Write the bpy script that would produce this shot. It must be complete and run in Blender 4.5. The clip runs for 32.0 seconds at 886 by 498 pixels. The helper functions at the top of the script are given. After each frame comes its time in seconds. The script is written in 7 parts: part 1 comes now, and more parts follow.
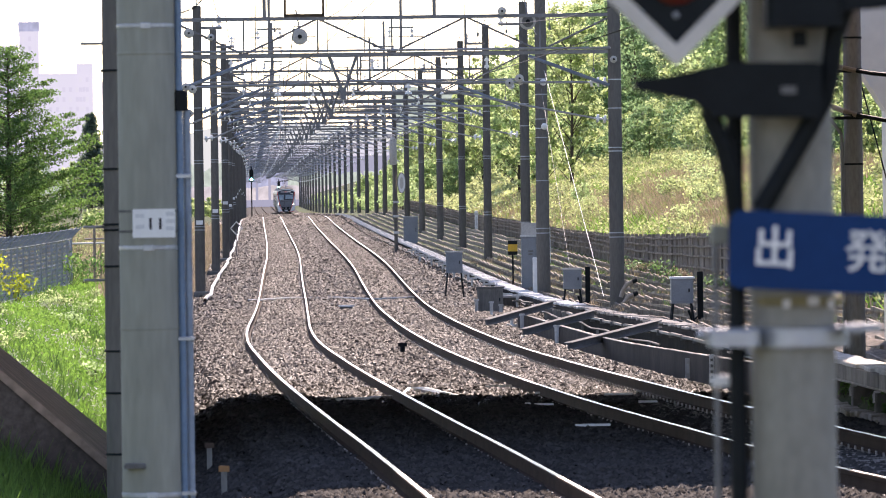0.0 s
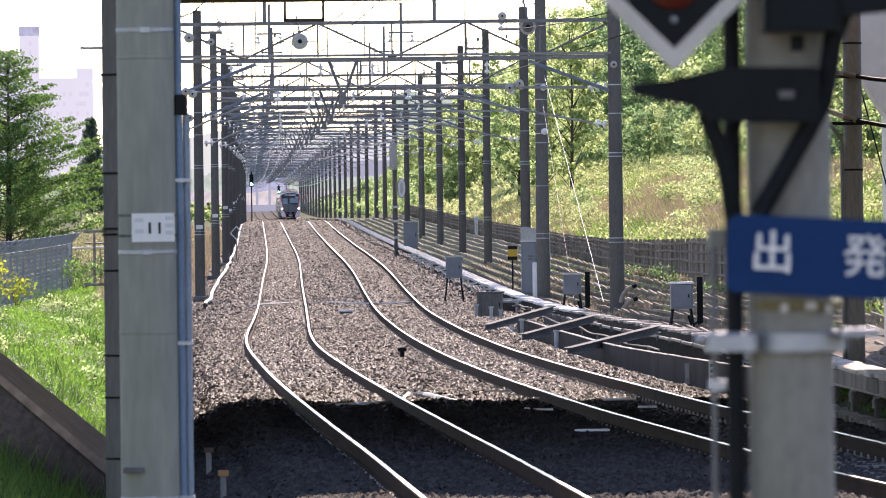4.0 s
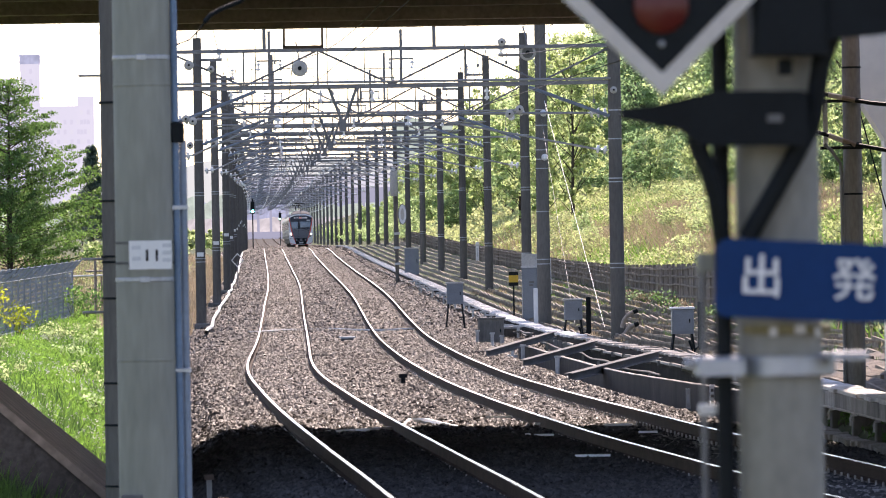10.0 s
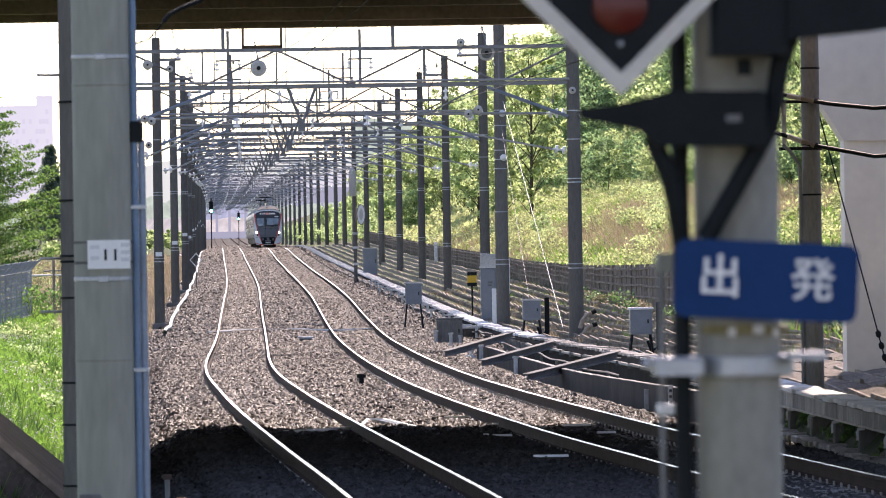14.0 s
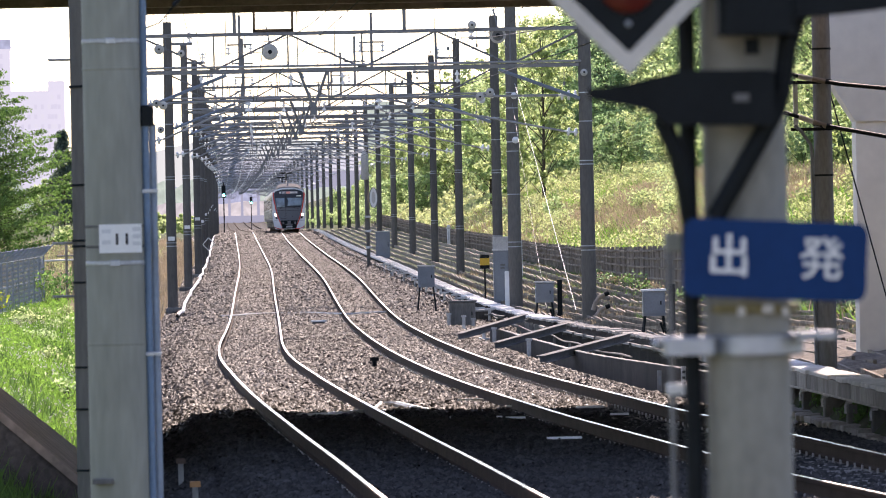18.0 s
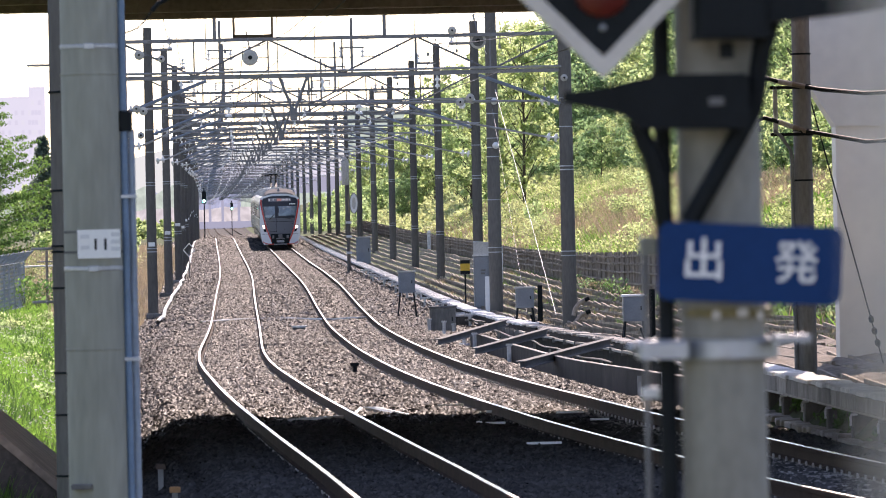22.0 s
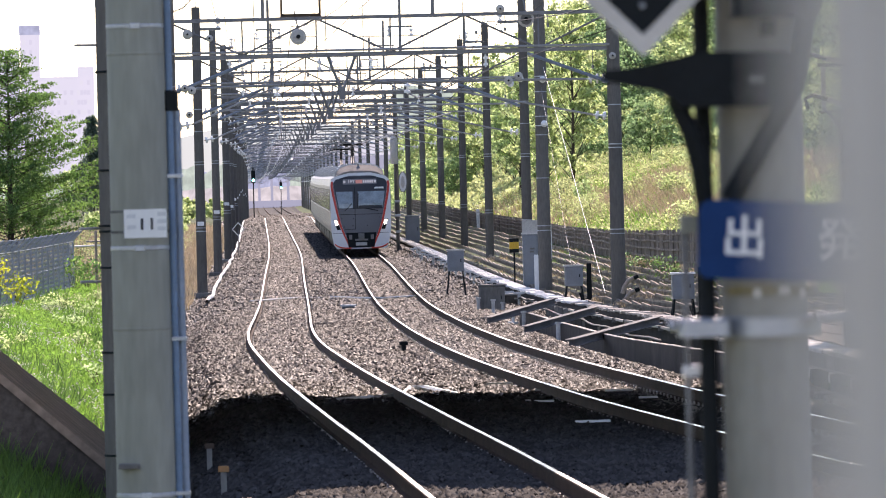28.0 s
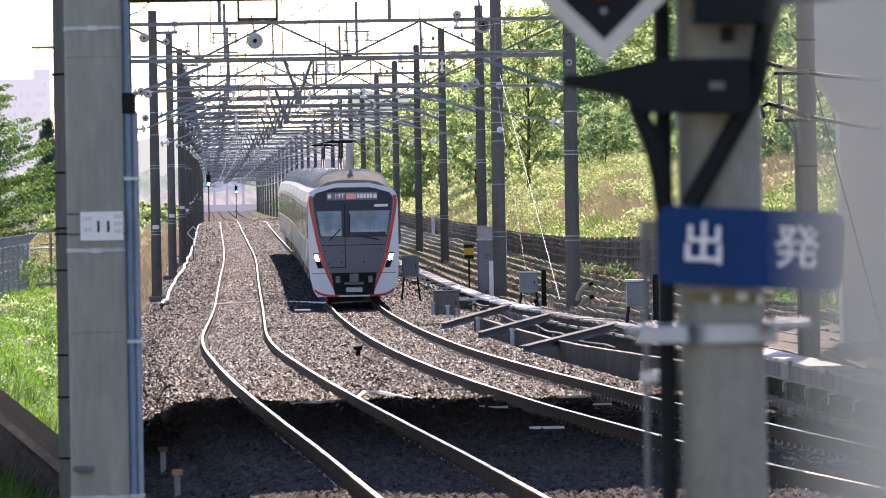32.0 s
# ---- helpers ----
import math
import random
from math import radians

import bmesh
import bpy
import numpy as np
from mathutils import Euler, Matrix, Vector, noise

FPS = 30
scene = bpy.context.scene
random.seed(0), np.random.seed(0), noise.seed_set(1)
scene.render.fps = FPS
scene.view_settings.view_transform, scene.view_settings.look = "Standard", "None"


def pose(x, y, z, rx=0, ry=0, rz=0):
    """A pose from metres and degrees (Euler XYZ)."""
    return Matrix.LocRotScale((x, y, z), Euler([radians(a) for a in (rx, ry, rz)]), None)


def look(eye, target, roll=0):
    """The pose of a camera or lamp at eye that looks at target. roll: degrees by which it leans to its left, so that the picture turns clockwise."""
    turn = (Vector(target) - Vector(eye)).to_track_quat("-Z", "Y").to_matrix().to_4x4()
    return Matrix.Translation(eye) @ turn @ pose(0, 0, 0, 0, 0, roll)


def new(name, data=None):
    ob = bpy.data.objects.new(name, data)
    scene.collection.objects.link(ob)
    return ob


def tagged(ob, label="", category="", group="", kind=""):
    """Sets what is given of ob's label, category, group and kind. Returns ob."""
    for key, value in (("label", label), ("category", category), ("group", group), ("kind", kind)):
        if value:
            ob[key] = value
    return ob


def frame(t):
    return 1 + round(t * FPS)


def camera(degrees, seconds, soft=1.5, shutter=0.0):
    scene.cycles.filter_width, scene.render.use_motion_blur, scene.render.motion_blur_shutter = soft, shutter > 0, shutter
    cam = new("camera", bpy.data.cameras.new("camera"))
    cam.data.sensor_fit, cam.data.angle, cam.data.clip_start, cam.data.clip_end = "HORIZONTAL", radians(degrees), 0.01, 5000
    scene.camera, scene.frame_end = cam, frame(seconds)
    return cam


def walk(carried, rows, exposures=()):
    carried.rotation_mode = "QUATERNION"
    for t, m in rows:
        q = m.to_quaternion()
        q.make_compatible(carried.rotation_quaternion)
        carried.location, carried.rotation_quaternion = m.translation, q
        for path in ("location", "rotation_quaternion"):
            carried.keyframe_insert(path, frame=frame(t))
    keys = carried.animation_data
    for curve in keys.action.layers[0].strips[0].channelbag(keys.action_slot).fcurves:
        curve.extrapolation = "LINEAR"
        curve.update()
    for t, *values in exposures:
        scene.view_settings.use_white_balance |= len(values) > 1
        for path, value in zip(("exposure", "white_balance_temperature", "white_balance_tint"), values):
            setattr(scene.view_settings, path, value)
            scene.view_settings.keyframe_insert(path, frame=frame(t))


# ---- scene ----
cam = camera(7.18, 32.0, soft=1.0)
cam.data.dof.use_dof = True
cam.data.dof.focus_distance = 200.0
cam.data.dof.aperture_fstop = 18.0


def aim(t, x, z, yaw, pitch, roll):
    """The hand-held camera: turned yaw degrees to the right of the line's direction, pitch degrees up."""
    a, b = radians(yaw), radians(pitch)
    way = Vector((math.sin(a) * math.cos(b), math.cos(a) * math.cos(b), math.sin(b)))
    return t, look(Vector((x, 0, z)), Vector((x, 0, z)) + 100 * way, roll)


walk(cam, [aim(*row) for row in (
    (0.0, -0.049, 2.460, 1.3797, -0.2546, -0.797),
    (0.5, -0.045, 2.458, 1.3703, -0.1755, -0.768),
    (1.0, -0.042, 2.458, 1.3714, -0.1756, -0.777),
    (1.5, -0.041, 2.458, 1.4372, -0.1860, -0.743),
    (2.0, -0.042, 2.459, 1.4641, -0.2203, -0.678),
    (2.5, -0.045, 2.458, 1.4922, -0.2348, -0.703),
    (3.0, -0.048, 2.457, 1.4511, -0.2496, -0.618),
    (3.5, -0.047, 2.458, 1.4247, -0.1889, -0.646),
    (5.5, -0.037, 2.457, 1.2928, -0.3600, -0.910),
    (6.0, -0.034, 2.457, 1.2477, -0.3690, -0.893),
    (6.5, -0.027, 2.457, 1.1597, -0.4250, -1.030),
    (7.0, -0.024, 2.455, 1.1161, -0.4347, -1.067),
    (7.5, -0.027, 2.458, 1.1817, -0.4769, -1.029),
    (8.0, -0.026, 2.457, 1.2943, -0.5114, -0.877),
    (8.5, -0.026, 2.456, 1.4219, -0.4248, -0.918),
    (9.0, -0.027, 2.456, 1.5022, -0.1605, -0.970),
    (9.5, -0.026, 2.457, 1.4198, -0.0577, -0.945),
    (10.0, -0.021, 2.456, 1.3707, -0.0004, -0.983),
    (10.5, -0.023, 2.458, 1.3570, 0.0888, -0.831),
    (11.0, -0.024, 2.456, 1.3998, 0.1036, -0.851),
    (11.5, -0.020, 2.456, 1.4630, 0.0862, -1.001),
    (12.0, -0.022, 2.455, 1.4302, -0.0388, -0.928),
    (12.5, -0.025, 2.455, 1.3375, -0.0550, -0.741),
    (13.0, -0.022, 2.455, 1.4656, -0.0125, -0.817),
    (13.5, -0.021, 2.455, 1.6723, 0.0141, -0.858),
    (15.5, -0.022, 2.453, 1.7141, -0.1606, -0.943),
    (16.0, -0.019, 2.452, 1.6698, -0.2226, -1.010),
    (16.5, -0.016, 2.450, 1.5517, -0.3271, -1.094),
    (17.0, -0.012, 2.451, 1.4550, -0.3605, -1.121),
    (17.5, -0.015, 2.451, 1.5125, -0.2122, -1.085),
    (18.0, -0.014, 2.451, 1.6005, -0.1409, -1.222),
    (18.5, -0.011, 2.450, 1.6198, -0.0688, -1.156),
    (19.0, -0.012, 2.450, 1.5987, -0.0115, -1.015),
    (19.5, -0.009, 2.450, 1.5604, 0.0041, -1.070),
    (20.0, -0.003, 2.449, 1.5688, -0.0026, -1.286),
    (20.5, -0.001, 2.449, 1.5828, -0.0281, -1.316),
    (21.0, -0.001, 2.449, 1.6464, -0.0485, -1.206),
    (21.5, -0.002, 2.449, 1.7289, -0.0612, -1.125),
    (22.0, -0.003, 2.448, 1.7584, -0.0990, -1.267),
    (22.5, -0.005, 2.449, 1.7523, -0.0849, -1.161),
    (23.0, -0.004, 2.448, 1.7312, -0.1365, -1.206),
    (23.5, -0.002, 2.447, 1.7402, -0.1459, -1.315),
    (24.0, -0.002, 2.448, 1.7222, -0.1757, -1.401),
    (24.5, -0.001, 2.447, 1.6796, -0.0294, -1.295),
    (26.5, 0.015, 2.447, 1.5748, -0.1386, -1.728),
    (27.0, 0.019, 2.447, 1.2991, -0.2151, -1.790),
    (27.5, 0.019, 2.448, 1.1430, -0.2875, -1.733),
    (28.0, 0.014, 2.448, 1.3530, -0.2640, -1.456),
    (28.5, 0.016, 2.449, 1.6318, -0.2669, -1.422),
    (29.0, 0.011, 2.448, 1.8164, -0.3277, -1.040),
    (29.5, 0.011, 2.449, 1.9313, -0.3173, -1.111),
    (30.0, 0.006, 2.446, 1.9974, -0.2906, -0.799),
    (30.5, 0.004, 2.447, 1.9185, -0.2082, -0.907),
    (31.0, 0.006, 2.446, 1.8075, -0.1825, -0.925),
    (31.5, 0.003, 2.444, 1.7297, -0.2249, -0.943),
    (32.0, 0.005, 2.445, 1.7219, -0.2256, -0.986),
)], [(0, 0.96, 7350, 29), (32, 0.96, 7350, 29)])

# ---------------------------------------------------------------- light
SUN_AZ, SUN_EL = 8.0, 37.0
world = bpy.data.worlds.new("world")
scene.world = world
world.use_nodes = True
sky = world.node_tree.nodes.new("ShaderNodeTexSky")
sky.sky_type, sky.sun_disc = "NISHITA", False
sky.sun_elevation, sky.sun_rotation = radians(SUN_EL), radians(SUN_AZ)
sky.air_density, sky.dust_density, sky.ozone_density = 0.9, 0.25, 2.0
world.node_tree.nodes["Background"].inputs["Strength"].default_value = 0.15
world.node_tree.links.new(sky.outputs[0], world.node_tree.nodes["Background"].inputs["Color"])
sun_data = bpy.data.lights.new("sun", "SUN")
sun_data.energy, sun_data.angle, sun_data.color = 4.0, radians(0.6), (1.0, 0.95, 0.86)
sun = new("sun", sun_data)
sun.matrix_world = look((300 * math.sin(radians(SUN_AZ)), 300 * math.cos(radians(SUN_AZ)), 300 * math.tan(radians(SUN_EL))), (0, 0, 0))


# ---------------------------------------------------------------- materials
def material(name, color, rough=0.7, metal=0.0, vary=0.25, scale=3.0, fine=40.0, bump=0.15, spec=0.4, second=None, island=False, stretch=None):
    """Principled surface with stains at one scale, grain and relief at a finer one, and a change from piece to piece."""
    m = bpy.data.materials.new(name)
    m.use_nodes = True
    nt = m.node_tree
    n, l = nt.nodes, nt.links
    bsdf = n["Principled BSDF"]
    geo = n.new("ShaderNodeNewGeometry")
    mapping = n.new("ShaderNodeMapping")
    if stretch:
        mapping.inputs["Scale"].default_value = stretch
    l.new(geo.outputs["Position"], mapping.inputs[0])
    big, small = n.new("ShaderNodeTexNoise"), n.new("ShaderNodeTexNoise")
    big.inputs["Scale"].default_value, big.inputs["Detail"].default_value = scale, 4
    small.inputs["Scale"].default_value, small.inputs["Detail"].default_value = fine, 2
    l.new(mapping.outputs[0], big.inputs["Vector"])
    l.new(mapping.outputs[0], small.inputs["Vector"])
    ramp = n.new("ShaderNodeMapRange")
    ramp.inputs[1].default_value, ramp.inputs[2].default_value = 0.3, 0.7
    l.new(big.outputs["Fac"], ramp.inputs[0])
    mix = n.new("ShaderNodeMix")
    mix.data_type = "RGBA"
    c2 = second or [c * (1 - vary) for c in color]
    mix.inputs[6].default_value, mix.inputs[7].default_value = (*color, 1), (*c2, 1)
    l.new(ramp.outputs[0], mix.inputs[0])
    hsv = n.new("ShaderNodeHueSaturation")
    l.new(mix.outputs[2], hsv.inputs["Color"])
    grain = n.new("ShaderNodeMapRange")
    grain.inputs[1].default_value, grain.inputs[2].default_value = 0.25, 0.75
    grain.inputs[3].default_value, grain.inputs[4].default_value = 1 - vary * 0.6, 1 + vary * 0.6
    l.new(small.outputs["Fac"], grain.inputs[0])
    source = n.new("ShaderNodeObjectInfo").outputs["Random"] if not island else geo.outputs["Random Per Island"]
    piece = n.new("ShaderNodeMapRange")
    piece.inputs[3].default_value, piece.inputs[4].default_value = (1 - vary * 0.5, 1 + vary * 0.5) if not island else (1 - vary * 1.6, 1 + vary * 1.6)
    l.new(source, piece.inputs[0])
    mul = n.new("ShaderNodeMath")
    mul.operation = "MULTIPLY"
    l.new(grain.outputs[0], mul.inputs[0])
    l.new(piece.outputs[0], mul.inputs[1])
    l.new(mul.outputs[0], hsv.inputs["Value"])
    l.new(hsv.outputs[0], bsdf.inputs["Base Color"])
    bsdf.inputs["Roughness"].default_value = rough
    bsdf.inputs["Metallic"].default_value = metal
    bsdf.inputs["Specular IOR Level"].default_value = spec
    if bump:
        b = n.new("ShaderNodeBump")
        b.inputs["Strength"].default_value, b.inputs["Distance"].default_value = bump, 0.02
        l.new(small.outputs["Fac"], b.inputs["Height"])
        l.new(b.outputs[0], bsdf.inputs["Normal"])
    return m


def leafy(name, color, second, glow=0.5, scale=0.35, sheen=(2.7, 2.5, 2.1)):
    """Leaves and grass: half of the light goes through them."""
    m = material(name, color, rough=0.55, vary=0.22, scale=scale, fine=6.0, bump=0, spec=0.3, second=second, island=True)
    n, l = m.node_tree.nodes, m.node_tree.links
    bsdf, out = n["Principled BSDF"], n["Material Output"]
    thin = n.new("ShaderNodeBsdfTranslucent")
    tint = n.new("ShaderNodeMix")
    tint.data_type, tint.blend_type = "RGBA", "MULTIPLY"
    tint.inputs[0].default_value = 1.0
    tint.inputs[7].default_value = (*sheen, 1)
    base = bsdf.inputs["Base Color"].links[0].from_socket
    l.new(base, tint.inputs[6])
    l.new(tint.outputs[2], thin.inputs["Color"])
    both = n.new("ShaderNodeMixShader")
    both.inputs[0].default_value = glow
    l.new(bsdf.outputs[0], both.inputs[1])
    l.new(thin.outputs[0], both.inputs[2])
    l.new(both.outputs[0], out.inputs["Surface"])
    return m


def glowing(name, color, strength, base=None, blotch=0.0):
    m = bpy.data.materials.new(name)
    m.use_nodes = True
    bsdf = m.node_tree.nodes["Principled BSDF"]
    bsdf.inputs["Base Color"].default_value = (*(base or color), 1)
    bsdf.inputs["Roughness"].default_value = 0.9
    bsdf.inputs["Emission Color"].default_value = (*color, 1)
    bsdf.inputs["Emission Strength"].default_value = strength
    if blotch:
        n, l = m.node_tree.nodes, m.node_tree.links
        noise, ramp, mix = n.new("ShaderNodeTexNoise"), n.new("ShaderNodeMapRange"), n.new("ShaderNodeMix")
        noise.inputs["Scale"].default_value, noise.inputs["Detail"].default_value = 0.35, 6
        l.new(n.new("ShaderNodeNewGeometry").outputs["Position"], noise.inputs["Vector"])
        ramp.inputs[1].default_value, ramp.inputs[2].default_value = 0.35, 0.65
        l.new(noise.outputs["Fac"], ramp.inputs[0])
        mix.data_type = "RGBA"
        mix.inputs[6].default_value = (*[c * (1 - blotch) for c in color], 1)
        mix.inputs[7].default_value = (*[c * (1 + blotch) for c in color], 1)
        l.new(ramp.outputs[0], mix.inputs[0])
        l.new(mix.outputs[2], bsdf.inputs["Emission Color"])
    return m


M_BALLAST = material("ballast", (0.05, 0.045, 0.04), 0.9, vary=0.5, scale=1.2, fine=14.0, bump=1.0, spec=0.12)
M_STONE = material("ballast_stone", (0.036, 0.0356, 0.0352), 0.54, vary=0.65, scale=0.5, fine=30.0, bump=0.2, spec=0.085, second=(0.027, 0.0248, 0.023), island=True)
M_STONE_DUST = material("dusty_ballast_stone", (0.066, 0.0645, 0.063), 0.55, vary=0.65, scale=0.6, fine=30.0, bump=0.2, spec=0.1, second=(0.05, 0.044, 0.039), island=True)
# farther ballast: haze is put into this lighter, greyer stone colour
M_STONE_GREY = material("haze_grey_ballast_stone", (0.078, 0.077, 0.076), 0.6, vary=0.6, scale=0.5, fine=30.0, bump=0.2, spec=0.11, second=(0.052, 0.048, 0.045), island=True)
# shadow-zone copy of the stone: the shade's low contrast is put into its colour
M_STONE_SHADE = material("bridge_shade_ballast_stone", (0.075, 0.07, 0.065), 0.85, vary=0.25, scale=0.7, fine=20.0, bump=0.2, spec=0.12, second=(0.062, 0.055, 0.048), island=True)
M_CLIP = material("worn_steel_clip", (0.36, 0.34, 0.32), 0.4, metal=0.5, vary=0.2, scale=6.0, fine=40.0, bump=0.05)
M_POST = material("warm_grey_post_concrete", (0.3, 0.287, 0.24), 0.8, vary=0.22, scale=6.0, fine=50.0, bump=0.06, stretch=(1, 1, 0.5), spec=0.2)
M_BORDER = material("aged_cream_border_paint", (0.6, 0.56, 0.5), 0.6, vary=0.12, scale=8.0, fine=60.0, bump=0.02)
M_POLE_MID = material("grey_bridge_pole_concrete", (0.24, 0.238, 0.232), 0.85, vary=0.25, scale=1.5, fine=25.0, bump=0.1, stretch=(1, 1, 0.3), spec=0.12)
M_EARTH = material("earth", (0.07, 0.085, 0.04), 0.95, vary=0.4, scale=0.15, fine=2.0, bump=0.6, second=(0.05, 0.08, 0.02), spec=0.12)
M_RAIL = material("rail_rust", (0.085, 0.058, 0.043), 0.9, vary=0.3, scale=2.0, fine=60.0, bump=0.1, spec=0.1)
M_RAILTOP = material("rail_polished_steel", (0.9, 0.88, 0.86), 0.22, metal=1.0, vary=0.06, scale=1.0, fine=30.0, bump=0.0)
M_SLEEPER = material("sleeper_concrete", (0.27, 0.25, 0.225), 0.85, vary=0.4, scale=2.0, fine=25.0, bump=0.2, spec=0.12)
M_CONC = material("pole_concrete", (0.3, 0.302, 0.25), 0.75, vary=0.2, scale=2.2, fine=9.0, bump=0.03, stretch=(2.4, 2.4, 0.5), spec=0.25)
M_CONC_DARK = material("weathered_concrete", (0.25, 0.235, 0.21), 0.9, vary=0.4, scale=0.8, fine=18.0, bump=0.3, stretch=(1, 1, 0.25), spec=0.12)
M_CONC_PALE = material("pale_concrete", (0.56, 0.54, 0.5), 0.85, vary=0.25, scale=1.5, fine=20.0, bump=0.2, spec=0.12)
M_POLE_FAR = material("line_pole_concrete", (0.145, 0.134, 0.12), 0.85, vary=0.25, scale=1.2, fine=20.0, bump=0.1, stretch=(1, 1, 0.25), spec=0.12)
M_GALV = material("galvanised_steel", (0.42, 0.44, 0.46), 0.45, metal=0.75, vary=0.2, scale=4.0, fine=30.0, bump=0.05)
M_BEAM = material("grey_beam_steel", (0.185, 0.187, 0.193), 0.5, metal=0.3, vary=0.25, scale=3.0, fine=25.0, bump=0.05)
M_BRACE = material("blue_grey_brace_steel", (0.25, 0.31, 0.39), 0.5, metal=0.4, vary=0.2, scale=3.0, fine=25.0, bump=0.05)
M_WIRE = material("dark_wire", (0.07, 0.072, 0.078), 0.7, metal=0.0, vary=0.1, bump=0)
M_WHITEWIRE = material("bright_wire", (0.75, 0.75, 0.72), 0.5, vary=0.1, bump=0)
M_PORCELAIN = material("white_porcelain", (0.75, 0.76, 0.75), 0.15, vary=0.08, scale=8.0, bump=0)
M_BLACK = material("black_steel", (0.009, 0.012, 0.0135), 0.6, vary=0.3, scale=10.0, fine=80.0, bump=0.08, spec=0.15)
M_BLUE = material("blue_enamel_sign", (0.002, 0.036, 0.13), 0.55, vary=0.12, scale=6.0, fine=60.0, bump=0.02, spec=0.15)
M_WHITE = material("white_paint", (0.78, 0.78, 0.76), 0.5, vary=0.08, scale=5.0, fine=40.0, bump=0.03)
M_INK = material("black_ink", (0.02, 0.02, 0.022), 0.6, vary=0.1, bump=0)
M_INKPALE = material("faded_ink", (0.58, 0.59, 0.59), 0.6, vary=0.1, bump=0)
M_REDLENS = material("dark_red_lens", (0.11, 0.012, 0.008), 0.35, vary=0.1, scale=20.0, bump=0)
M_PIPE = material("blue_grey_conduit", (0.12, 0.2, 0.3), 0.4, vary=0.2, scale=5.0, fine=40.0, bump=0.03)
M_BOX = material("grey_equipment_paint", (0.2, 0.22, 0.24), 0.5, vary=0.15, scale=3.0, fine=30.0, bump=0.05)
M_TAPE = material("dirty_yellow_tape", (0.28, 0.22, 0.09), 0.6, vary=0.4, scale=30.0, fine=80.0, bump=0.05)
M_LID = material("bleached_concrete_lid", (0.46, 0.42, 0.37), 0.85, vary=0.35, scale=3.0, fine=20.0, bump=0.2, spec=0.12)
# sun glare on the far lids is put into this near-white base colour
M_LID_PALE = material("glare_pale_lid", (0.86, 0.84, 0.8), 0.85, vary=0.25, scale=2.0, fine=20.0, bump=0.2, spec=0.12)
M_FASCIA = material("streaked_fascia_concrete", (0.36, 0.34, 0.31), 0.88, vary=0.5, scale=1.5, fine=14.0, bump=0.2, stretch=(1, 1, 0.3), spec=0.15)
# trough wall concrete, darker than the stained walls beside it
M_TROUGH = material("dark_trough_concrete", (0.05, 0.046, 0.042), 0.95, vary=0.4, scale=1.2, fine=14.0, bump=0.3, spec=0.08)
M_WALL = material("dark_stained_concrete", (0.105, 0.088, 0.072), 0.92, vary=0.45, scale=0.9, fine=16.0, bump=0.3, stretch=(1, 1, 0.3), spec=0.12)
# wing wall: the shade under the coping is put into this darker brown
M_WING = material("shaded_stained_concrete", (0.13, 0.1, 0.082), 0.92, vary=0.5, scale=0.7, fine=14.0, bump=0.3, spec=0.12)
# coping: sunlight on the wall's top is put into this paler brown
M_COPING = material("sunlit_brown_coping", (0.5, 0.34, 0.25), 0.9, vary=0.55, scale=2.2, fine=16.0, bump=0.5, spec=0.12, second=(0.3, 0.215, 0.16), stretch=(0.45, 1.0, 0.45))
M_STRUT = material("dull_grey_strut", (0.17, 0.166, 0.158), 0.85, vary=0.3, scale=1.5, fine=16.0, bump=0.1, spec=0.2)
M_YELLOW = material("yellow_paint", (0.6, 0.36, 0.03), 0.55, vary=0.2, scale=5.0, fine=30.0, bump=0.05)
M_ORANGE = material("orange_cap", (0.4, 0.19, 0.07), 0.5, vary=0.15, scale=5.0, bump=0.03)
M_WOOD = material("weathered_board", (0.28, 0.24, 0.2), 0.9, vary=0.4, scale=1.0, fine=12.0, bump=0.3, stretch=(1, 1, 0.3), spec=0.12)
M_BLUEPANEL = material("pale_blue_panel", (0.3, 0.5, 0.68), 0.5, vary=0.1, scale=3.0, bump=0.03)
M_PILLAR = material("pale_grey_pillar_paint", (0.5, 0.5, 0.455), 0.5, vary=0.08, scale=3.0, bump=0.03)
M_BRIDGE = material("bridge_girder_paint", (0.35, 0.28, 0.22), 0.7, vary=0.35, scale=0.8, fine=12.0, bump=0.1)
# blue is raised in these three leaf colours to stand in for haze
M_LEAF_A = leafy("leaf_fresh_green", (0.19, 0.25, 0.132), (0.14, 0.205, 0.112), 0.78, 0.35, (2.7, 2.6, 2.3))
M_LEAF_B = leafy("leaf_yellow_green", (0.215, 0.262, 0.138), (0.165, 0.22, 0.118), 0.78, 0.35, (2.6, 2.5, 2.2))
M_LEAF_C = leafy("leaf_deep_green", (0.118, 0.172, 0.093), (0.085, 0.137, 0.08), 0.72, 0.35, (2.5, 2.6, 2.2))
M_WEED = leafy("pale_weed_green", (0.3, 0.33, 0.18), (0.22, 0.27, 0.13), 0.62, 0.25, (2.1, 2.05, 1.8))
M_LEAF_D = leafy("leaf_mid_green", (0.1, 0.165, 0.055), (0.06, 0.115, 0.045), 0.55, 0.35, (2.1, 2.3, 1.7))
M_GRASS2 = leafy("grass_deep", (0.05, 0.105, 0.03), (0.035, 0.08, 0.022), 0.5, 0.5)
M_CLOVER = leafy("white_clover", (0.6, 0.62, 0.55), (0.5, 0.52, 0.42), 0.3, 0.5, (1.2, 1.2, 1.2))
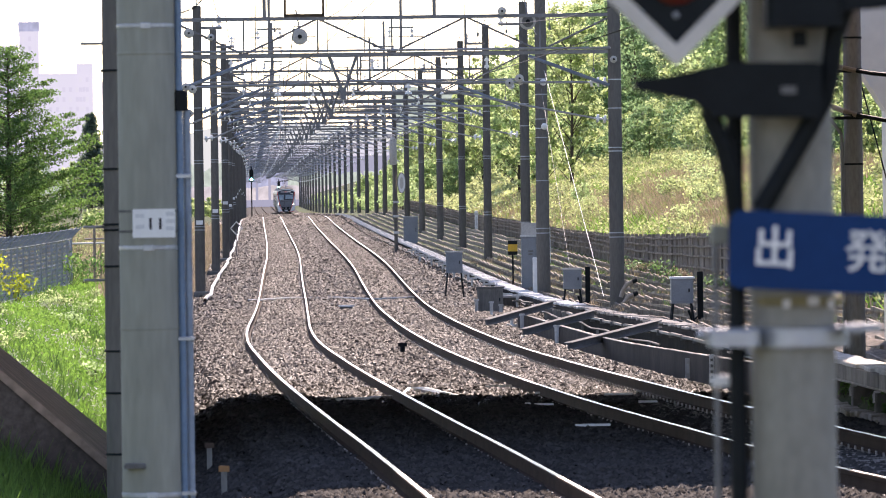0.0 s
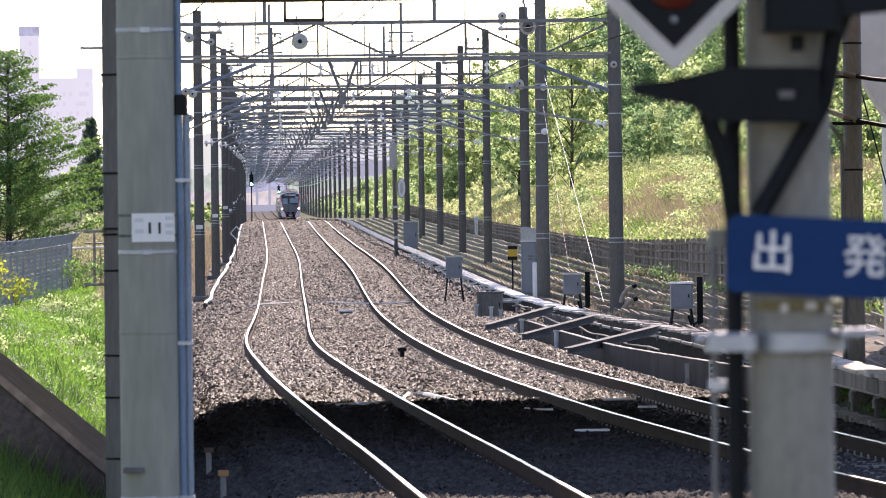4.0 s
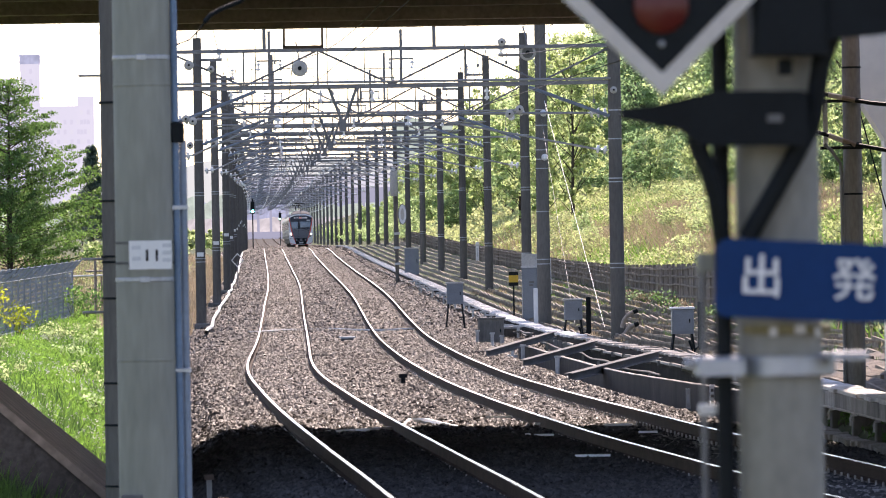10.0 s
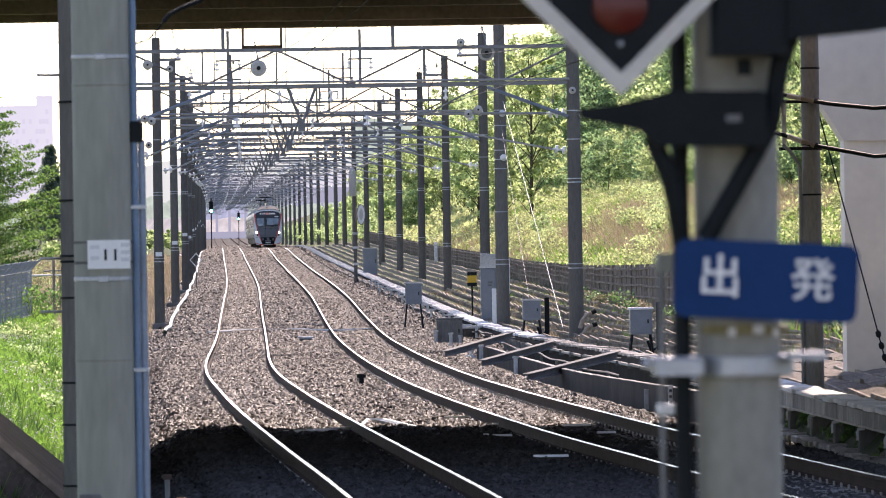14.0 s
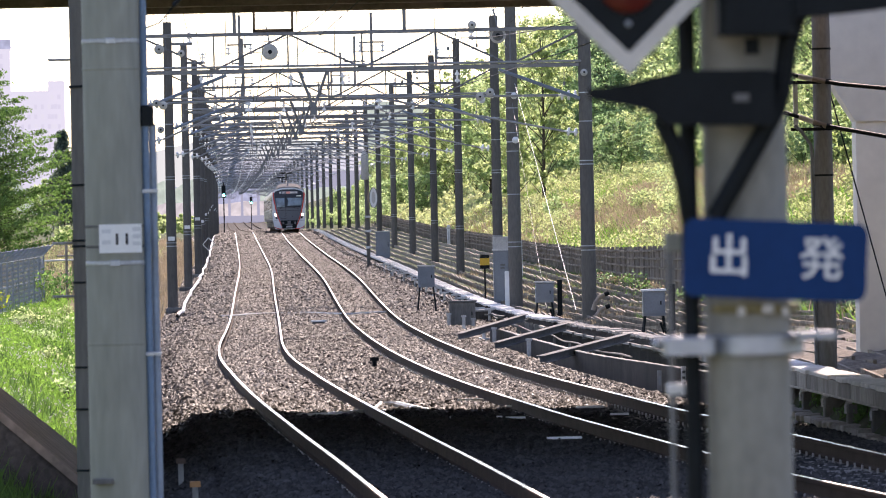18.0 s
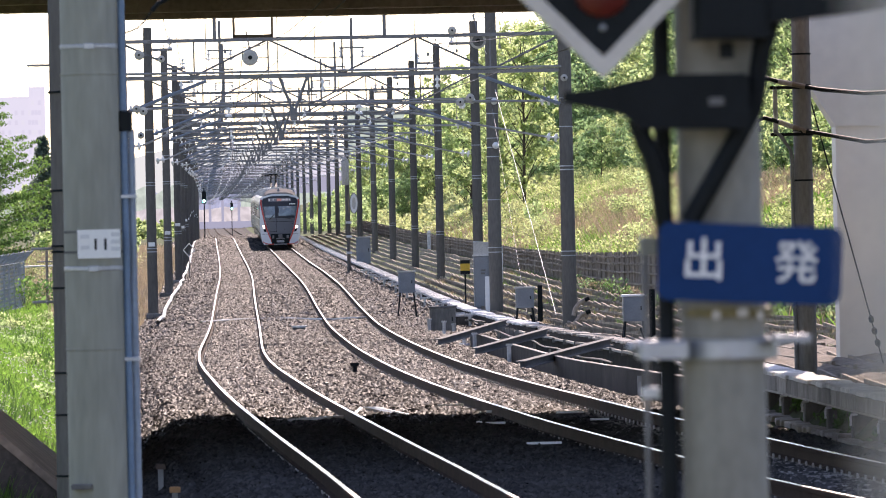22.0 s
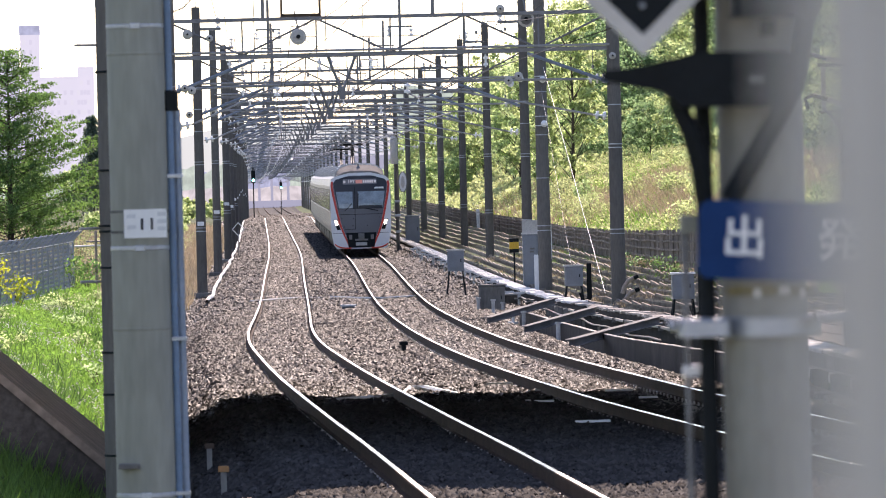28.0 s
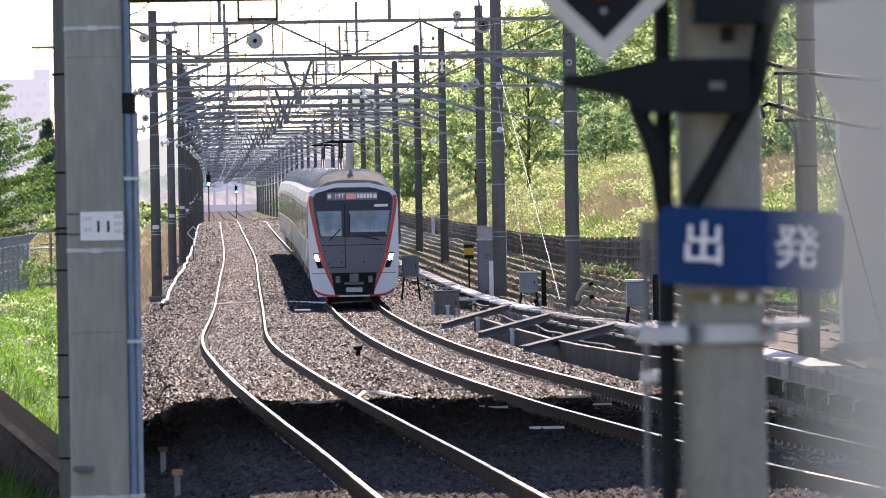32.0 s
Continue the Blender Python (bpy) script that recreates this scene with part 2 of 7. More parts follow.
# haze in front of the conifer is put into its pale blue-green
M_CONIFER = leafy("needle_hazed_green", (0.09, 0.13, 0.1), (0.065, 0.1, 0.085), 0.5)
M_GRASS = leafy("grass_fresh", (0.127, 0.212, 0.06), (0.08, 0.157, 0.04), 0.55, 0.5, (2.3, 2.5, 1.5))
M_CLIMBER = leafy("climber_yellow_green", (0.27, 0.3, 0.06), (0.2, 0.25, 0.05), 0.6, 0.5, (2.2, 2.1, 1.2))
M_STRAW = leafy("dry_grass", (0.44, 0.355, 0.285), (0.27, 0.25, 0.16), 0.35, 0.3, (1.3, 1.2, 1.0))
M_RAPE = leafy("yellow_flowers", (0.33, 0.32, 0.12), (0.22, 0.27, 0.1), 0.4, 0.3, (1.5, 1.4, 1.0))
M_TRAINWHITE = material("train_white_paint", (0.68, 0.69, 0.7), 0.35, vary=0.05, scale=2.0, fine=30.0, bump=0.01)
M_TRAINSIDE = material("train_brushed_side", (0.33, 0.325, 0.3), 0.45, metal=0.35, vary=0.08, scale=2.0, fine=30.0, bump=0.01)
M_SIDEBAND = material("train_dark_window_band", (0.085, 0.078, 0.062), 0.5, vary=0.1, scale=1.0, bump=0.0)
M_TRAINRED = material("train_red_paint", (0.62, 0.06, 0.04), 0.4, vary=0.06, scale=3.0, bump=0.0)
M_TRAINBLACK = material("train_black_mask", (0.022, 0.027, 0.04), 0.3, vary=0.08, scale=3.0, bump=0.0, spec=0.25)
M_TRAINGREY = material("train_dark_grey_paint", (0.105, 0.112, 0.13), 0.4, vary=0.06, scale=3.0, bump=0.0)
M_TRAINROOF = material("train_roof_grey", (0.25, 0.235, 0.22), 0.92, vary=0.25, scale=2.0, fine=20.0, bump=0.05, spec=0.08)
# the cab windows' pale sky reflection is put into this glass colour
M_CABGLASS = material("cab_window_glass", (0.12, 0.18, 0.22), 0.08, vary=0.45, scale=2.2, bump=0.0, spec=0.9)
M_SIDEGLASS = material("dark_window_glass", (0.03, 0.033, 0.035), 0.08, vary=0.1, scale=1.5, bump=0.0, spec=0.8)
M_LAMP = glowing("headlight_glow", (1.0, 0.95, 0.85), 6.0)
M_GREENLAMP = glowing("green_signal_light", (0.05, 1.0, 0.75), 8.0)
M_LED = glowing("white_display", (0.75, 0.8, 0.9), 0.18, (0.3, 0.32, 0.35))
M_LEDRED = glowing("red_display", (0.75, 0.33, 0.3), 0.16, (0.4, 0.2, 0.18))
M_SCREEN = material("grey_display_glass", (0.13, 0.145, 0.165), 0.35, vary=0.15, scale=6.0, fine=30.0, bump=0.02)
# haze over the far distance is put into these emission colours
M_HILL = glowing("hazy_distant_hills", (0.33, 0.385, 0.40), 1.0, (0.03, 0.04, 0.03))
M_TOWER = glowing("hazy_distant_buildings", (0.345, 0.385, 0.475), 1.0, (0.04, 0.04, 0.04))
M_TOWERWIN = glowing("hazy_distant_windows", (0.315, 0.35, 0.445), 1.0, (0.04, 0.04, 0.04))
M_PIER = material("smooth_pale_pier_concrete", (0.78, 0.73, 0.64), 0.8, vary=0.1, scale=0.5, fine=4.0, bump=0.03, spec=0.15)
# overpass: sunlit and shaded concrete as two fixed, hazed glow colours
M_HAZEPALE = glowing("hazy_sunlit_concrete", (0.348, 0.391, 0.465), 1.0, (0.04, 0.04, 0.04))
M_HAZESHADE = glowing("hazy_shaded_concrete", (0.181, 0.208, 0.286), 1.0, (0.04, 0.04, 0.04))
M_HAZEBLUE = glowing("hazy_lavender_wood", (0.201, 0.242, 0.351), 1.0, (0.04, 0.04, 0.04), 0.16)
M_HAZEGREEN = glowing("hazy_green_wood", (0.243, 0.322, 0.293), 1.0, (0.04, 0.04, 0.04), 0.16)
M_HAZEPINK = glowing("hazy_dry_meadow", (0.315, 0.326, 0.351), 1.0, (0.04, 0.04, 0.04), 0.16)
M_SLOPE = material("terrace_board", (0.34, 0.29, 0.23), 0.9, vary=0.55, scale=1.5, fine=14.0, bump=0.3, spec=0.12)
M_MESH = material("fence_mesh_steel", (0.3, 0.33, 0.36), 0.5, metal=0.5, vary=0.15, scale=3.0, bump=0.0)
M_BARK = material("bark", (0.1, 0.08, 0.06), 0.95, vary=0.4, scale=3.0, fine=20.0, bump=0.5)


# ---------------------------------------------------------------- small mesh kit
class Kit:
    """Gathers the corners and faces of one mesh."""

    def __init__(self):
        self.v, self.f = [], []

    def add(self, verts, faces):
        k = len(self.v)
        self.v.extend(tuple(p) for p in verts)
        self.f.extend(tuple(i + k for i in q) for q in faces)
        return self

    def box(self, x0, x1, y0, y1, z0, z1, m=None, cut=0.0):
        """A box with its four upright edges and its top edge bevelled by cut."""
        if cut <= 0:
            vs = [(x, y, z) for z in (z0, z1) for x, y in ((x0, y0), (x1, y0), (x1, y1), (x0, y1))]
            fs = [(3, 2, 1, 0), (4, 5, 6, 7), (0, 1, 5, 4), (1, 2, 6, 5), (2, 3, 7, 6), (3, 0, 4, 7)]
        else:
            def ring(i, z):
                a, b, c, d = x0 + i, x1 - i, y0 + i, y1 - i
                return [(a + cut, c, z), (b - cut, c, z), (b, c + cut, z), (b, d - cut, z), (b - cut, d, z), (a + cut, d, z), (a, d - cut, z), (a, c + cut, z)]
            vs = ring(0, z0) + ring(0, z1 - cut) + ring(cut * 0.7, z1)
            fs = [tuple(range(7, -1, -1)), tuple(range(16, 24))]
            for r in (0, 8):
                fs += [(r + i, r + (i + 1) % 8, r + 8 + (i + 1) % 8, r + 8 + i) for i in range(8)]
        if m is not None:
            vs = [m @ Vector(p) for p in vs]
        return self.add(vs, fs)

    def tube(self, a, b, r, n=8, r2=None, caps=True):
        """A round bar from a to b."""
        a, b = Vector(a), Vector(b)
        r2 = r if r2 is None else r2
        w = (b - a).normalized()
        u = w.orthogonal().normalized()
        v = w.cross(u)
        ring = [math.cos(2 * math.pi * i / n) * u + math.sin(2 * math.pi * i / n) * v for i in range(n)]
        vs = [a + r * p for p in ring] + [b + r2 * p for p in ring]
        fs = [(i, (i + 1) % n, n + (i + 1) % n, n + i) for i in range(n)]
        if caps:
            fs += [tuple(range(n - 1, -1, -1)), tuple(range(n, 2 * n))]
        return self.add(vs, fs)

    def path(self, pts, r, n=5):
        """A bar of one piece along the given points."""
        pts = [Vector(p) for p in pts]
        vs, fs = [], []
        for i, p in enumerate(pts):
            w = (pts[min(i + 1, len(pts) - 1)] - pts[max(i - 1, 0)]).normalized()
            u = w.cross(Vector((0.03, 0.05, 1.0)))
            u = u.normalized() if u.length > 1e-3 else Vector((1, 0, 0))
            v = w.cross(u)
            vs += [p + r * (math.cos(2 * math.pi * k / n) * u + math.sin(2 * math.pi * k / n) * v) for k in range(n)]
        for i in range(len(pts) - 1):
            fs += [(i * n + k, i * n + (k + 1) % n, (i + 1) * n + (k + 1) % n, (i + 1) * n + k) for k in range(n)]
        return self.add(vs, fs)

    def sweep(self, profile, stations):
        """A closed outline (x, z) drawn along stations (x, y, z, heading)."""
        n = len(profile)
        vs, fs = [], []
        for x, y, z, h in stations:
            c, s = math.cos(h), math.sin(h)
            vs += [(x + c * px, y - s * px, z + pz) for px, pz in profile]
        for k in range(len(stations) - 1):
            fs += [(k * n + i, k * n + (i + 1) % n, (k + 1) * n + (i + 1) % n, (k + 1) * n + i) for i in range(n)]
        fs += [tuple(range(n - 1, -1, -1)), tuple(range(len(vs) - n, len(vs)))]
        return self.add(vs, fs)

    def lathe(self, rings, m=None, n=16):
        """Rings (r, z) turned about z."""
        vs = [(r * math.cos(2 * math.pi * i / n), r * math.sin(2 * math.pi * i / n), z) for r, z in rings for i in range(n)]
        fs = [(k * n + i, k * n + (i + 1) % n, (k + 1) * n + (i + 1) % n, (k + 1) * n + i) for k in range(len(rings) - 1) for i in range(n)]
        fs += [tuple(range(n - 1, -1, -1)), tuple(range(len(vs) - n, len(vs)))]
        if m is not None:
            vs = [m @ Vector(p) for p in vs]
        return self.add(vs, fs)

    def plate(self, outline, y0, y1):
        """An outline (x, z) given thickness from y0 to y1."""
        n = len(outline)
        vs = [(x, y0, z) for x, z in outline] + [(x, y1, z) for x, z in outline]
        fs = [tuple(range(n)), tuple(range(2 * n - 1, n - 1, -1))] + [(i, n + i, n + (i + 1) % n, (i + 1) % n) for i in range(n)]
        return self.add(vs, fs)

    def mesh(self, name, mat, smooth=False):
        me = bpy.data.meshes.new(name)
        me.from_pydata(self.v, [], self.f)
        me.materials.append(mat)
        if smooth:
            me.polygons.foreach_set("use_smooth", [True] * len(me.polygons))
            me.set_sharp_from_angle(angle=radians(40))
        return me


def part(name, kit, mat, parent=None, label="", smooth=False, at=None):
    ob = new(name, kit.mesh(name, mat, smooth) if isinstance(kit, Kit) else kit)
    if parent is not None:
        ob.parent = parent
    if at is not None:
        ob.matrix_basis = at
    if label:
        tagged(ob, label)
    return ob


def thing(name, label, category, at=None, group="", kind=""):
    """An empty that holds a thing's parts."""
    ob = new(name)
    ob.empty_display_size = 0.2
    if at is not None:
        ob.matrix_basis = at
    return tagged(ob, label, category, group, kind)


def arrays(name, verts, faces, mat):
    """A mesh from number arrays, all faces with as many corners."""
    verts, faces = np.asarray(verts, dtype=np.float32), np.asarray(faces, dtype=np.int32)
    me = bpy.data.meshes.new(name)
    me.vertices.add(len(verts))
    me.vertices.foreach_set("co", verts.ravel())
    k = faces.shape[1]
    me.loops.add(faces.size)
    me.loops.foreach_set("vertex_index", faces.ravel())
    me.polygons.add(len(faces))
    me.polygons.foreach_set("loop_start", np.arange(0, faces.size, k, dtype=np.int32))
    me.polygons.foreach_set("loop_total", np.full(len(faces), k, dtype=np.int32))
    me.materials.append(mat)
    me.update(calc_edges=True)
    return me


# ---------------------------------------------------------------- the line's plan
LEVEL_Y = (0, 110, 145, 180, 215, 250, 290, 332, 418, 501, 587, 684, 785, 880, 960, 1095, 1300, 1600, 2000, 4000)
LEVEL_Z = (0, 0.02, -0.08, -0.15, -0.14, 0.08, 0.45, 0.8, 1.32, 1.95, 2.61, 2.8, 2.93, 3.05, 3.15, 3.4, 4.2, 5.8, 7.5, 12.0)
LEFT_Y = (-60, 40, 54, 58, 63, 68, 72, 76.5, 82, 90, 98, 110, 120, 128, 137, 148, 158, 170, 190, 225, 250, 287, 320, 357, 427, 487, 609, 780, 960, 1096, 2000)
LEFT_X = (5.1, 2.55, 2.17, 2.07, 1.94, 1.81, 1.705, 1.58, 1.42, 1.205, 1.0, 0.73, 0.545, 0.42, 0.28, 0.15, 0.09, 0.075, 0.13, 0.225, 0.26, 0.33, 0.41, 0.41, 0.3, 0.15, -0.13, -0.43, -1.0, -1.5, -5.0)
RIGHT_Y = (-60, 40, 60, 63, 68, 72, 76, 80, 86, 92, 98, 104, 110, 118, 128, 140, 155, 172, 190, 210, 240, 280, 300, 344, 424, 524, 609, 700, 780, 875, 960, 1096, 2000)
RIGHT_X = (15.5, 8.2, 6.6, 6.38, 6.0, 5.76, 5.57, 5.39, 5.11, 4.86, 4.67, 4.5, 4.345, 4.18, 4.03, 3.91, 3.825, 3.785, 3.785, 3.81, 3.885, 4.0, 4.03, 3.98, 3.92, 3.77, 3.75, 3.62, 3.3, 2.97, 2.6, 2.1, -1.4)


def eased(y, ys, xs):
    """Smooth curve through the plan's stations."""
    y = np.asarray(y, dtype=float)
    ys, xs = np.asarray(ys, dtype=float), np.asarray(xs, dtype=float)
    h = np.diff(ys)
    d = np.diff(xs) / h
    m = np.zeros(len(xs))
    m[1:-1] = (d[:-1] * h[1:] + d[1:] * h[:-1]) / (h[1:] + h[:-1])
    m[0], m[-1] = d[0], d[-1]
    i = np.clip(np.searchsorted(ys, y) - 1, 0, len(h) - 1)
    t = (y - ys[i]) / h[i]
    t = np.clip(t, 0, 1)
    return ((1 + 2 * t) * (1 - t) ** 2) * xs[i] + t * (1 - t) ** 2 * h[i] * m[i] + t * t * (3 - 2 * t) * xs[i + 1] + t * t * (t - 1) * h[i] * m[i + 1]


def level(y):
    return eased(y, LEVEL_Y, LEVEL_Z)


def left_x(y):
    return eased(y, LEFT_Y, LEFT_X)


def right_x(y):
    return eased(y, RIGHT_Y, RIGHT_X)


def left_cant(y):
    """How much higher the left rail lies than the right one."""
    return float(np.interp(y, (120, 210), (0.06, 0.0)))


def right_cant(y):
    return float(np.interp(y, (104, 140), (-0.038, 0.0)))


def heading(line, y):
    return math.atan2(float(line(y + 1.0) - line(y - 1.0)), 2.0)


TROUGH_Y = (-40, 97, 111, 158, 182, 215, 253, 315, 418, 528, 640, 900, 2000)
TROUGH_X = (9.3, 8.85, 8.8, 8.75, 8.35, 7.95, 7.6, 7.05, 6.66, 6.22, 5.85, 5.3, 4.0)


def trough_x(y):
    return eased(y, TROUGH_Y, TROUGH_X)


WALL_Y = (90, 96, 110, 122, 131.7, 140, 156, 175, 192)
WALL_X = (8.45, 8.3, 7.95, 7.44, 7.07, 6.82, 6.7, 6.62, 6.55)


def wall_x(y):
    return eased(y, WALL_Y, WALL_X)


def land(x, y):
    """Height of the ground at (x, y)."""
    x, y = np.asarray(x, dtype=float), np.asarray(y, dtype=float)
    lc, rc, tr, z0 = left_x(y), right_x(y), trough_x(y), level(y)
    bed = np.full_like(x * y, -0.225)
    near = np.clip((y - 190) / 50, 0, 1)
    a = lc - x                       # to the left of the left track
    deep = -0.95 + 0.5 * near
    left_h = np.where(a < 3.0, -0.225 + (deep + 0.225) * np.interp(a, (1.7, 3.0), (0, 1)),
                      deep + (-0.05 - deep) * np.interp(a, (3.2, 6.2), (0, 1)) + np.interp(a, (6.2, 12, 60, 300), (0, 0.25, 2.6, 6.0)))
    b = x - tr
    right_h = np.where(b < 0, -0.225 - 0.33 * np.clip((206 - y) / 14, 0, 1) * np.interp(x - rc, (2.0, 3.0), (0, 1)) + 0.2 * np.clip((y - 214) / 12, 0, 1) * np.interp(b, (-1.0, -0.3), (0, 1)),
                       np.interp(b, (0, 0.3, 5.2, 6.5, 12, 30, 80, 300), (-0.1, -0.05, 0.42, 0.6, 3.0, 8.0, 12.0, 16.0)))
    h = np.where(a > 1.7, left_h, np.where(x - rc > 2.0, right_h, bed))
    # under the road bridge the side slopes stay low
    low = np.clip((y - 84) / 4, 0, 1)
    verge = np.interp(a, (2.0, 3.5, 4.8, 6.6, 14), (-0.3, -0.95, -0.2, 0.3, 1.5))
    h = np.where((a > 2.0) & (low < 1), verge + (h - verge) * low, h)
    h = np.where((b > 0.3) & (y < 120), np.minimum(h, 0.25), h)
    return z0 + h


# ---------------------------------------------------------------- ground and track bed
def sheet(name, xs_of, ys, lift, mat):
    """A sheet laid on the land, its rows across at the stations ys."""
    rows = []
    for y in ys:
        xs = xs_of(y)
        rows.append(np.column_stack((xs, np.full(len(xs), y), land(xs, np.full(len(xs), float(y))) + lift)))
    n = len(rows[0])
    i, j = np.meshgrid(np.arange(len(ys) - 1), np.arange(n - 1), indexing="ij")
    a = (i * n + j).ravel()
    return arrays(name, np.concatenate(rows), np.column_stack((a, a + 1, a + n + 1, a + n)), mat)


across = np.concatenate((-np.geomspace(1500, 20, 14), np.arange(-18, 22, 0.5), np.geomspace(22, 1500, 16)))
along = np.concatenate((np.arange(-90, 60, 10), np.arange(60, 130, 1.0), np.arange(130, 620, 5), np.arange(620, 2000, 40), np.arange(2000, 4800, 200)))
ground = tagged(new("ground", sheet("ground", lambda y: across, along, -0.03, M_EARTH)), "green-brown earth and rough grass beside the railway line", "ground", kind="structure")


def bed_xs(y):
    a, b = float(left_x(y)) - float(np.interp(y, (190, 215, 500, 520), (2.7, 4.5, 4.5, 2.7))), float(right_x(y)) + 2.6
    if y > 192:
        b = max(b, float(trough_x(y)) - 0.28)
    elif y > 96:
        b = float(wall_x(y))
    return np.linspace(a, b, 68)


bed_y = np.concatenate((np.arange(-60, 40, 5), np.arange(40, 260, 0.3), np.arange(260, 700, 1), np.arange(700, 2000, 20)))
bed_mesh = sheet("ballast_bed", bed_xs, bed_y, 0.0, M_BALLAST)
co = np.empty(len(bed_mesh.vertices) * 3, dtype=np.float32)
bed_mesh.vertices.foreach_get("co", co)
co = co.reshape(-1, 3)
rng = np.random.default_rng(4)
co[:, 2] += 0.005 + rng.uniform(-0.02, 0.02, len(co))
bed_mesh.vertices.foreach_set("co", co.ravel())
ballast_bed = tagged(new("ballast_bed", bed_mesh), "grey-brown crushed stone ballast under two tracks", "ballast", kind="structure")


def stones(count, y0, y1, seed, small, large, mat, zone, bare_share=0.25, power=1.35):
    """Loose crushed stones lying on the bed."""
    r = np.random.default_rng(seed)
    y = y0 + (y1 - y0) * r.random(count) ** power
    lc, rc = left_x(y), right_x(y)
    end = np.where(y > 192, np.maximum(rc + 2.5, trough_x(y) - 0.35), np.where(y > 96, wall_x(y) - 0.08, rc + 2.5))
    start = lc - np.interp(y, (190, 215), (2.5, 4.3))
    x = start + (end - start) * r.random(count)
    if zone == "dusty":
        x = np.where(r.random(count) < 0.5, lc, rc) + r.uniform(-0.7, 0.7, count)
    clear = np.ones(count, bool)
    for line in (lc, rc):
        for side in (-0.75, 0.75):
            clear &= abs(x - line - side) > 0.09
        # the sleepers' tops stay half bare
        bare = (abs(x - line) < 0.64) & (abs((y - 50.0 + 0.29) % 0.58 - 0.29) < 0.12)
        clear &= ~bare | (r.random(count) < bare_share)
    if zone == "rest":
        clear &= np.minimum(abs(x - lc), abs(x - rc)) > 0.7
    x, y = x[clear], y[clear]
    n = len(x)
    z = land(x, y) + 0.02 + r.uniform(-0.018, 0.034, n)
    off = np.minimum(abs(x - left_x(y)), abs(x - right_x(y)))
    z += np.where(off < 0.7, 0.012, np.where(off < 1.2, 0.014, 0.02 + 0.025 * np.sin(y * 0.9 + x * 2.1) * np.sin(y * 0.23 - x * 1.3)))
    # the raised side of the canted track is filled up to its sleepers
    side = left_x(y) - x
    z += np.interp(y, (120, 210), (0.06, 0.0)) * np.interp(side, (-1.5, 0.0, 0.8, 1.3, 1.8), (-0.2, 0.0, 0.75, 0.8, 0.0))
    size = r.uniform(small, large, n) * 1.1 * (1 + np.clip((y - 150) / 400, 0, 0.7))
    # four corners below and a ridge of two above
    base = np.array([(1.35, 0.7, -0.5), (-1.35, 0.8, -0.5), (-1.25, -0.9, -0.5), (1.3, -0.7, -0.5), (0.75, 0.1, 0.72), (-0.75, -0.1, 0.78)])
    d = base[None] * size[:, None, None] * r.uniform(0.5, 1.4, (n, 6, 3))
    a = r.uniform(0, 6.28, n)
    b = r.uniform(-0.6, 0.6, n)
    ca, sa, cb, sb = np.cos(a)[:, None], np.sin(a)[:, None], np.cos(b)[:, None], np.sin(b)[:, None]
    X, Y, Z = d[..., 0], d[..., 1], d[..., 2]
    X, Z = cb * X + sb * Z, -sb * X + cb * Z
    X, Y = ca * X - sa * Y, sa * X + ca * Y
    v = np.stack((X + x[:, None], Y + y[:, None], Z + z[:, None]), -1).reshape(-1, 3)
    f = np.array([(0, 1, 5), (0, 5, 4), (1, 2, 5), (2, 3, 4), (2, 4, 5), (3, 0, 4)])
    return arrays("ballast_stones", v, (f[None] + 6 * np.arange(n)[:, None, None]).reshape(-1, 3), mat)


tagged(new("ballast_stones", stones(130000, 97, 215, 7, 0.02, 0.043, M_STONE, "rest", power=1.15)), "loose sharp grey ballast stones between the rails", "ballast", kind="stuff")
tagged(new("grey_ballast_stones", stones(95000, 190, 540, 17, 0.022, 0.045, M_STONE_GREY, "rest")), "grey ballast stones along the line, paled for haze", "ballast", kind="stuff")
tagged(new("dusty_ballast_stones", stones(120000, 97, 540, 8, 0.018, 0.04, M_STONE_DUST, "dusty")), "pale dusty ballast stones inside the track", "ballast", kind="stuff")
# pale stones beyond 530 m brighten the bed in place of haze
tagged(new("distant_ballast_stones", stones(45000, 530, 1150, 10, 0.05, 0.09, M_STONE_DUST, "all", 1.0, 1.5)), "pale ballast stones far along the line, standing in for haze", "ballast", kind="stuff")
tagged(new("dirty_ballast_stones", stones(110000, 56, 98.5, 9, 0.014, 0.034, M_STONE_SHADE, "all", 0.6, 1.0)), "fine ballast in the bridge's shadow, shade set in its flat colour", "ballast", kind="stuff")

RAIL = [(-0.0725, -0.174), (0.0725, -0.174), (0.0725, -0.160), (0.012, -0.142), (0.010, -0.05), (0.032, -0.04), (0.0325, -0.006), (0.026, 0.0), (-0.026, 0.0), (-0.0325, -0.006), (-0.032, -0.04), (-0.010, -0.05), (-0.012, -0.142), (-0.0725, -0.160)]
SHINE = [(-0.025, -0.001), (-0.02, 0.0025), (0.022, 0.0025), (0.027, -0.001)]
rail_y = np.concatenate((np.arange(-60, 300, 2.0), np.arange(300, 620, 5.0), np.arange(620, 2000, 20.0)))


def track(line, cant, label):
    t = thing("railway_track", label, "track", group="two tracks of the line")
    for side in (-0.75, 0.75):
        st = []
        for y in rail_y:
            h = heading(line, y)
            st.append((float(line(y)) + side * math.cos(h), y - side * math.sin(h), float(level(y)) - math.copysign(0.5, side) * cant(y), h))
        rail = part("rail", Kit().sweep(RAIL, st), M_RAIL, t, "rust-brown steel rail")
        part("running_surface", Kit().sweep(SHINE, [s for s in st if s[1] < 640]), M_RAILTOP, rail, "bright polished rail top")
    return t


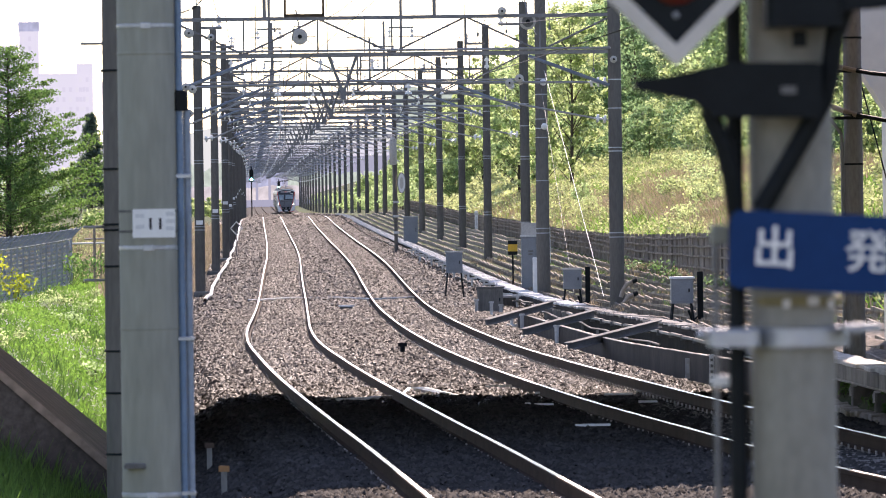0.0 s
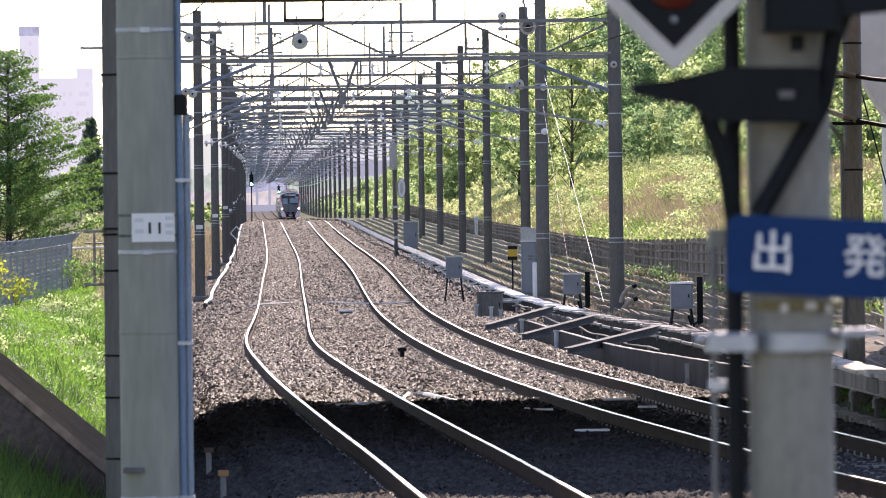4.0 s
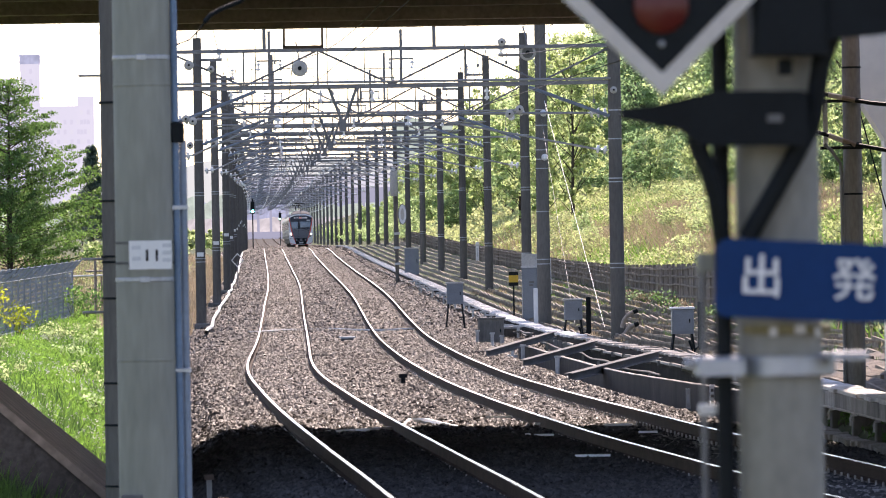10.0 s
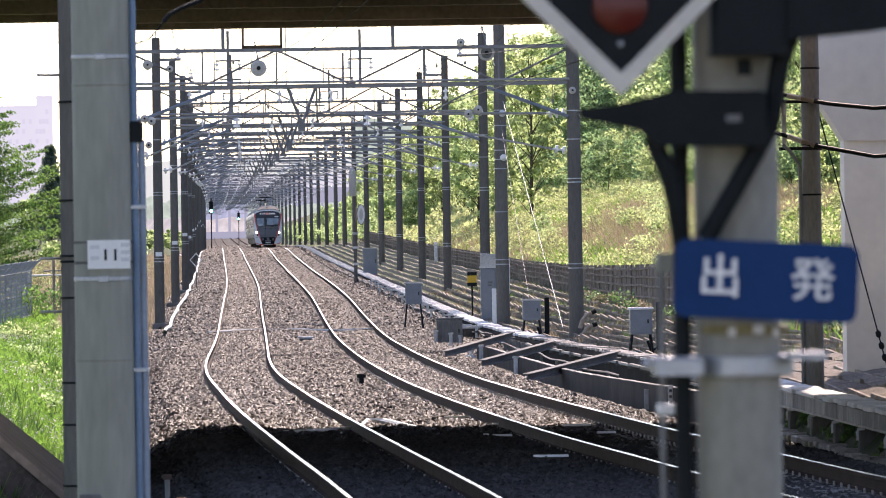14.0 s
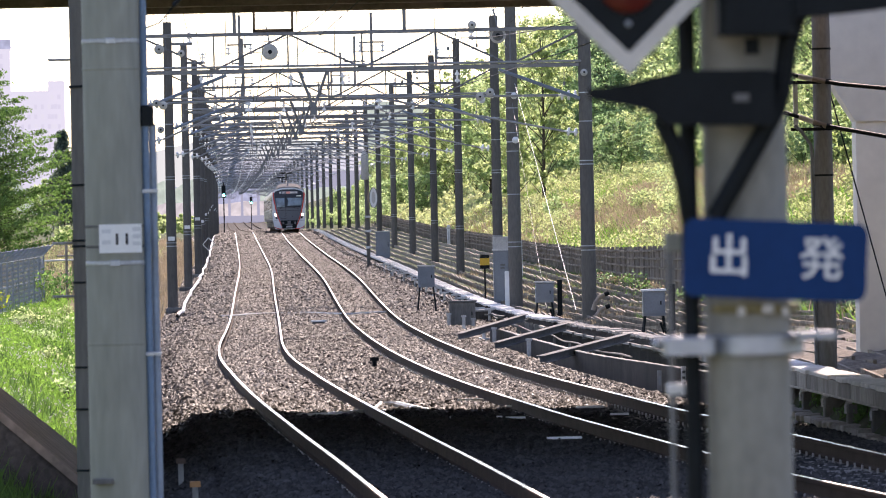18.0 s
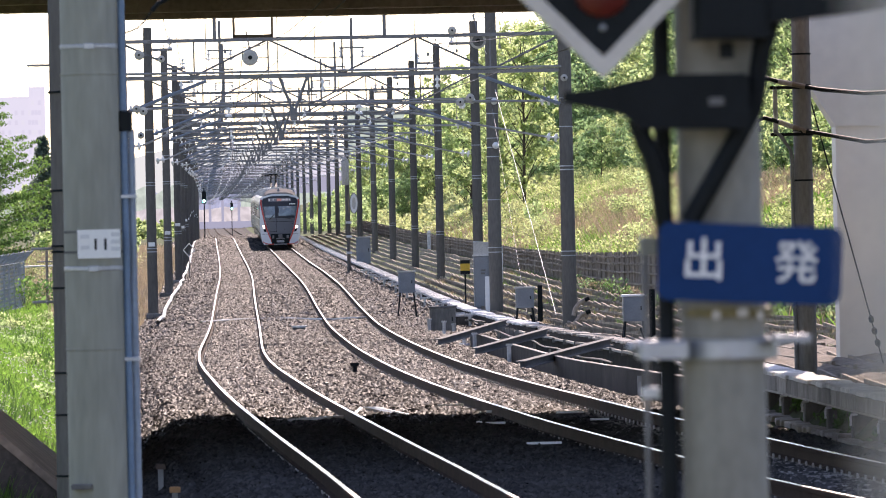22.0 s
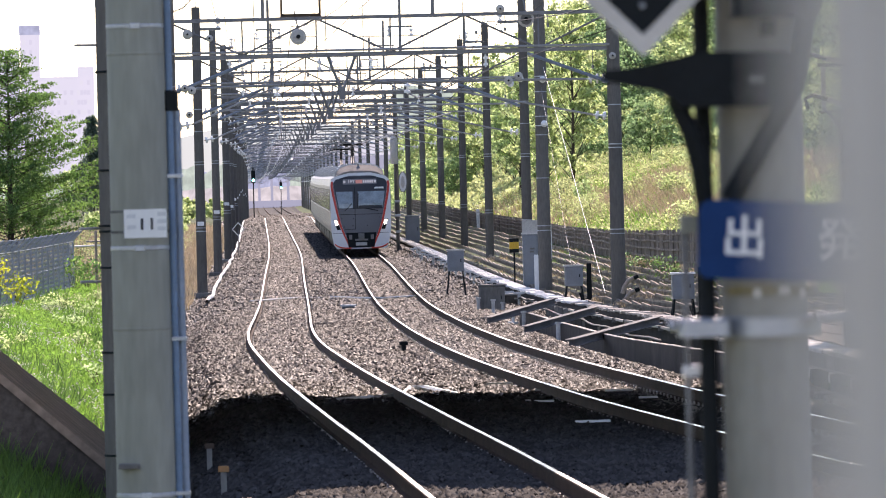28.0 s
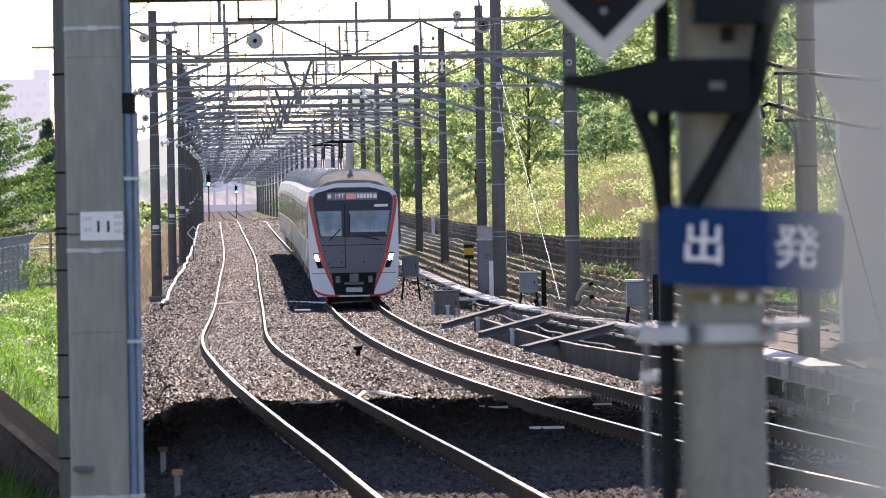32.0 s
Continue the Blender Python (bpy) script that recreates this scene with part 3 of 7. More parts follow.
track_a = track(left_x, left_cant, "ballasted track with bright worn rails, bending gently")
track_b = track(right_x, right_cant, "ballasted track with bright rails beside the cable trough")

# ---------------------------------------------------------------- the line's poles and overhead wires
def tapered_pole(kit, x, y, z0, z1, r0, r1, n=20):
    return kit.lathe([(r0, z0), (r1, z1 - 0.03), (r1 * 0.9, z1)], Matrix.Translation((x, y, 0)), n)


def insulator(parent, a, b, r=0.13):
    """A string of porcelain discs from a to b."""
    a, b = Vector(a), Vector(b)
    q = (b - a).to_track_quat("Z", "Y").to_matrix().to_4x4()
    length = (b - a).length
    rings = [(0.02, 0)]
    k = max(2, int(length / 0.14))
    for i in range(k):
        s = length * (i + 0.2) / k
        rings += [(0.03, s), (r, s + 0.03 * length / k), (r * 0.9, s + 0.35 * length / k), (0.03, s + 0.45 * length / k)]
    rings.append((0.02, length))
    return part("insulator", Kit().lathe(rings, Matrix.Translation(a) @ q, 12), M_PORCELAIN, parent, "white porcelain insulator", True)


def gantry(y, xl, xr, r=0.19, top=10.1, tagz=2.6):
    z = float(level(y))
    lc, rc = float(left_x(y)), float(right_x(y))
    g = thing("catenary_gantry", "concrete poles carrying a grey steel lattice beam over both tracks", "gantry", pose(0, y, 0), "row of gantries along the line")
    for x, s in ((xl, 1), (xr, -1)):
        base = float(land(np.array(x), np.array(float(y)))) - 0.3
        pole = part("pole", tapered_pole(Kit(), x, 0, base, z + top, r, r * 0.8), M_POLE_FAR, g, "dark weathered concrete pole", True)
        for hz in (2.0, 2.12, 4.4, 4.5, 5.6, 6.4) if y < 450 else ():
            rr = r * (1 - 0.02 * hz) + 0.006
            part("steel_band", Kit().lathe([(rr, z + hz), (rr, z + hz + 0.03)], Matrix.Translation((x, 0, 0)), 16), M_GALV, pole)
        part("knee_brace", Kit().tube((x + s * 0.15, -0.12, z + 6.25), (x + s * 2.4, -0.12, z + 7.1), 0.05, 6), M_BRACE, g, "blue-grey steel knee brace")
        # feeder wire arm at the head
        part("head_arm", Kit().box(min(x, x + s * 0.9), max(x, x + s * 0.9), -0.05, 0.05, z + top - 0.85, z + top - 0.75), M_BEAM, g)
        insulator(g, (x + s * 0.8, 0, z + top - 0.8), (x + s * 0.8, 0, z + top - 0.35), 0.1)
        part("ground_wire_pin", Kit().tube((x, 0, z + top), (x, 0, z + top + 0.25), 0.02, 5), M_GALV, g)
    part("number_tag", Kit().box(xl - 0.12, xl + 0.12, -r - 0.03, -r - 0.005, z + tagz, z + tagz + 0.15), M_WHITE, g, "small white number tag")
    for hz, hh, nm in ((7.15, 0.11, "bottom_chord"), (8.18, 0.1, "top_chord")):
        part(nm, Kit().box(xl, xr, -0.07, 0.07, z + hz, z + hz + hh, cut=0.015), M_BEAM, g)
    n = 6
    step = (xr - xl) / n
    for i in range(n):
        x0 = xl + i * step
        a, b = ((x0, z + 7.24), (x0 + step, z + 8.22)) if i % 2 else ((x0, z + 8.22), (x0 + step, z + 7.24))
        part("diagonal", Kit().tube((a[0], 0, a[1]), (b[0], 0, b[1]), 0.03, 5), M_BEAM, g)
        if i:
            part("upright", Kit().tube((x0, 0, z + 7.24), (x0, 0, z + 8.22), 0.025, 5), M_BEAM, g)
    # rectangular guard frame standing on the beam
    fl, fr = lc - 0.35, rc + 0.75
    for x in (fl, fr):
        part("frame_post", Kit().box(x - 0.05, x + 0.05, -0.05, 0.05, z + 8.28, z + 10.3), M_BEAM, g)
        part("frame_arm", Kit().box(x - 0.45, x + 0.45, -0.03, 0.03, z + 9.2, z + 9.26), M_BEAM, g)
        insulator(g, (x + 0.4, 0, z + 8.85), (x + 0.4, 0, z + 9.2), 0.08)
        insulator(g, (x - 0.4, 0, z + 8.85), (x - 0.4, 0, z + 9.2), 0.08)
    for x in (lc - 1.3, lc + 1.2, (lc + rc) / 2 - 0.3, rc - 1.0, rc + 2.2):
        insulator(g, (x, 0.05, z + 6.75), (x, 0.05, z + 7.12), 0.07)
    if y < 420:
        # bright pipe along the lower chord, hanging clips and bolts
        part("beam_pipe", Kit().tube((xl, -0.12, z + 7.33), (xr, -0.12, z + 7.3), 0.035, 6), M_GALV, g, "bright galvanised pipe")
        rnd = random.Random(int(y))
        for i in range(11):
            x = xl + 0.7 + i * (xr - xl - 1.4) / 10 + rnd.uniform(-0.2, 0.2)
            zz = z + rnd.choice((8.18, 8.18, 7.15))
            drop = rnd.uniform(0.2, 0.5)
            part("hanging_clip", Kit().tube((x, -0.08, zz), (x, -0.08, zz - drop), 0.012, 4).tube((x, -0.08, zz - drop), (x, -0.08, zz - drop - 0.1), 0.035, 6), M_BEAM, g)
        for i in range(n):
            x0 = xl + i * step
            for f in (0.25, 0.5, 0.75):
                zz = z + 7.24 + 0.98 * (f if i % 2 else 1 - f)
                part("bolt", Kit().tube((x0 + step * f, -0.06, zz), (x0 + step * f, 0.06, zz), 0.045, 6), M_BEAM, g)
        # thin guard frame behind the beam
        fx0, fx1 = lc - 1.0 + 0.2 * (int(y) % 3), lc + 1.4
        part("guard_frame", Kit().path([(fx0, 0.3, z + 7.2), (fx0, 0.3, z + 8.95), (fx1, 0.3, z + 8.95), (fx1, 0.3, z + 7.2)], 0.018, 4), M_BEAM, g, "thin steel guard frame")
        part("guard_frame", Kit().path([(rc - 1.2, 0.3, z + 7.2), (rc - 1.2, 0.3, z + 8.9), (rc + 1.6, 0.3, z + 8.9), (rc + 1.6, 0.3, z + 7.2)], 0.018, 4), M_BEAM, g, "thin steel guard frame")
    # drop bracket between the tracks
    mid = (lc + rc) / 2
    v = Kit()
    for s in (-0.38, 0.38):
        v.tube((mid + s, 0, z + 7.15), (mid + s * 0.12, 0, z + 6.25), 0.045, 6)
    v.box(mid - 0.09, mid + 0.09, -0.07, 0.07, z + 5.95, z + 6.3)
    part("drop_bracket", v, M_BEAM, g, "V-shaped steel drop bracket")
    # registration tubes, steady arms and insulators over each track
    for line, s, root in ((lc, 1, xl + 0.2), (rc, -1, xr - 0.2)):
        end = line + s * 0.9
        insulator(g, (root, 0.1, z + 6.35), (root + s * 0.55, 0.1, z + 6.35), 0.14)
        part("cantilever_tube", Kit().tube((root + s * 0.55, 0.1, z + 6.35), (end, 0.1, z + 6.42), 0.035, 6), M_GALV, g, "bright cantilever tube")
        part("cantilever_stay", Kit().tube((root + s * 0.4, 0.1, z + 5.35), (line + s * 0.1, 0.1, z + 6.4), 0.03, 6), M_GALV, g)
        insulator(g, (root, 0.1, z + 5.3), (root + s * 0.4, 0.1, z + 5.35), 0.12)
        part("steady_arm", Kit().tube((line - s * 1.2, 0.1, z + 5.5), (line + s * 0.2, 0.1, z + 5.15), 0.018, 5), M_GALV, g)
        insulator(g, (line, 0.1, z + 6.05), (line, 0.1, z + 6.4), 0.1)
    return g


GANTRIES = [(197, -2.85, 9.55, 0.21), (255, -2.68, 9.1, 0.19), (300, -2.47, 9.1, 0.18), (340, -2.3, 9.1, 0.18)]
y = 385.0
while y < 1500:
    GANTRIES.append((y, float(left_x(y)) - 2.75, 9.1 - max(0, y - 620) * 0.004, 0.19))
    y += 47.0
for i, (y, xl, xr, r) in enumerate(GANTRIES):
    gantry(y, xl, xr, r, tagz=(2.2, 2.21, 2.26, 2.38, 2.09, 2.32)[i % 6])

for x, zz, rad in ((6.59, 6.18, 0.12), (6.87, 6.3, 0.12), (-2.41, 6.19, 0.11), (-2.22, 6.12, 0.12), (-2.3, 5.45, 0.1), (-2.3, 7.68, 0.14), (-1.69, 7.56, 0.1), (6.41, 8.18, 0.12), (9.5, 6.8, 0.1)):
    d = thing("line_insulator", "round pale insulator with a dark hub on the gantry", "insulator", pose(x, 196.3, zz), "insulators on the nearest gantry")
    part("disc", Kit().lathe([(0.03, -0.1), (rad, -0.06), (rad, 0.0), (rad * 0.6, 0.02), (rad * 0.85, 0.06), (0.03, 0.1)], pose(0, 0, 0, 90), 20), M_CONC_PALE, d, "", True)
    part("hub", Kit().tube((0, -0.14, 0), (0, 0.5, 0.03), 0.03, 8), M_BLACK, d)
    part("rod", Kit().tube((0, 0.1, 0), (0, 0.75, -0.05), 0.022, 6), M_GALV, d)

SPANS = [-40, 60, 130] + [g[0] for g in GANTRIES]


def wire(name, label, place, dip, r=0.016, mat=M_WIRE):
    """A wire from span to span that sags by dip."""
    k = Kit()
    pts = []
    for a, b in zip(SPANS, SPANS[1:]):
        n = 8 if a < 500 else 3
        for i in range(n):
            f = i / n
            y = a + (b - a) * f
            pa, pb = place(a), place(b)
            pts.append((pa[0] + (pb[0] - pa[0]) * f, y, pa[1] + (pb[1] - pa[1]) * f - dip * 4 * f * (1 - f)))
    k.path(pts, r, 4)
    w = tagged(new(name, k.mesh(name, mat)), label, "wire", group="overhead wires")
    return w


for line, nm in ((left_x, "left"), (right_x, "right")):
    wire("contact_wire", "straight copper contact wire above a track", lambda y, l=line: (float(l(y)) + (0.2 if int(y) % 2 else -0.2), float(level(y)) + 5.1), 0.02, 0.0075)
    wire("messenger_wire", "sagging messenger wire above a track", lambda y, l=line: (float(l(y)), float(level(y)) + 6.05), 0.55, 0.008)
wire("feeder_wire", "dark feeder wire on the pole heads", lambda y: (-2.0 if y < 197 else float(left_x(y)) - 1.9, float(level(y)) + 9.75), 0.8, 0.012)
wire("feeder_wire", "dark feeder wire on the pole heads", lambda y: (8.4, float(level(y)) + 9.75), 0.8, 0.012)
wire("ground_wire", "thin ground wire over the poles", lambda y: (9.1, float(level(y)) + 10.35), 0.7, 0.012)

# ---------------------------------------------------------------- road bridge over the line
bridge = thing("road_bridge", "brown steel girder road bridge crossing above the tracks", "bridge")
# deck is pale so its unseen underside bounces more light below
part("deck", Kit().box(-60, 70, 77, 110, 6.9, 7.3), M_CONC_PALE, bridge, "concrete deck slab")
for i in range(6):
    yy = 77.5 + i * 6.0
    part("girder", Kit().box(-2.1, 70, yy, yy + 0.4, 5.96, 6.9, cut=0.02), M_BRIDGE, bridge, "brown painted steel girder")
    part("girder", Kit().box(-60, -2.11, yy, yy + 0.4, 6.12, 6.9, cut=0.02), M_BRIDGE, bridge, "shallower brown steel girder")
part("edge_beam", Kit().box(-2.1, 70, 109.7, 110.2, 5.93, 7.2, cut=0.03), M_BRIDGE, bridge, "stained brown edge beam")
part("edge_beam", Kit().box(-60, -2.11, 109.7, 110.2, 6.07, 7.2, cut=0.03), M_BRIDGE, bridge, "shallower stained brown edge beam")
for yy in (77.0, 109.7):
    part("parapet", Kit().box(-60, 70, yy, yy + 0.3, 7.3, 8.2, cut=0.03), M_CONC_DARK, bridge, "low concrete parapet")
pier = thing("bridge_pier", "pale concrete bridge pier with a flared head", "pier", pose(10.55, 122, -0.3))
part("shaft", Kit().plate([(0, -0.4), (2.5, -0.4), (2.5, 4.5), (0, 4.5)], -0.4, 0.4), M_PIER, pier)
part("flared_head", Kit().plate([(0, 4.5), (2.5, 4.5), (3.1, 5.5), (3.1, 9.5), (-0.62, 9.5), (-0.62, 5.5)], -0.45, 0.45), M_PIER, pier)
part("base_slab", Kit().box(-0.1, 2.6, -0.5, 0.5, -0.6, 0.25), M_CONC_DARK, pier)

# sloping wing wall under the bridge
wing = Kit()
wing.add([(-6.5, 83.6, 3.47), (-1.55, 83.6, -0.84), (-1.55, 83.6, -2.0), (-6.5, 83.6, -2.0), (-6.5, 97.0, 2.92), (-1.55, 97.0, -1.18), (-1.55, 97.0, -2.0), (-6.5, 97.0, -2.0)],
         [(0, 3, 2, 1), (4, 5, 6, 7), (0, 1, 5, 4), (1, 2, 6, 5), (3, 0, 4, 7)])
tagged(new("wing_wall", wing.mesh("wing_wall", M_WING)), "stained concrete wing wall sloping down to the track, shade in its dark brown", "wall", kind="structure")

coping = Kit().add([(-6.5, 83.55, 3.54), (-1.5, 83.55, -0.82), (-1.5, 83.55, -0.95), (-6.5, 83.55, 3.42), (-6.5, 97.05, 3.0), (-1.5, 97.05, -1.15), (-1.5, 97.05, -1.27), (-6.5, 97.05, 2.88)],
                   [(0, 3, 2, 1), (4, 5, 6, 7), (0, 1, 5, 4), (1, 2, 6, 5), (3, 0, 4, 7), (2, 3, 7, 6)])
tagged(new("wing_wall_coping", coping.mesh("coping", M_COPING)), "broad brown concrete coping on the wing wall, sunlight in its colour", "coping", kind="structure")

# ---------------------------------------------------------------- station end: platform, numbered pole, signal
platform = tagged(new("platform", Kit().box(-6, 0.75, -30, 9.0, 0.0, 1.1, cut=0.03).mesh("platform", M_CONC)), "grey concrete station platform", "platform", kind="structure")

# unseen roof and columns, added only to cut sky light from behind
tagged(new("platform_canopy", Kit().box(-7, 2.2, -40, -4, 4.4, 4.7, cut=0.03).mesh("platform_canopy", M_BEAM)), "unseen grey canopy added behind the camera to block sky light", "canopy", kind="structure")
for cy in (-34, -22, -10):
    tagged(new("canopy_column", Kit().box(-3.1, -2.9, cy - 0.1, cy + 0.1, 1.1, 4.4, cut=0.01).mesh("canopy_column", M_BEAM)), "unseen grey column under the added sky-blocking canopy", "column", "canopy columns")

pole11 = thing("line_pole", "grey concrete pole with white number plate and blue conduit", "pole", pose(-0.735, 39.1, -0.8))
part("shaft", tapered_pole(Kit(), 0, 0, 0, 9.5, 0.168, 0.152, 40), M_CONC, pole11, "", True)


def girth(z):
    return 0.168 - 0.0017 * z


for z in (1.74, 3.104, 4.33, 5.6):
    g = girth(z)
    part("band", Kit().lathe([(g + 0.001, z), (g + 0.003, z + 0.004), (g + 0.003, z + 0.02), (g + 0.001, z + 0.024)], None, 32), M_GALV, pole11, "shiny steel band")
    part("band_buckle", Kit().box(-0.03, 0.03, -g - 0.012, -g + 0.002, z - 0.004, z + 0.028, cut=0.004), M_GALV, pole11)
for z in (2.66, 4.18):
    g = girth(z)
    part("joint_ring", Kit().lathe([(g, z), (g + 0.003, z + 0.004), (g + 0.003, z + 0.014), (g, z + 0.018)], None, 32), M_CONC, pole11)
plate = part("number_plate", Kit().box(-0.085, 0.15, -0.176, -0.169, 3.172, 3.33), M_WHITE, pole11, "white number plate")
part("conduit", Kit().tube((0.179, -0.02, 0), (0.179, -0.02, 9.5), 0.0205, 12), M_PIPE, pole11, "dark blue conduit", True)
part("conduit", Kit().tube((0.219, 0.0, 0), (0.219, 0.0, 3.88), 0.0205, 12), M_BRACE, pole11, "pale blue conduit", True)
part("coupling", Kit().box(0.152, 0.228, -0.05, 0.03, 3.87, 3.985, cut=0.012), M_BLACK, pole11, "black conduit coupling")
for z in (0.9, 1.745, 2.6, 3.5):
    part("conduit_saddle", Kit().box(0.15, 0.244, -0.045, 0.03, z, z + 0.022, cut=0.005), M_GALV, pole11)
for z in (1.66, 1.9):
    part("clip", Kit().box(-0.15, -0.03, -0.182, -0.1, z, z + 0.03, cut=0.008), M_STRUT, pole11, "dull steel clip")
    part("bolt", Kit().tube((-0.06, -0.196, z + 0.015), (-0.06, -0.16, z + 0.015), 0.014, 8), M_STRUT, pole11)


def lettering(name, text, size, mat, parent, m, label="", bold=0.012):
    cu = bpy.data.curves.new(name, "FONT")
    cu.body, cu.size, cu.align_x, cu.align_y, cu.extrude, cu.offset = text, size, "CENTER", "CENTER", size * 0.01, size * bold
    tmp = bpy.data.objects.new(name, cu)
    scene.collection.objects.link(tmp)
    bpy.context.view_layer.update()
    me = bpy.data.meshes.new_from_object(tmp.evaluated_get(bpy.context.evaluated_depsgraph_get()))
    bpy.data.objects.remove(tmp)
    me.materials.clear()
    me.materials.append(mat)
    return part(name, me, mat, parent, label, at=m)


for nx in (0.014, 0.068):
    lettering("numeral", "1", 0.083, M_INK, plate, pose(nx, -0.178, 3.245, 90), "black numeral", 0.035)
for z in (3.2, 3.312):
    part("plate_strap", Kit().lathe([(girth(z) + 0.001, z), (girth(z) + 0.002, z + 0.002), (girth(z) + 0.002, z + 0.012), (girth(z) + 0.001, z + 0.014)], None, 32), M_STRUT, pole11, "thin dark plate strap")
for bx, bz, w in ((-0.045, 3.292, 0.05), (-0.045, 3.232, 0.05), (0.122, 3.302, 0.045), (0.122, 3.262, 0.05), (0.122, 3.222, 0.045)):
    part("small_writing", Kit().box(bx - w / 2, bx + w / 2, -0.1775, -0.176, bz - 0.011, bz + 0.011), M_INKPALE, plate)

drop = thing("drop_cable", "thin black cable looping from the concrete pole up towards the bridge", "cable", pose(0, 39.3, 0))
part("thin_end", Kit().path([(-0.56, -0.05, 3.61), (-0.53, 0, 3.623), (-0.47, 0.02, 3.645), (-0.42, 0.04, 3.695), (-0.385, 0.05, 3.745)], 0.0055, 6), M_BLACK, drop)
part("sleeve", Kit().path([(-0.387, 0.05, 3.742), (-0.35, 0.06, 3.783), (-0.28, 0.08, 3.82), (-0.19, 0.1, 3.855), (-0.05, 0.15, 3.95), (0.25, 0.3, 4.3), (0.6, 0.5, 4.9), (0.9, 0.7, 5.8)], 0.013, 8), M_BLACK, drop, "thick black sleeve")

pole_b = thing("line_pole", "slim blue-grey steel-banded pole beside the wing wall", "pole", pose(-1.36, 62.5, -2.0))
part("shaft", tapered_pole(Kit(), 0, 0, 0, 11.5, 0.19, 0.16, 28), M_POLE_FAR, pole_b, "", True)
for z in (2.4, 2.94, 3.31, 4.06, 4.38, 4.43, 4.92, 5.79):
    part("band", Kit().lathe([(0.19, z), (0.19, z + 0.02)], None, 24), M_BLACK, pole_b)
for z in (3.95, 4.42, 6.04):
    part("step_bolt", Kit().tube((-0.15, 0, z), (-0.36, -0.1, z), 0.012, 6), M_GALV, pole_b)

# signal post
sig = thing("signal_post", "grey signal post with black brackets and a blue sign", "signal", pose(0.94, 13.3, 0))
part("post", tapered_pole(Kit(), -0.01, 0, -0.3, 4.6, 0.082, 0.078, 36), M_POST, sig, "", True)
part("black_conduit", Kit().tube((-0.118, -0.04, -0.3), (-0.118, -0.04, 2.95), 0.0165, 10), M_BLACK, sig, "", True)
arm = Kit().plate([(-0.31, 2.694), (-0.31, 2.712), (-0.25, 2.717), (-0.135, 2.742), (0.03, 2.74), (0.039, 2.732), (0.038, 2.642), (0.03, 2.637), (-0.165, 2.641), (-0.18, 2.655), (-0.2, 2.671)], -0.16, -0.085)
part("bracket_arm", arm, M_BLACK, sig, "black steel bracket arm")
part("brace", Kit().path([(0.098, -0.1, 2.87), (0.068, -0.1, 2.79), (0.058, -0.1, 2.72), (0.048, -0.1, 2.675), (0.015, -0.1, 2.616), (-0.076, -0.1, 2.464)], 0.019, 10), M_BLACK, sig, "black bent diagonal brace", True)
part("brace", Kit().path([(-0.172, -0.11, 2.66), (-0.16, -0.11, 2.625), (-0.143, -0.11, 2.585), (-0.13, -0.1, 2.53), (-0.12, -0.08, 2.46)], 0.018, 10), M_BLACK, sig, "black curved brace")
part("upper_box", Kit().box(-0.065, 0.078, -0.2, 0.02, 2.806, 2.97, cut=0.012), M_BLACK, sig, "black terminal box")
part("cable_gland", Kit().tube((0.0, -0.12, 2.77), (0.0, -0.12, 2.8), 0.014, 10), M_BLACK, sig)
part("upper_arm", Kit().plate([(0.078, 2.835), (0.078, 2.96), (0.3, 2.96), (0.3, 2.858), (0.238, 2.849)], -0.18, -0.06), M_BLACK, sig, "black upper bracket arm")
part("maker_plate", Kit().box(-0.038, -0.01, -0.163, -0.1605, 2.682, 2.696), M_STRUT, sig, "small worn metal plate")
head = part("signal_head", Kit().plate([(-0.235, 2.76), (0.07, 3.065), (-0.235, 3.37), (-0.54, 3.065)], -0.2, -0.17), M_BLACK, sig, "black diamond-shaped backing board")
part("white_border", Kit().plate([(-0.235, 2.735), (0.095, 3.065), (0.055, 3.065), (-0.235, 2.775)], -0.206, -0.17), M_BORDER, head)
part("white_border", Kit().plate([(-0.235, 2.735), (-0.235, 2.775), (-0.525, 3.065), (-0.565, 3.065)], -0.206, -0.17), M_BORDER, head)
part("white_border", Kit().plate([(0.055, 3.065), (0.095, 3.065), (-0.235, 3.395), (-0.235, 3.355)], -0.206, -0.17), M_BORDER, head)
part("white_border", Kit().plate([(-0.565, 3.065), (-0.525, 3.065), (-0.235, 3.355), (-0.235, 3.395)], -0.206, -0.17), M_BORDER, head)
part("lens", Kit().lathe([(0.052, 0), (0.05, 0.012), (0.035, 0.022), (0.01, 0.027)], pose(-0.235, -0.2, 2.90, 90), 24), M_REDLENS, head, "unlit dark red lens", True)
part("lens", Kit().lathe([(0.052, 0), (0.05, 0.012), (0.035, 0.022), (0.01, 0.027)], pose(-0.235, -0.2, 3.2, 90), 24), M_REDLENS, head, "unlit dark red lens", True)
for bx, bz in ((-0.31, 2.93), (-0.16, 2.93), (-0.235, 2.83), (-0.34, 3.02), (-0.13, 3.02)):
    part("bolt", Kit().lathe([(0.006, 0), (0.006, 0.006), (0.002, 0.009)], pose(bx, -0.2, bz, 90), 8), M_GALV, head)
clamp = part("clamp", Kit().lathe([(0.088, 2.205), (0.094, 2.208), (0.094, 2.242), (0.088, 2.245)], None, 32), M_GALV, sig, "galvanised clamp band", True)
part("clamp_arm", Kit().box(-0.175, -0.08, -0.1, -0.02, 2.21, 2.245, cut=0.006), M_GALV, sig)
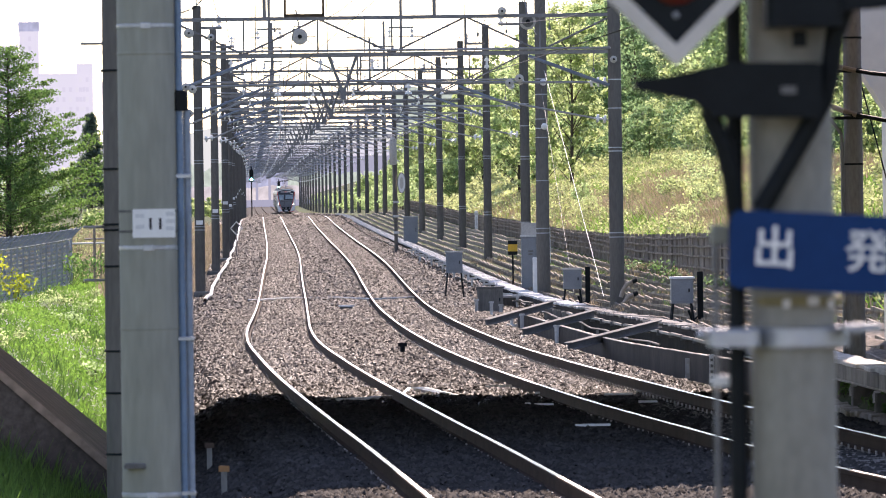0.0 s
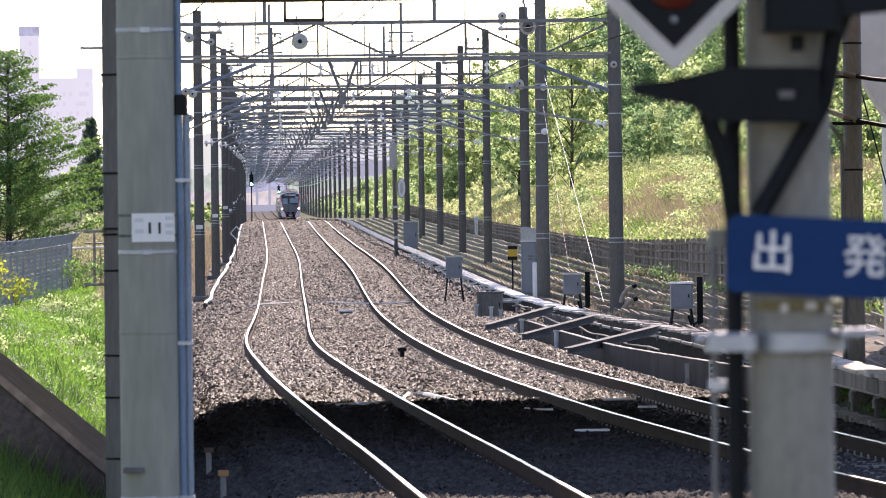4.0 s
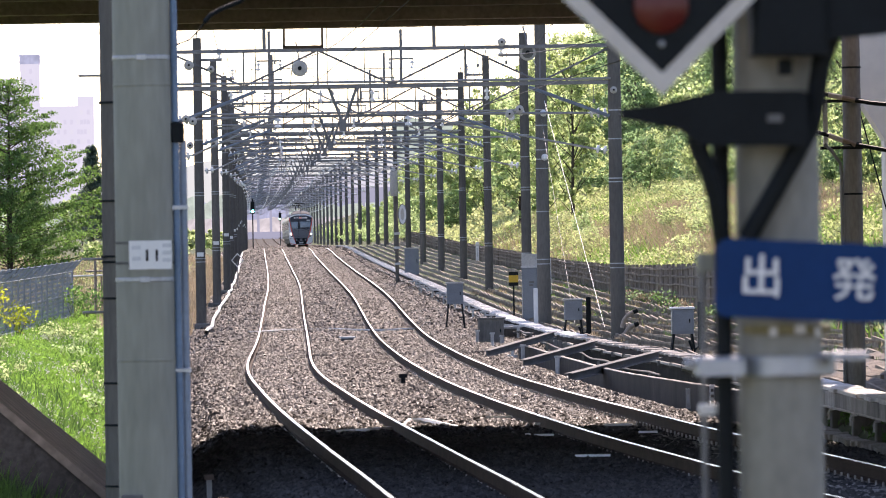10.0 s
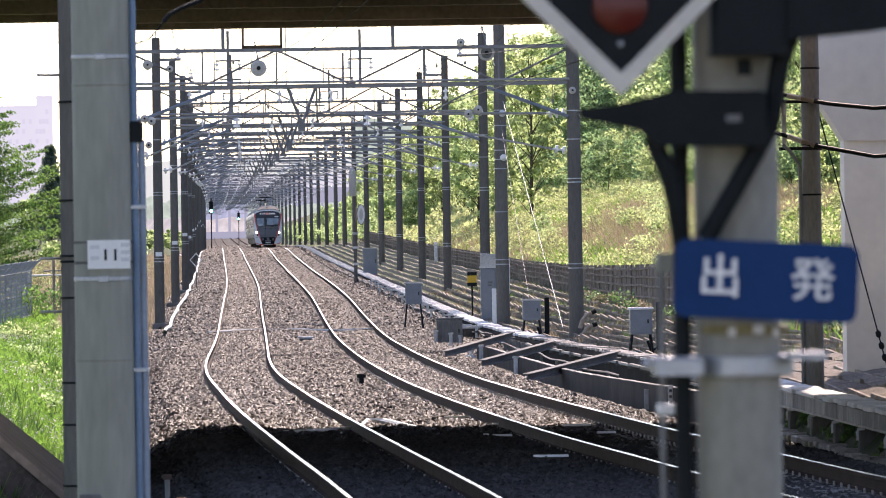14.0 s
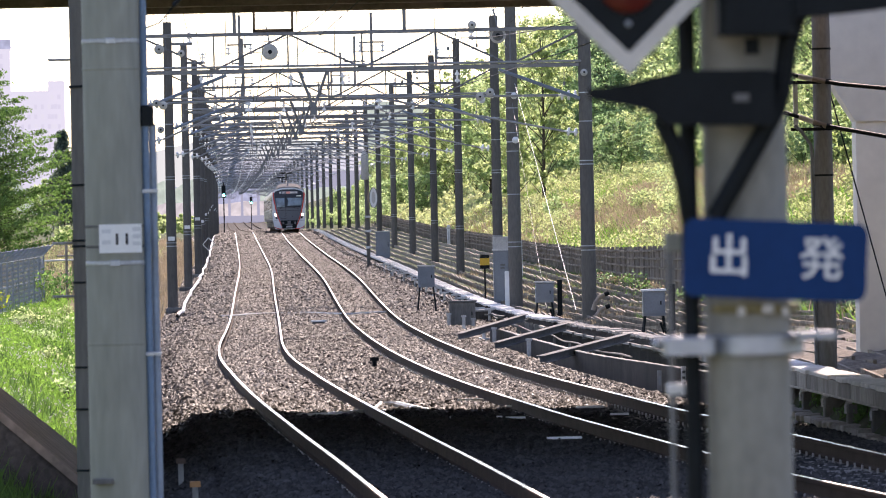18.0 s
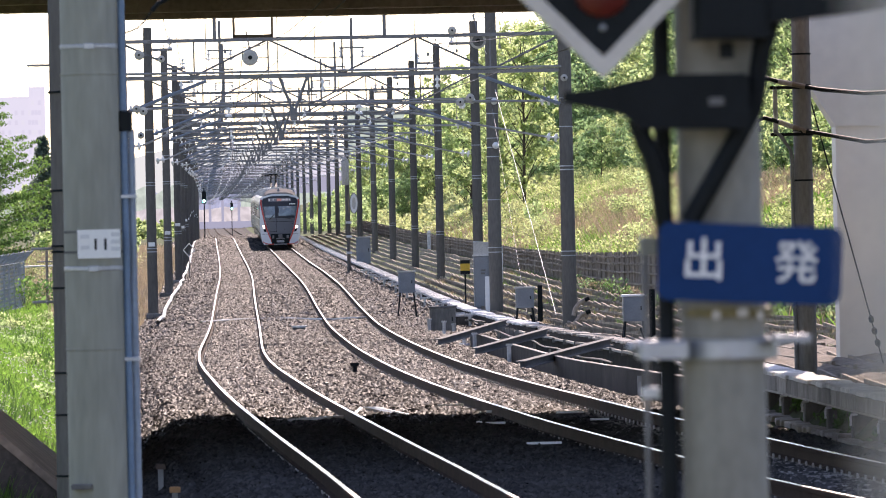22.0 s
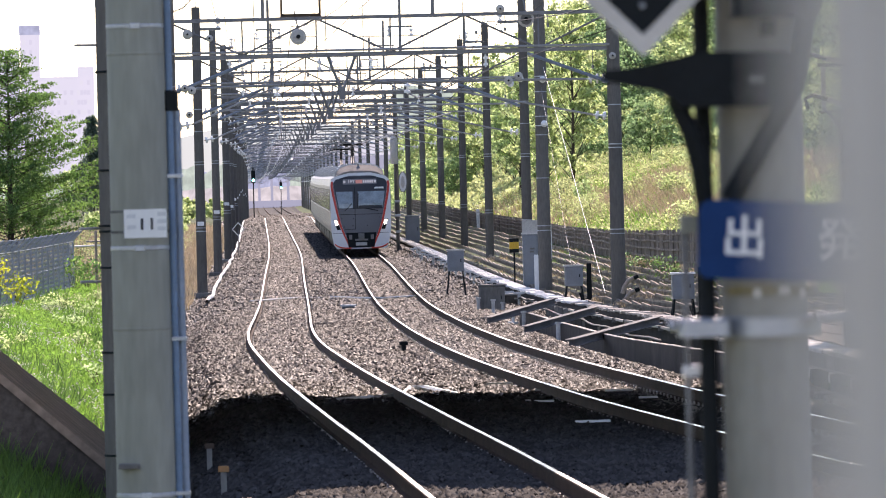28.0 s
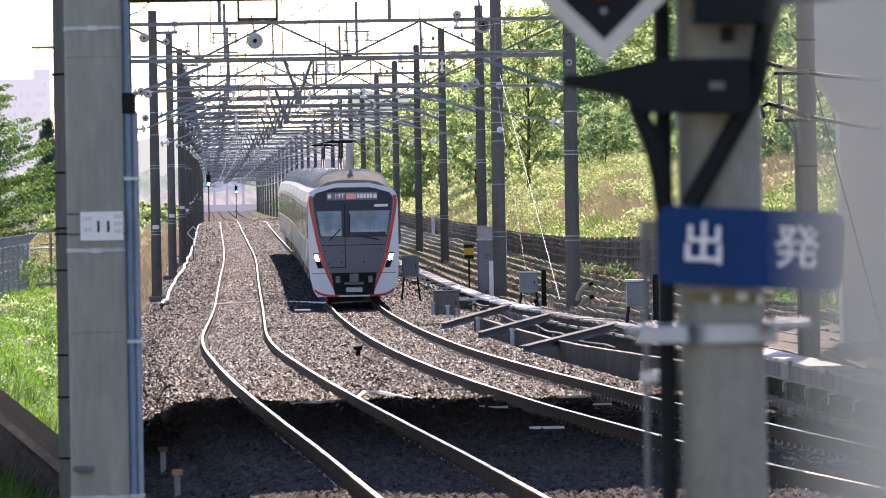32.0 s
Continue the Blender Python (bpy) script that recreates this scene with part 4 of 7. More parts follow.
part("clamp_arm", Kit().box(0.075, 0.15, -0.1, -0.03, 2.235, 2.25, cut=0.004), M_GALV, sig)
part("bolt", Kit().lathe([(0.012, 0), (0.012, 0.02), (0.006, 0.028)], pose(-0.185, -0.06, 2.232, 90), 8), M_GALV, clamp)
part("thin_rod", Kit().tube((-0.155, 0, 1.0), (-0.155, 0, 2.43), 0.006, 8), M_BEAM, sig, "thin grey rod")
part("rod_cap", Kit().box(-0.165, -0.125, -0.02, 0.02, 2.405, 2.44, cut=0.005), M_CONC, sig)
part("rod_cap", Kit().box(-0.165, -0.125, -0.02, 0.02, 2.135, 2.155, cut=0.003), M_WHITE, sig)
part("tape", Kit().lathe([(0.087, 2.285), (0.089, 2.288), (0.089, 2.30), (0.087, 2.303)], None, 32), M_TAPE, sig, "strip of worn yellow tape")
for px, pz, w in ((-0.035, 2.29, 0.014), (0.012, 2.294, 0.02), (0.05, 2.288, 0.01)):
    part("tape_shred", Kit().box(px, px + w, -0.0915, -0.0885 + 3 * px * px, pz - 0.008, pz + 0.008), M_BORDER, sig, "torn cream tape shred")
W, H, R = 0.172, 0.0735, 0.022
outline = []
for cx, cz, a0 in ((W - R, H - R, 0), (-W + R, H - R, 90), (-W + R, -H + R, 180), (W - R, -H + R, 270)):
    outline += [(cx + R * math.cos(radians(a0 + k * 18)), cz + R * math.sin(radians(a0 + k * 18))) for k in range(6)]
board = part("sign_board", Kit().plate(outline[::-1], -0.003, 0.003), M_BLUE, sig, "blue enamel sign board", at=pose(0.035, -0.12, 2.385, 0, 3.2, 0))
for bx, ch in ((-0.087, "出"), (0.087, "発")):
    lettering("character", ch, 0.084, M_WHITE, board, pose(bx, -0.006, 0, 90), "white character")

# platform end: pale pillar beside the camera, blue fence panel
pillar = thing("platform_screen", "pale grey painted steel panel on the platform", "panel", pose(0.0752, 0.8, 1.1))
part("shaft", Kit().box(0, 0.36, 0, 0.03, 0, 3.2, cut=0.004), M_PILLAR, pillar)
part("base_plate", Kit().box(-0.03, 0.4, -0.05, 0.08, 0, 0.02, cut=0.005), M_GALV, pillar)
fence_end = thing("platform_fence", "low pale blue fence panel at the platform's end", "fence", pose(0.46, 8.0, 1.1))
part("panel", Kit().plate([(0, 0.08), (0.26, 0.08), (0.26, 1.006), (0, 0.998)], -0.02, 0.02), M_BLUEPANEL, fence_end)
for px in (0.02, 0.24):
    part("foot", Kit().box(px - 0.02, px + 0.02, -0.05, 0.05, 0, 0.1), M_GALV, fence_end)


# ---------------------------------------------------------------- right side: trough, walls, boxes
def strip(line, y0, y1, step, profile, dz):
    st = []
    y = y0
    while y <= y1:
        st.append((float(line(y)), y, float(level(y)) + dz, heading(line, y)))
        y += step
    return Kit().sweep(profile, st)


trough = thing("cable_trough", "concrete cable trough with pale lids along the track", "trough")
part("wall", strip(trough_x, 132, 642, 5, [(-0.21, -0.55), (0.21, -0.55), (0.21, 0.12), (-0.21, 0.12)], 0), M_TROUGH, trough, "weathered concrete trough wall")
# the near end stands open on short piers: slab, fascia panels, lip, hooks and a low ledge
rr = random.Random(44)
fascia_mesh = Kit().box(-0.05, 0.03, -0.93, 0.93, -0.24, 0.0, cut=0.012).mesh("fascia_panel", M_FASCIA)
slab_mesh = Kit().box(-0.37, 0.14, -0.62, 0.62, 0.0, 0.06, cut=0.015).mesh("slab", M_LID_PALE)
ledge_mesh = Kit().box(-0.1, 0.22, -0.2, 0.2, 0.0, 0.09, cut=0.015).mesh("ledge_block", M_LID)
yy = 87.0
while yy < 131:
    part("fascia_panel", fascia_mesh, M_FASCIA, trough, at=pose(float(trough_x(yy)) - 0.32 + rr.uniform(-0.01, 0.01), yy, 0.17, 0, 0, -math.degrees(heading(trough_x, yy))))
    yy += 1.9
yy = 87.0
while yy < 131:
    part("slab", slab_mesh, M_LID_PALE, trough, at=pose(float(trough_x(yy)) + rr.uniform(-0.03, 0.02), yy, 0.172 + rr.uniform(0, 0.012), rr.uniform(-0.3, 0.3), rr.uniform(-0.4, 0.4), rr.uniform(-1.2, 1.2)))
    yy += 1.27
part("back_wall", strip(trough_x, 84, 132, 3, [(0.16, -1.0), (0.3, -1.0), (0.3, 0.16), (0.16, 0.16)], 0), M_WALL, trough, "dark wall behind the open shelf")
part("lip", strip(trough_x, 86, 132, 2, [(-0.4, -0.1), (-0.28, -0.1), (-0.28, -0.075), (-0.4, -0.075)], 0), M_LID, trough, "thin pale lip under the fascia")
yy = 89.6
while yy < 131:
    x = float(trough_x(yy))
    part("shelf_pier", Kit().box(x - 0.26, x + 0.1, yy - 0.16, yy + 0.16, -0.9, -0.09, cut=0.02), M_CONC_DARK, trough)
    part("hook", Kit().path([(x - 0.3, yy - 1.4, -0.09), (x - 0.39, yy - 1.4, -0.1), (x - 0.4, yy - 1.4, -0.14), (x - 0.4, yy - 1.4, -0.25)], 0.02, 5), M_WHITE, trough, "white hanging hook")
    yy += 3.9
yy = 88.0
while yy < 128:
    part("ledge_block", ledge_mesh, M_LID, trough, at=pose(float(trough_x(yy)) - 0.36 + rr.uniform(-0.04, 0.04), yy, -0.53 + rr.uniform(-0.02, 0.03), rr.uniform(-2, 2), rr.uniform(-3, 3), rr.uniform(-4, 4)))
    yy += 0.46
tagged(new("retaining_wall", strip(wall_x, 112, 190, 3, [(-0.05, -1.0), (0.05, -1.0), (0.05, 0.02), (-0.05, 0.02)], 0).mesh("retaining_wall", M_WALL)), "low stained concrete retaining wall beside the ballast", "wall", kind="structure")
for a, b in (((5.33, 179.2, -0.16), (7.35, 187.0, 0.2)), ((5.71, 163.5, -0.16), (7.55, 167.6, 0.2)), ((5.89, 142.6, -0.12), (8.1, 149.8, 0.2))):
    d = Vector(b) - Vector(a)
    m = Matrix.Translation(a) @ d.to_track_quat("X", "Z").to_matrix().to_4x4()
    s = thing("strut_beam", "weathered steel strut beam propping the trough wall", "beam", m, "struts beside the track")
    part("top_flange", Kit().box(0, d.length, -0.09, 0.09, 0.0, 0.02), M_STRUT, s)
    part("web", Kit().box(0, d.length, -0.012, 0.012, -0.12, 0.0), M_STRUT, s)
    part("bottom_flange", Kit().box(0, d.length, -0.09, 0.09, -0.14, -0.12), M_STRUT, s)


rr = random.Random(61)
wall_piece = bpy.data.objects["retaining_wall"]
cap_mesh = Kit().box(-0.052, 0.052, -1.19, 1.19, 0.0, 0.012, cut=0.003).mesh("coping", M_LID)
yy = 113.2
while yy < 189:
    part("coping", cap_mesh, M_LID, wall_piece, at=pose(float(wall_x(yy)), yy, float(level(yy)) + 0.018 + rr.uniform(0, 0.006), rr.uniform(-0.1, 0.1), 0, -math.degrees(heading(wall_x, yy))))
    yy += 2.4
rail_mesh = Kit().box(-0.05, 0.03, -1.95, 1.95, -0.025, 0.03, cut=0.008).mesh("ledge_rail", M_LID)
yy = 134.0
while yy < 206:
    part("ledge_rail", rail_mesh, M_LID, trough, at=pose(float(trough_x(yy)) - 0.27, yy, float(level(yy)) - 0.02 + rr.uniform(-0.015, 0.015), rr.uniform(-0.3, 0.3), 0, -math.degrees(heading(trough_x, yy)) + rr.uniform(-0.6, 0.6)))
    part("rail_hook", Kit().box(float(trough_x(yy)) - 0.33, float(trough_x(yy)) - 0.21, yy - 1.9, yy - 1.84, float(level(yy)) - 0.1, float(level(yy)) + 0.02), M_STRUT, trough)
    yy += 4.0
block = thing("concrete_block", "squat stained concrete block beside the cable trough", "block", pose(7.12, 217, float(level(217)) - 0.3))
part("body", Kit().box(-0.36, 0.36, -1.2, 1.2, 0, 0.42, cut=0.02), M_WALL, block)
part("cap", Kit().box(-0.38, 0.38, -1.22, 1.22, 0.42, 0.47, cut=0.01), M_LID, block, "pale worn cap")
stub = thing("white_stake", "short white stake against the retaining wall", "stake", pose(float(wall_x(124.3)) - 0.12, 124.3, float(level(124.3)) - 0.42))
part("stake", Kit().box(-0.04, 0.04, -0.02, 0.02, 0, 0.36, cut=0.006), M_CONC_PALE, stub)
part("writing", Kit().box(-0.02, 0.02, -0.024, -0.02, 0.1, 0.26), M_INKPALE, stub)
# cable stands in front of the trough
yy = 214.0
while yy < 330:
    s = thing("cable_stand", "short pale cross-headed cable stand before the trough", "stand", pose(float(trough_x(yy)) - 0.62 + rr.uniform(-0.12, 0.1), yy, 0.0), "cable stands along the trough")
    s.location.z = float(land(np.array(s.location.x), np.array(yy)))
    h = rr.uniform(0.3, 0.42)
    part("post", Kit().tube((0, 0, -0.05), (0, 0, h), 0.045, 8), M_CONC_PALE, s)
    part("head", Kit().box(-0.17, 0.17, -0.05, 0.05, h, h + 0.06, cut=0.01), M_CONC_PALE, s)
    part("foot", Kit().tube((0, 0, -0.02), (0, 0, 0.06), 0.14, 12), M_WHITE, s, "round white foot")
    yy += rr.uniform(4.0, 8.0)
for k in range(3):
    c = thing("ground_cable", "dark cable sagging from stand to stand before the trough", "cable", group="cables before the trough")
    pts, yy = [], 205.0
    while yy < 420:
        pts.append((float(trough_x(yy)) - 0.38 - 0.13 * k + rr.uniform(-0.06, 0.06), yy, float(level(yy)) - 0.02 + 0.04 * k + rr.uniform(-0.06, 0.06)))
        yy += 2.6
    part("sheath", Kit().path(pts, 0.035, 5), (M_BLACK, M_STRUT, M_BLACK)[k], c)

for off, zz, y0, y1 in ((0.3, -0.28, 128, 186), (0.6, -0.1, 138, 190)):
    cb = thing("channel_cable", "pale cable duct lying in the channel beside the trough", "cable", group="cables in the channel")
    pts = []
    yy = float(y0)
    while yy <= y1:
        pts.append((float(wall_x(yy)) + off + 0.05 * math.sin(yy * 0.23), yy, zz + 0.03 * math.sin(yy * 0.41 + off)))
        yy += 3.0
    part("duct", Kit().path(pts, 0.02, 6), M_LID, cb)
    for p in pts[1::3]:
        part("support", Kit().box(p[0] - 0.03, p[0] + 0.03, p[1] - 0.03, p[1] + 0.03, -0.9, p[2] - 0.03), M_CONC_DARK, cb)


def cabinet(name, label, x, y, w, d, h, lift, legs=True, cat="box", top=None, skin=None):
    z = float(land(np.array(float(x)), np.array(float(y))))
    c = thing(name, label, cat, pose(x, y, z))
    part("body", Kit().box(-w / 2, w / 2, -d / 2, d / 2, lift, lift + h, cut=0.02), skin or M_BOX, c)
    part("lid", Kit().box(-w / 2 - 0.03, w / 2 + 0.03, -d / 2 - 0.03, d / 2 + 0.03, lift + h, lift + h + 0.05, cut=0.015), top or M_CONC_PALE, c, "pale overhanging lid")
    part("door", Kit().box(-w / 2 + 0.05, w / 2 - 0.05, -d / 2 - 0.015, -d / 2, lift + 0.06, lift + h - 0.06), skin or M_BOX, c)
    part("handle", Kit().box(w / 2 - 0.12, w / 2 - 0.09, -d / 2 - 0.04, -d / 2 - 0.015, lift + h * 0.45, lift + h * 0.6), M_BLACK, c)
    if legs:
        for sx in (-1, 1):
            for sy in (-1, 1):
                part("leg", Kit().tube((sx * (w / 2 + 0.06 * lift), sy * (d / 2 + 0.03), -0.1), (sx * (w / 2 - 0.05), sy * (d / 2 - 0.05), lift), 0.028, 6), M_BLACK, c)
    return c


cabinet("trackside_box", "grey equipment box on four thin legs beside the track", 6.0, 236, 0.55, 0.4, 0.68, 0.86)
cab = cabinet("relay_cabinet", "tall grey relay cabinet with a pale upper part", 8.5, 236, 0.5, 0.5, 1.76, 0.05, False, "cabinet")
part("upper_box", Kit().box(-0.25, 0.27, -0.22, 0.22, 1.86, 2.28, cut=0.02), M_CONC_PALE, cab, "pale upper box")
part("writing_plate", Kit().box(-0.02, 0.14, -0.268, -0.264, 1.3, 1.36), M_STRUT, cab)
part("writing_plate", Kit().box(-0.02, 0.12, -0.268, -0.264, 1.2, 1.26), M_STRUT, cab)
cabinet("trackside_box", "small grey box on a bent leg by the trough", 8.55, 203, 0.52, 0.35, 0.56, 0.55)
cabinet("trackside_box", "grey box with a white lid beside a post", 9.5, 165, 0.52, 0.4, 0.58, 0.5, top=M_WHITE)
cabinet("relay_cabinet", "grey cabinet far along the trough", 7.2, 371, 0.75, 0.5, 1.4, 0.1, False, "cabinet")
cabinet("trackside_box", "squat grey concrete box by the struts", 6.3, 207, 0.75, 0.5, 0.7, 0.05, False, top=M_STRUT, skin=M_CONC_DARK)

for x, y, h, lab in ((9.0, 203.2, 1.15, "dark square post beside a small grey box"), (9.94, 165.2, 1.2, "dark square post beside a white-lidded box")):
    p = thing("equipment_post", lab, "post", pose(x, y, float(land(np.array(x), np.array(y)))))
    part("post", Kit().box(-0.07, 0.07, -0.07, 0.07, -0.2, h, cut=0.015), M_BLACK, p)
    part("cable", Kit().path([(-0.05, -0.06, 0.15), (-0.2, -0.06, 0.05), (-0.28, -0.06, 0.3)], 0.035, 6), M_BLACK, p)
for k in range(2):
    s = thing("cable_spout", "bent brown pipe end beside the line pole", "pipe", pose(9.6, 193.5 + k * 0.5, 0.15 + 0.35 * k), "pipe ends by the pole")
    part("pipe", Kit().path([(-0.1, 0, -0.3), (-0.04, 0, -0.1), (0.08, 0, 0.06), (0.24, 0, 0.14)], 0.06, 8), M_BRIDGE, s)
    part("pipe_end", Kit().tube((0.22, 0, 0.13), (0.34, 0, 0.18), 0.066, 8), M_BLACK, s, "black pipe end")

wp = thing("white_marker_post", "slim white marker post at the foot of the board fence", "post", pose(float(trough_x(404)) + 4.9, 404, float(level(404)) + 0.25))
part("post", Kit().box(-0.09, 0.09, -0.04, 0.04, 0, 1.35, cut=0.02), M_WHITE, wp)
part("cap", Kit().box(-0.14, 0.14, -0.05, 0.05, 1.12, 1.2, cut=0.01), M_CONC_PALE, wp)
part("writing", Kit().box(-0.04, 0.04, -0.045, -0.04, 0.5, 1.0), M_INKPALE, wp)

# stay wire of the anchor pole
anchor = thing("anchor_pole", "dark concrete anchor pole with guy wires and white insulators", "pole", pose(8.72, 229, 0))
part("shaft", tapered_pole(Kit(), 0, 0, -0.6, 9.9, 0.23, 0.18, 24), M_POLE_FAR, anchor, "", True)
for z in (1.9, 2.05, 3.6, 5.0, 5.3, 5.6, 6.4, 6.9):
    part("band", Kit().lathe([(0.228 - z * 0.004, z), (0.228 - z * 0.004, z + 0.03)], None, 20), M_GALV, anchor)
part("guy_wire", Kit().tube((0.1, -0.2, 7.2), (0.82, -24, 0.1), 0.0075, 6), M_WHITEWIRE, anchor, "white guy wire")
part("guy_wire", Kit().tube((0.0, -0.2, 6.6), (0.3, -16, 0.1), 0.0045, 6), M_BOX, anchor, "thin guy wire")
for ix, z in ((0.08, 5.37), (0.06, 6.8), (-0.98, 6.69), (-0.66, 6.85)):
    part("insulator", Kit().lathe([(0.05, -0.1), (0.11, -0.04), (0.11, 0.04), (0.05, 0.1)], pose(ix, -0.3, z, 90), 16), M_PORCELAIN, anchor, "white porcelain insulator", True)


def leaves(name, centres, radii, per, size, mat, seed, flat=1.0):
    """Clumps of small leaves round the given centres."""
    r = np.random.default_rng(seed)
    centres = np.asarray(centres, float)
    n = len(centres) * per
    c = np.repeat(centres, per, 0)
    rad = np.repeat(np.asarray(radii, float), per)
    d = r.normal(size=(n, 3))
    d /= np.linalg.norm(d, axis=1)[:, None]
    p = c + d * (rad * r.random(n) ** 0.45)[:, None] * np.array((1, 1, flat))
    u = r.normal(size=(n, 3))
    u /= np.linalg.norm(u, axis=1)[:, None]
    w = np.cross(u, r.normal(size=(n, 3)))
    w /= np.linalg.norm(w, axis=1)[:, None]
    s = (size * r.uniform(0.6, 1.4, n))[:, None]
    v = np.stack((p - u * s, p + w * s * 0.55, p + u * s, p - w * s * 0.55), 1).reshape(-1, 3)
    f = np.arange(4 * n).reshape(-1, 4)
    return arrays(name, v, f, mat)


def tree(x, y, h, spread, mat, seed, label, clumps=46, per=70, size=0.16, name="tree", slim=False):
    r = random.Random(seed)
    z = float(land(np.array(float(x)), np.array(float(y))))
    t = thing(name, label, "tree", pose(x, y, z))
    trunk = Kit()
    trunk.tube((0, 0, -0.3), (0.1, 0, h * 0.45), 0.085 * h / 8, 8, 0.05 * h / 8)
    trunk.tube((0.1, 0, h * 0.45), (0, 0.1, h * 0.9), 0.05 * h / 8, 6, 0.015)
    centres, radii = [], []
    lobes = [r.uniform(0.7, 1.2) for _ in range(7)]
    for i in range(clumps):
        f = (i + 0.5) / clumps
        zz = h * (0.12 + 0.86 * f)
        if not slim:
            # a lobed, uneven crown
            up = 1 - 2 * f
            a = i * 2.39996 + r.uniform(-0.35, 0.35)
            grow = lobes[int(a * 7 / 6.2832) % 7] * r.uniform(0.5, 1.02)
            d = spread * math.sqrt(max(0.0, 1 - up * up)) * grow
            c = (math.cos(a) * d, math.sin(a) * d, h * (0.55 + 0.43 * up * min(1.05, grow + 0.15)))
            centres.append(c)
            radii.append(spread * (r.uniform(0.12, 0.25) if spread > 1.4 else r.uniform(0.3, 0.5)))
            if i % 3 == 0:
                trunk.tube((0.05, 0.02, max(0.2, c[2] - 0.5 * d - 0.1 * h)), c, 0.03 * h / 8, 4, 0.01)
            continue
        reach = spread * (1.02 - f) ** 0.9
        a = i * 2.4 + r.uniform(-0.5, 0.5)
        d = reach * r.uniform(0.35, 1.05)
        c = (math.cos(a) * d, math.sin(a) * d, zz + r.uniform(-0.3, 0.3))
        centres.append(c)
        radii.append(r.uniform(0.55, 1.0) * h * 0.085 * (1.25 - 0.5 * f))
        if i % 2 == 0:
            trunk.tube((0.05, 0.02, zz - d * 0.45), c, 0.03 * h / 8, 4, 0.01)
    part("trunk", trunk, M_BARK, t)
    part("crown", leaves("crown", centres, radii, per, size, mat, seed, 0.7), mat, t)
    return t


def scatter_blades(name, x0, x1, y0, y1, count, h, mat, seed, label, lean=0.35, width=0.012, keep=None):
    """Upright blades rooted on the land."""
    r = np.random.default_rng(seed)
    y = r.uniform(y0, y1, count)
    x = x0 + (x1 - x0) * r.random(count)
    if keep is not None:
        k = keep(x, y)
        x, y = x[k], y[k]
    n = len(x)
    z = land(x, y) - 0.04
    hh = h * r.uniform(0.5, 1.3, n)
    a = r.uniform(0, 6.28, n)
    dx, dy = np.cos(a), np.sin(a)
    lx, ly = r.normal(size=n) * lean * hh, r.normal(size=n) * lean * hh
    w = width * r.uniform(0.7, 1.5, n)
    v = np.stack((np.column_stack((x - dx * w, y - dy * w, z)), np.column_stack((x + dx * w, y + dy * w, z)), np.column_stack((x + lx, y + ly, z + hh))), 1).reshape(-1, 3)
    ob = tagged(new(name, arrays(name, v, np.arange(3 * n).reshape(-1, 3), mat)), label, "grass", kind="stuff")
    return ob


# left side
scatter_blades("meadow_grass", -16, -2.2, 97, 278, 90000, 0.2, M_GRASS, 11, "bright fresh meadow grass beside the line", width=0.018, lean=0.6, keep=lambda x, y: x < left_x(y) - np.interp(y, (150, 200), (2.4, 4.3)))
scatter_blades("meadow_tufts", -14, -2.4, 97, 240, 22000, 0.42, M_GRASS2, 17, "darker tufts of grass in the meadow", width=0.02, keep=lambda x, y: (np.sin(x * 2.1 + y * 0.13) + np.sin(x * 0.9 - y * 0.31) > 0.75) & (x < left_x(y) - np.interp(y, (150, 200), (2.6, 4.5))))
rm_ = np.random.default_rng(28)
mx_, my_ = rm_.uniform(-14, -2.6, 2400), rm_.uniform(98, 262, 2400)
keep_ = (np.sin(mx_ * 1.1 + my_ * 0.17) + np.sin(my_ * 0.37 - mx_ * 0.8) > -0.2) & (mx_ < left_x(my_) - np.interp(my_, (150, 200), (2.6, 4.5)))
mx_, my_ = mx_[keep_], my_[keep_]
tagged(new("meadow_weeds", leaves("meadow_weeds", np.column_stack((mx_, my_, land(mx_, my_) + 0.12)), rm_.uniform(0.12, 0.35, len(mx_)), 24, 0.04, M_GRASS, 29, 0.6)), "low leafy green weeds in the meadow", "weeds", kind="stuff")
rc_ = np.random.default_rng(18)
fx_, fy_ = rc_.uniform(-11, -2.8, 3000), rc_.uniform(105, 215, 3000)
keep_ = np.sin(fx_ * 1.3 + fy_ * 0.2) > 0.1
fx_, fy_ = fx_[keep_], fy_[keep_]
tagged(new("clover_flowers", leaves("clover_flowers", np.column_stack((fx_, fy_, land(fx_, fy_) + 0.22)), np.full(len(fx_), 0.05), 3, 0.022, M_CLOVER, 18)), "small white flowers in the meadow", "flowers", kind="stuff")
scatter_blades("shaded_grass", -9, -1.2, 40, 84, 20000, 0.35, M_GRASS, 12, "long grass in the shade of the bridge", width=0.012)
scatter_blades("dry_verge", -6.0, -2.95, 235, 520, 16000, 0.55, M_STRAW, 19, "dry straw-coloured verge under the line poles", lean=0.3, width=0.025, keep=lambda x, y: x < left_x(y) - 2.9)
scatter_blades("dry_reeds", -45, -4.6, 264, 440, 42000, 0.8, M_STRAW, 13, "dry straw-coloured reeds and weeds", lean=0.4, width=0.022, keep=lambda x, y: np.sin(x * 0.8 + y * 0.11) + np.sin(y * 0.19 - x * 0.4) > -1.1)
rq_ = np.random.default_rng(34)
qx_, qy_ = rq_.uniform(-24, -4.2, 2600), rq_.uniform(262, 420, 2600)
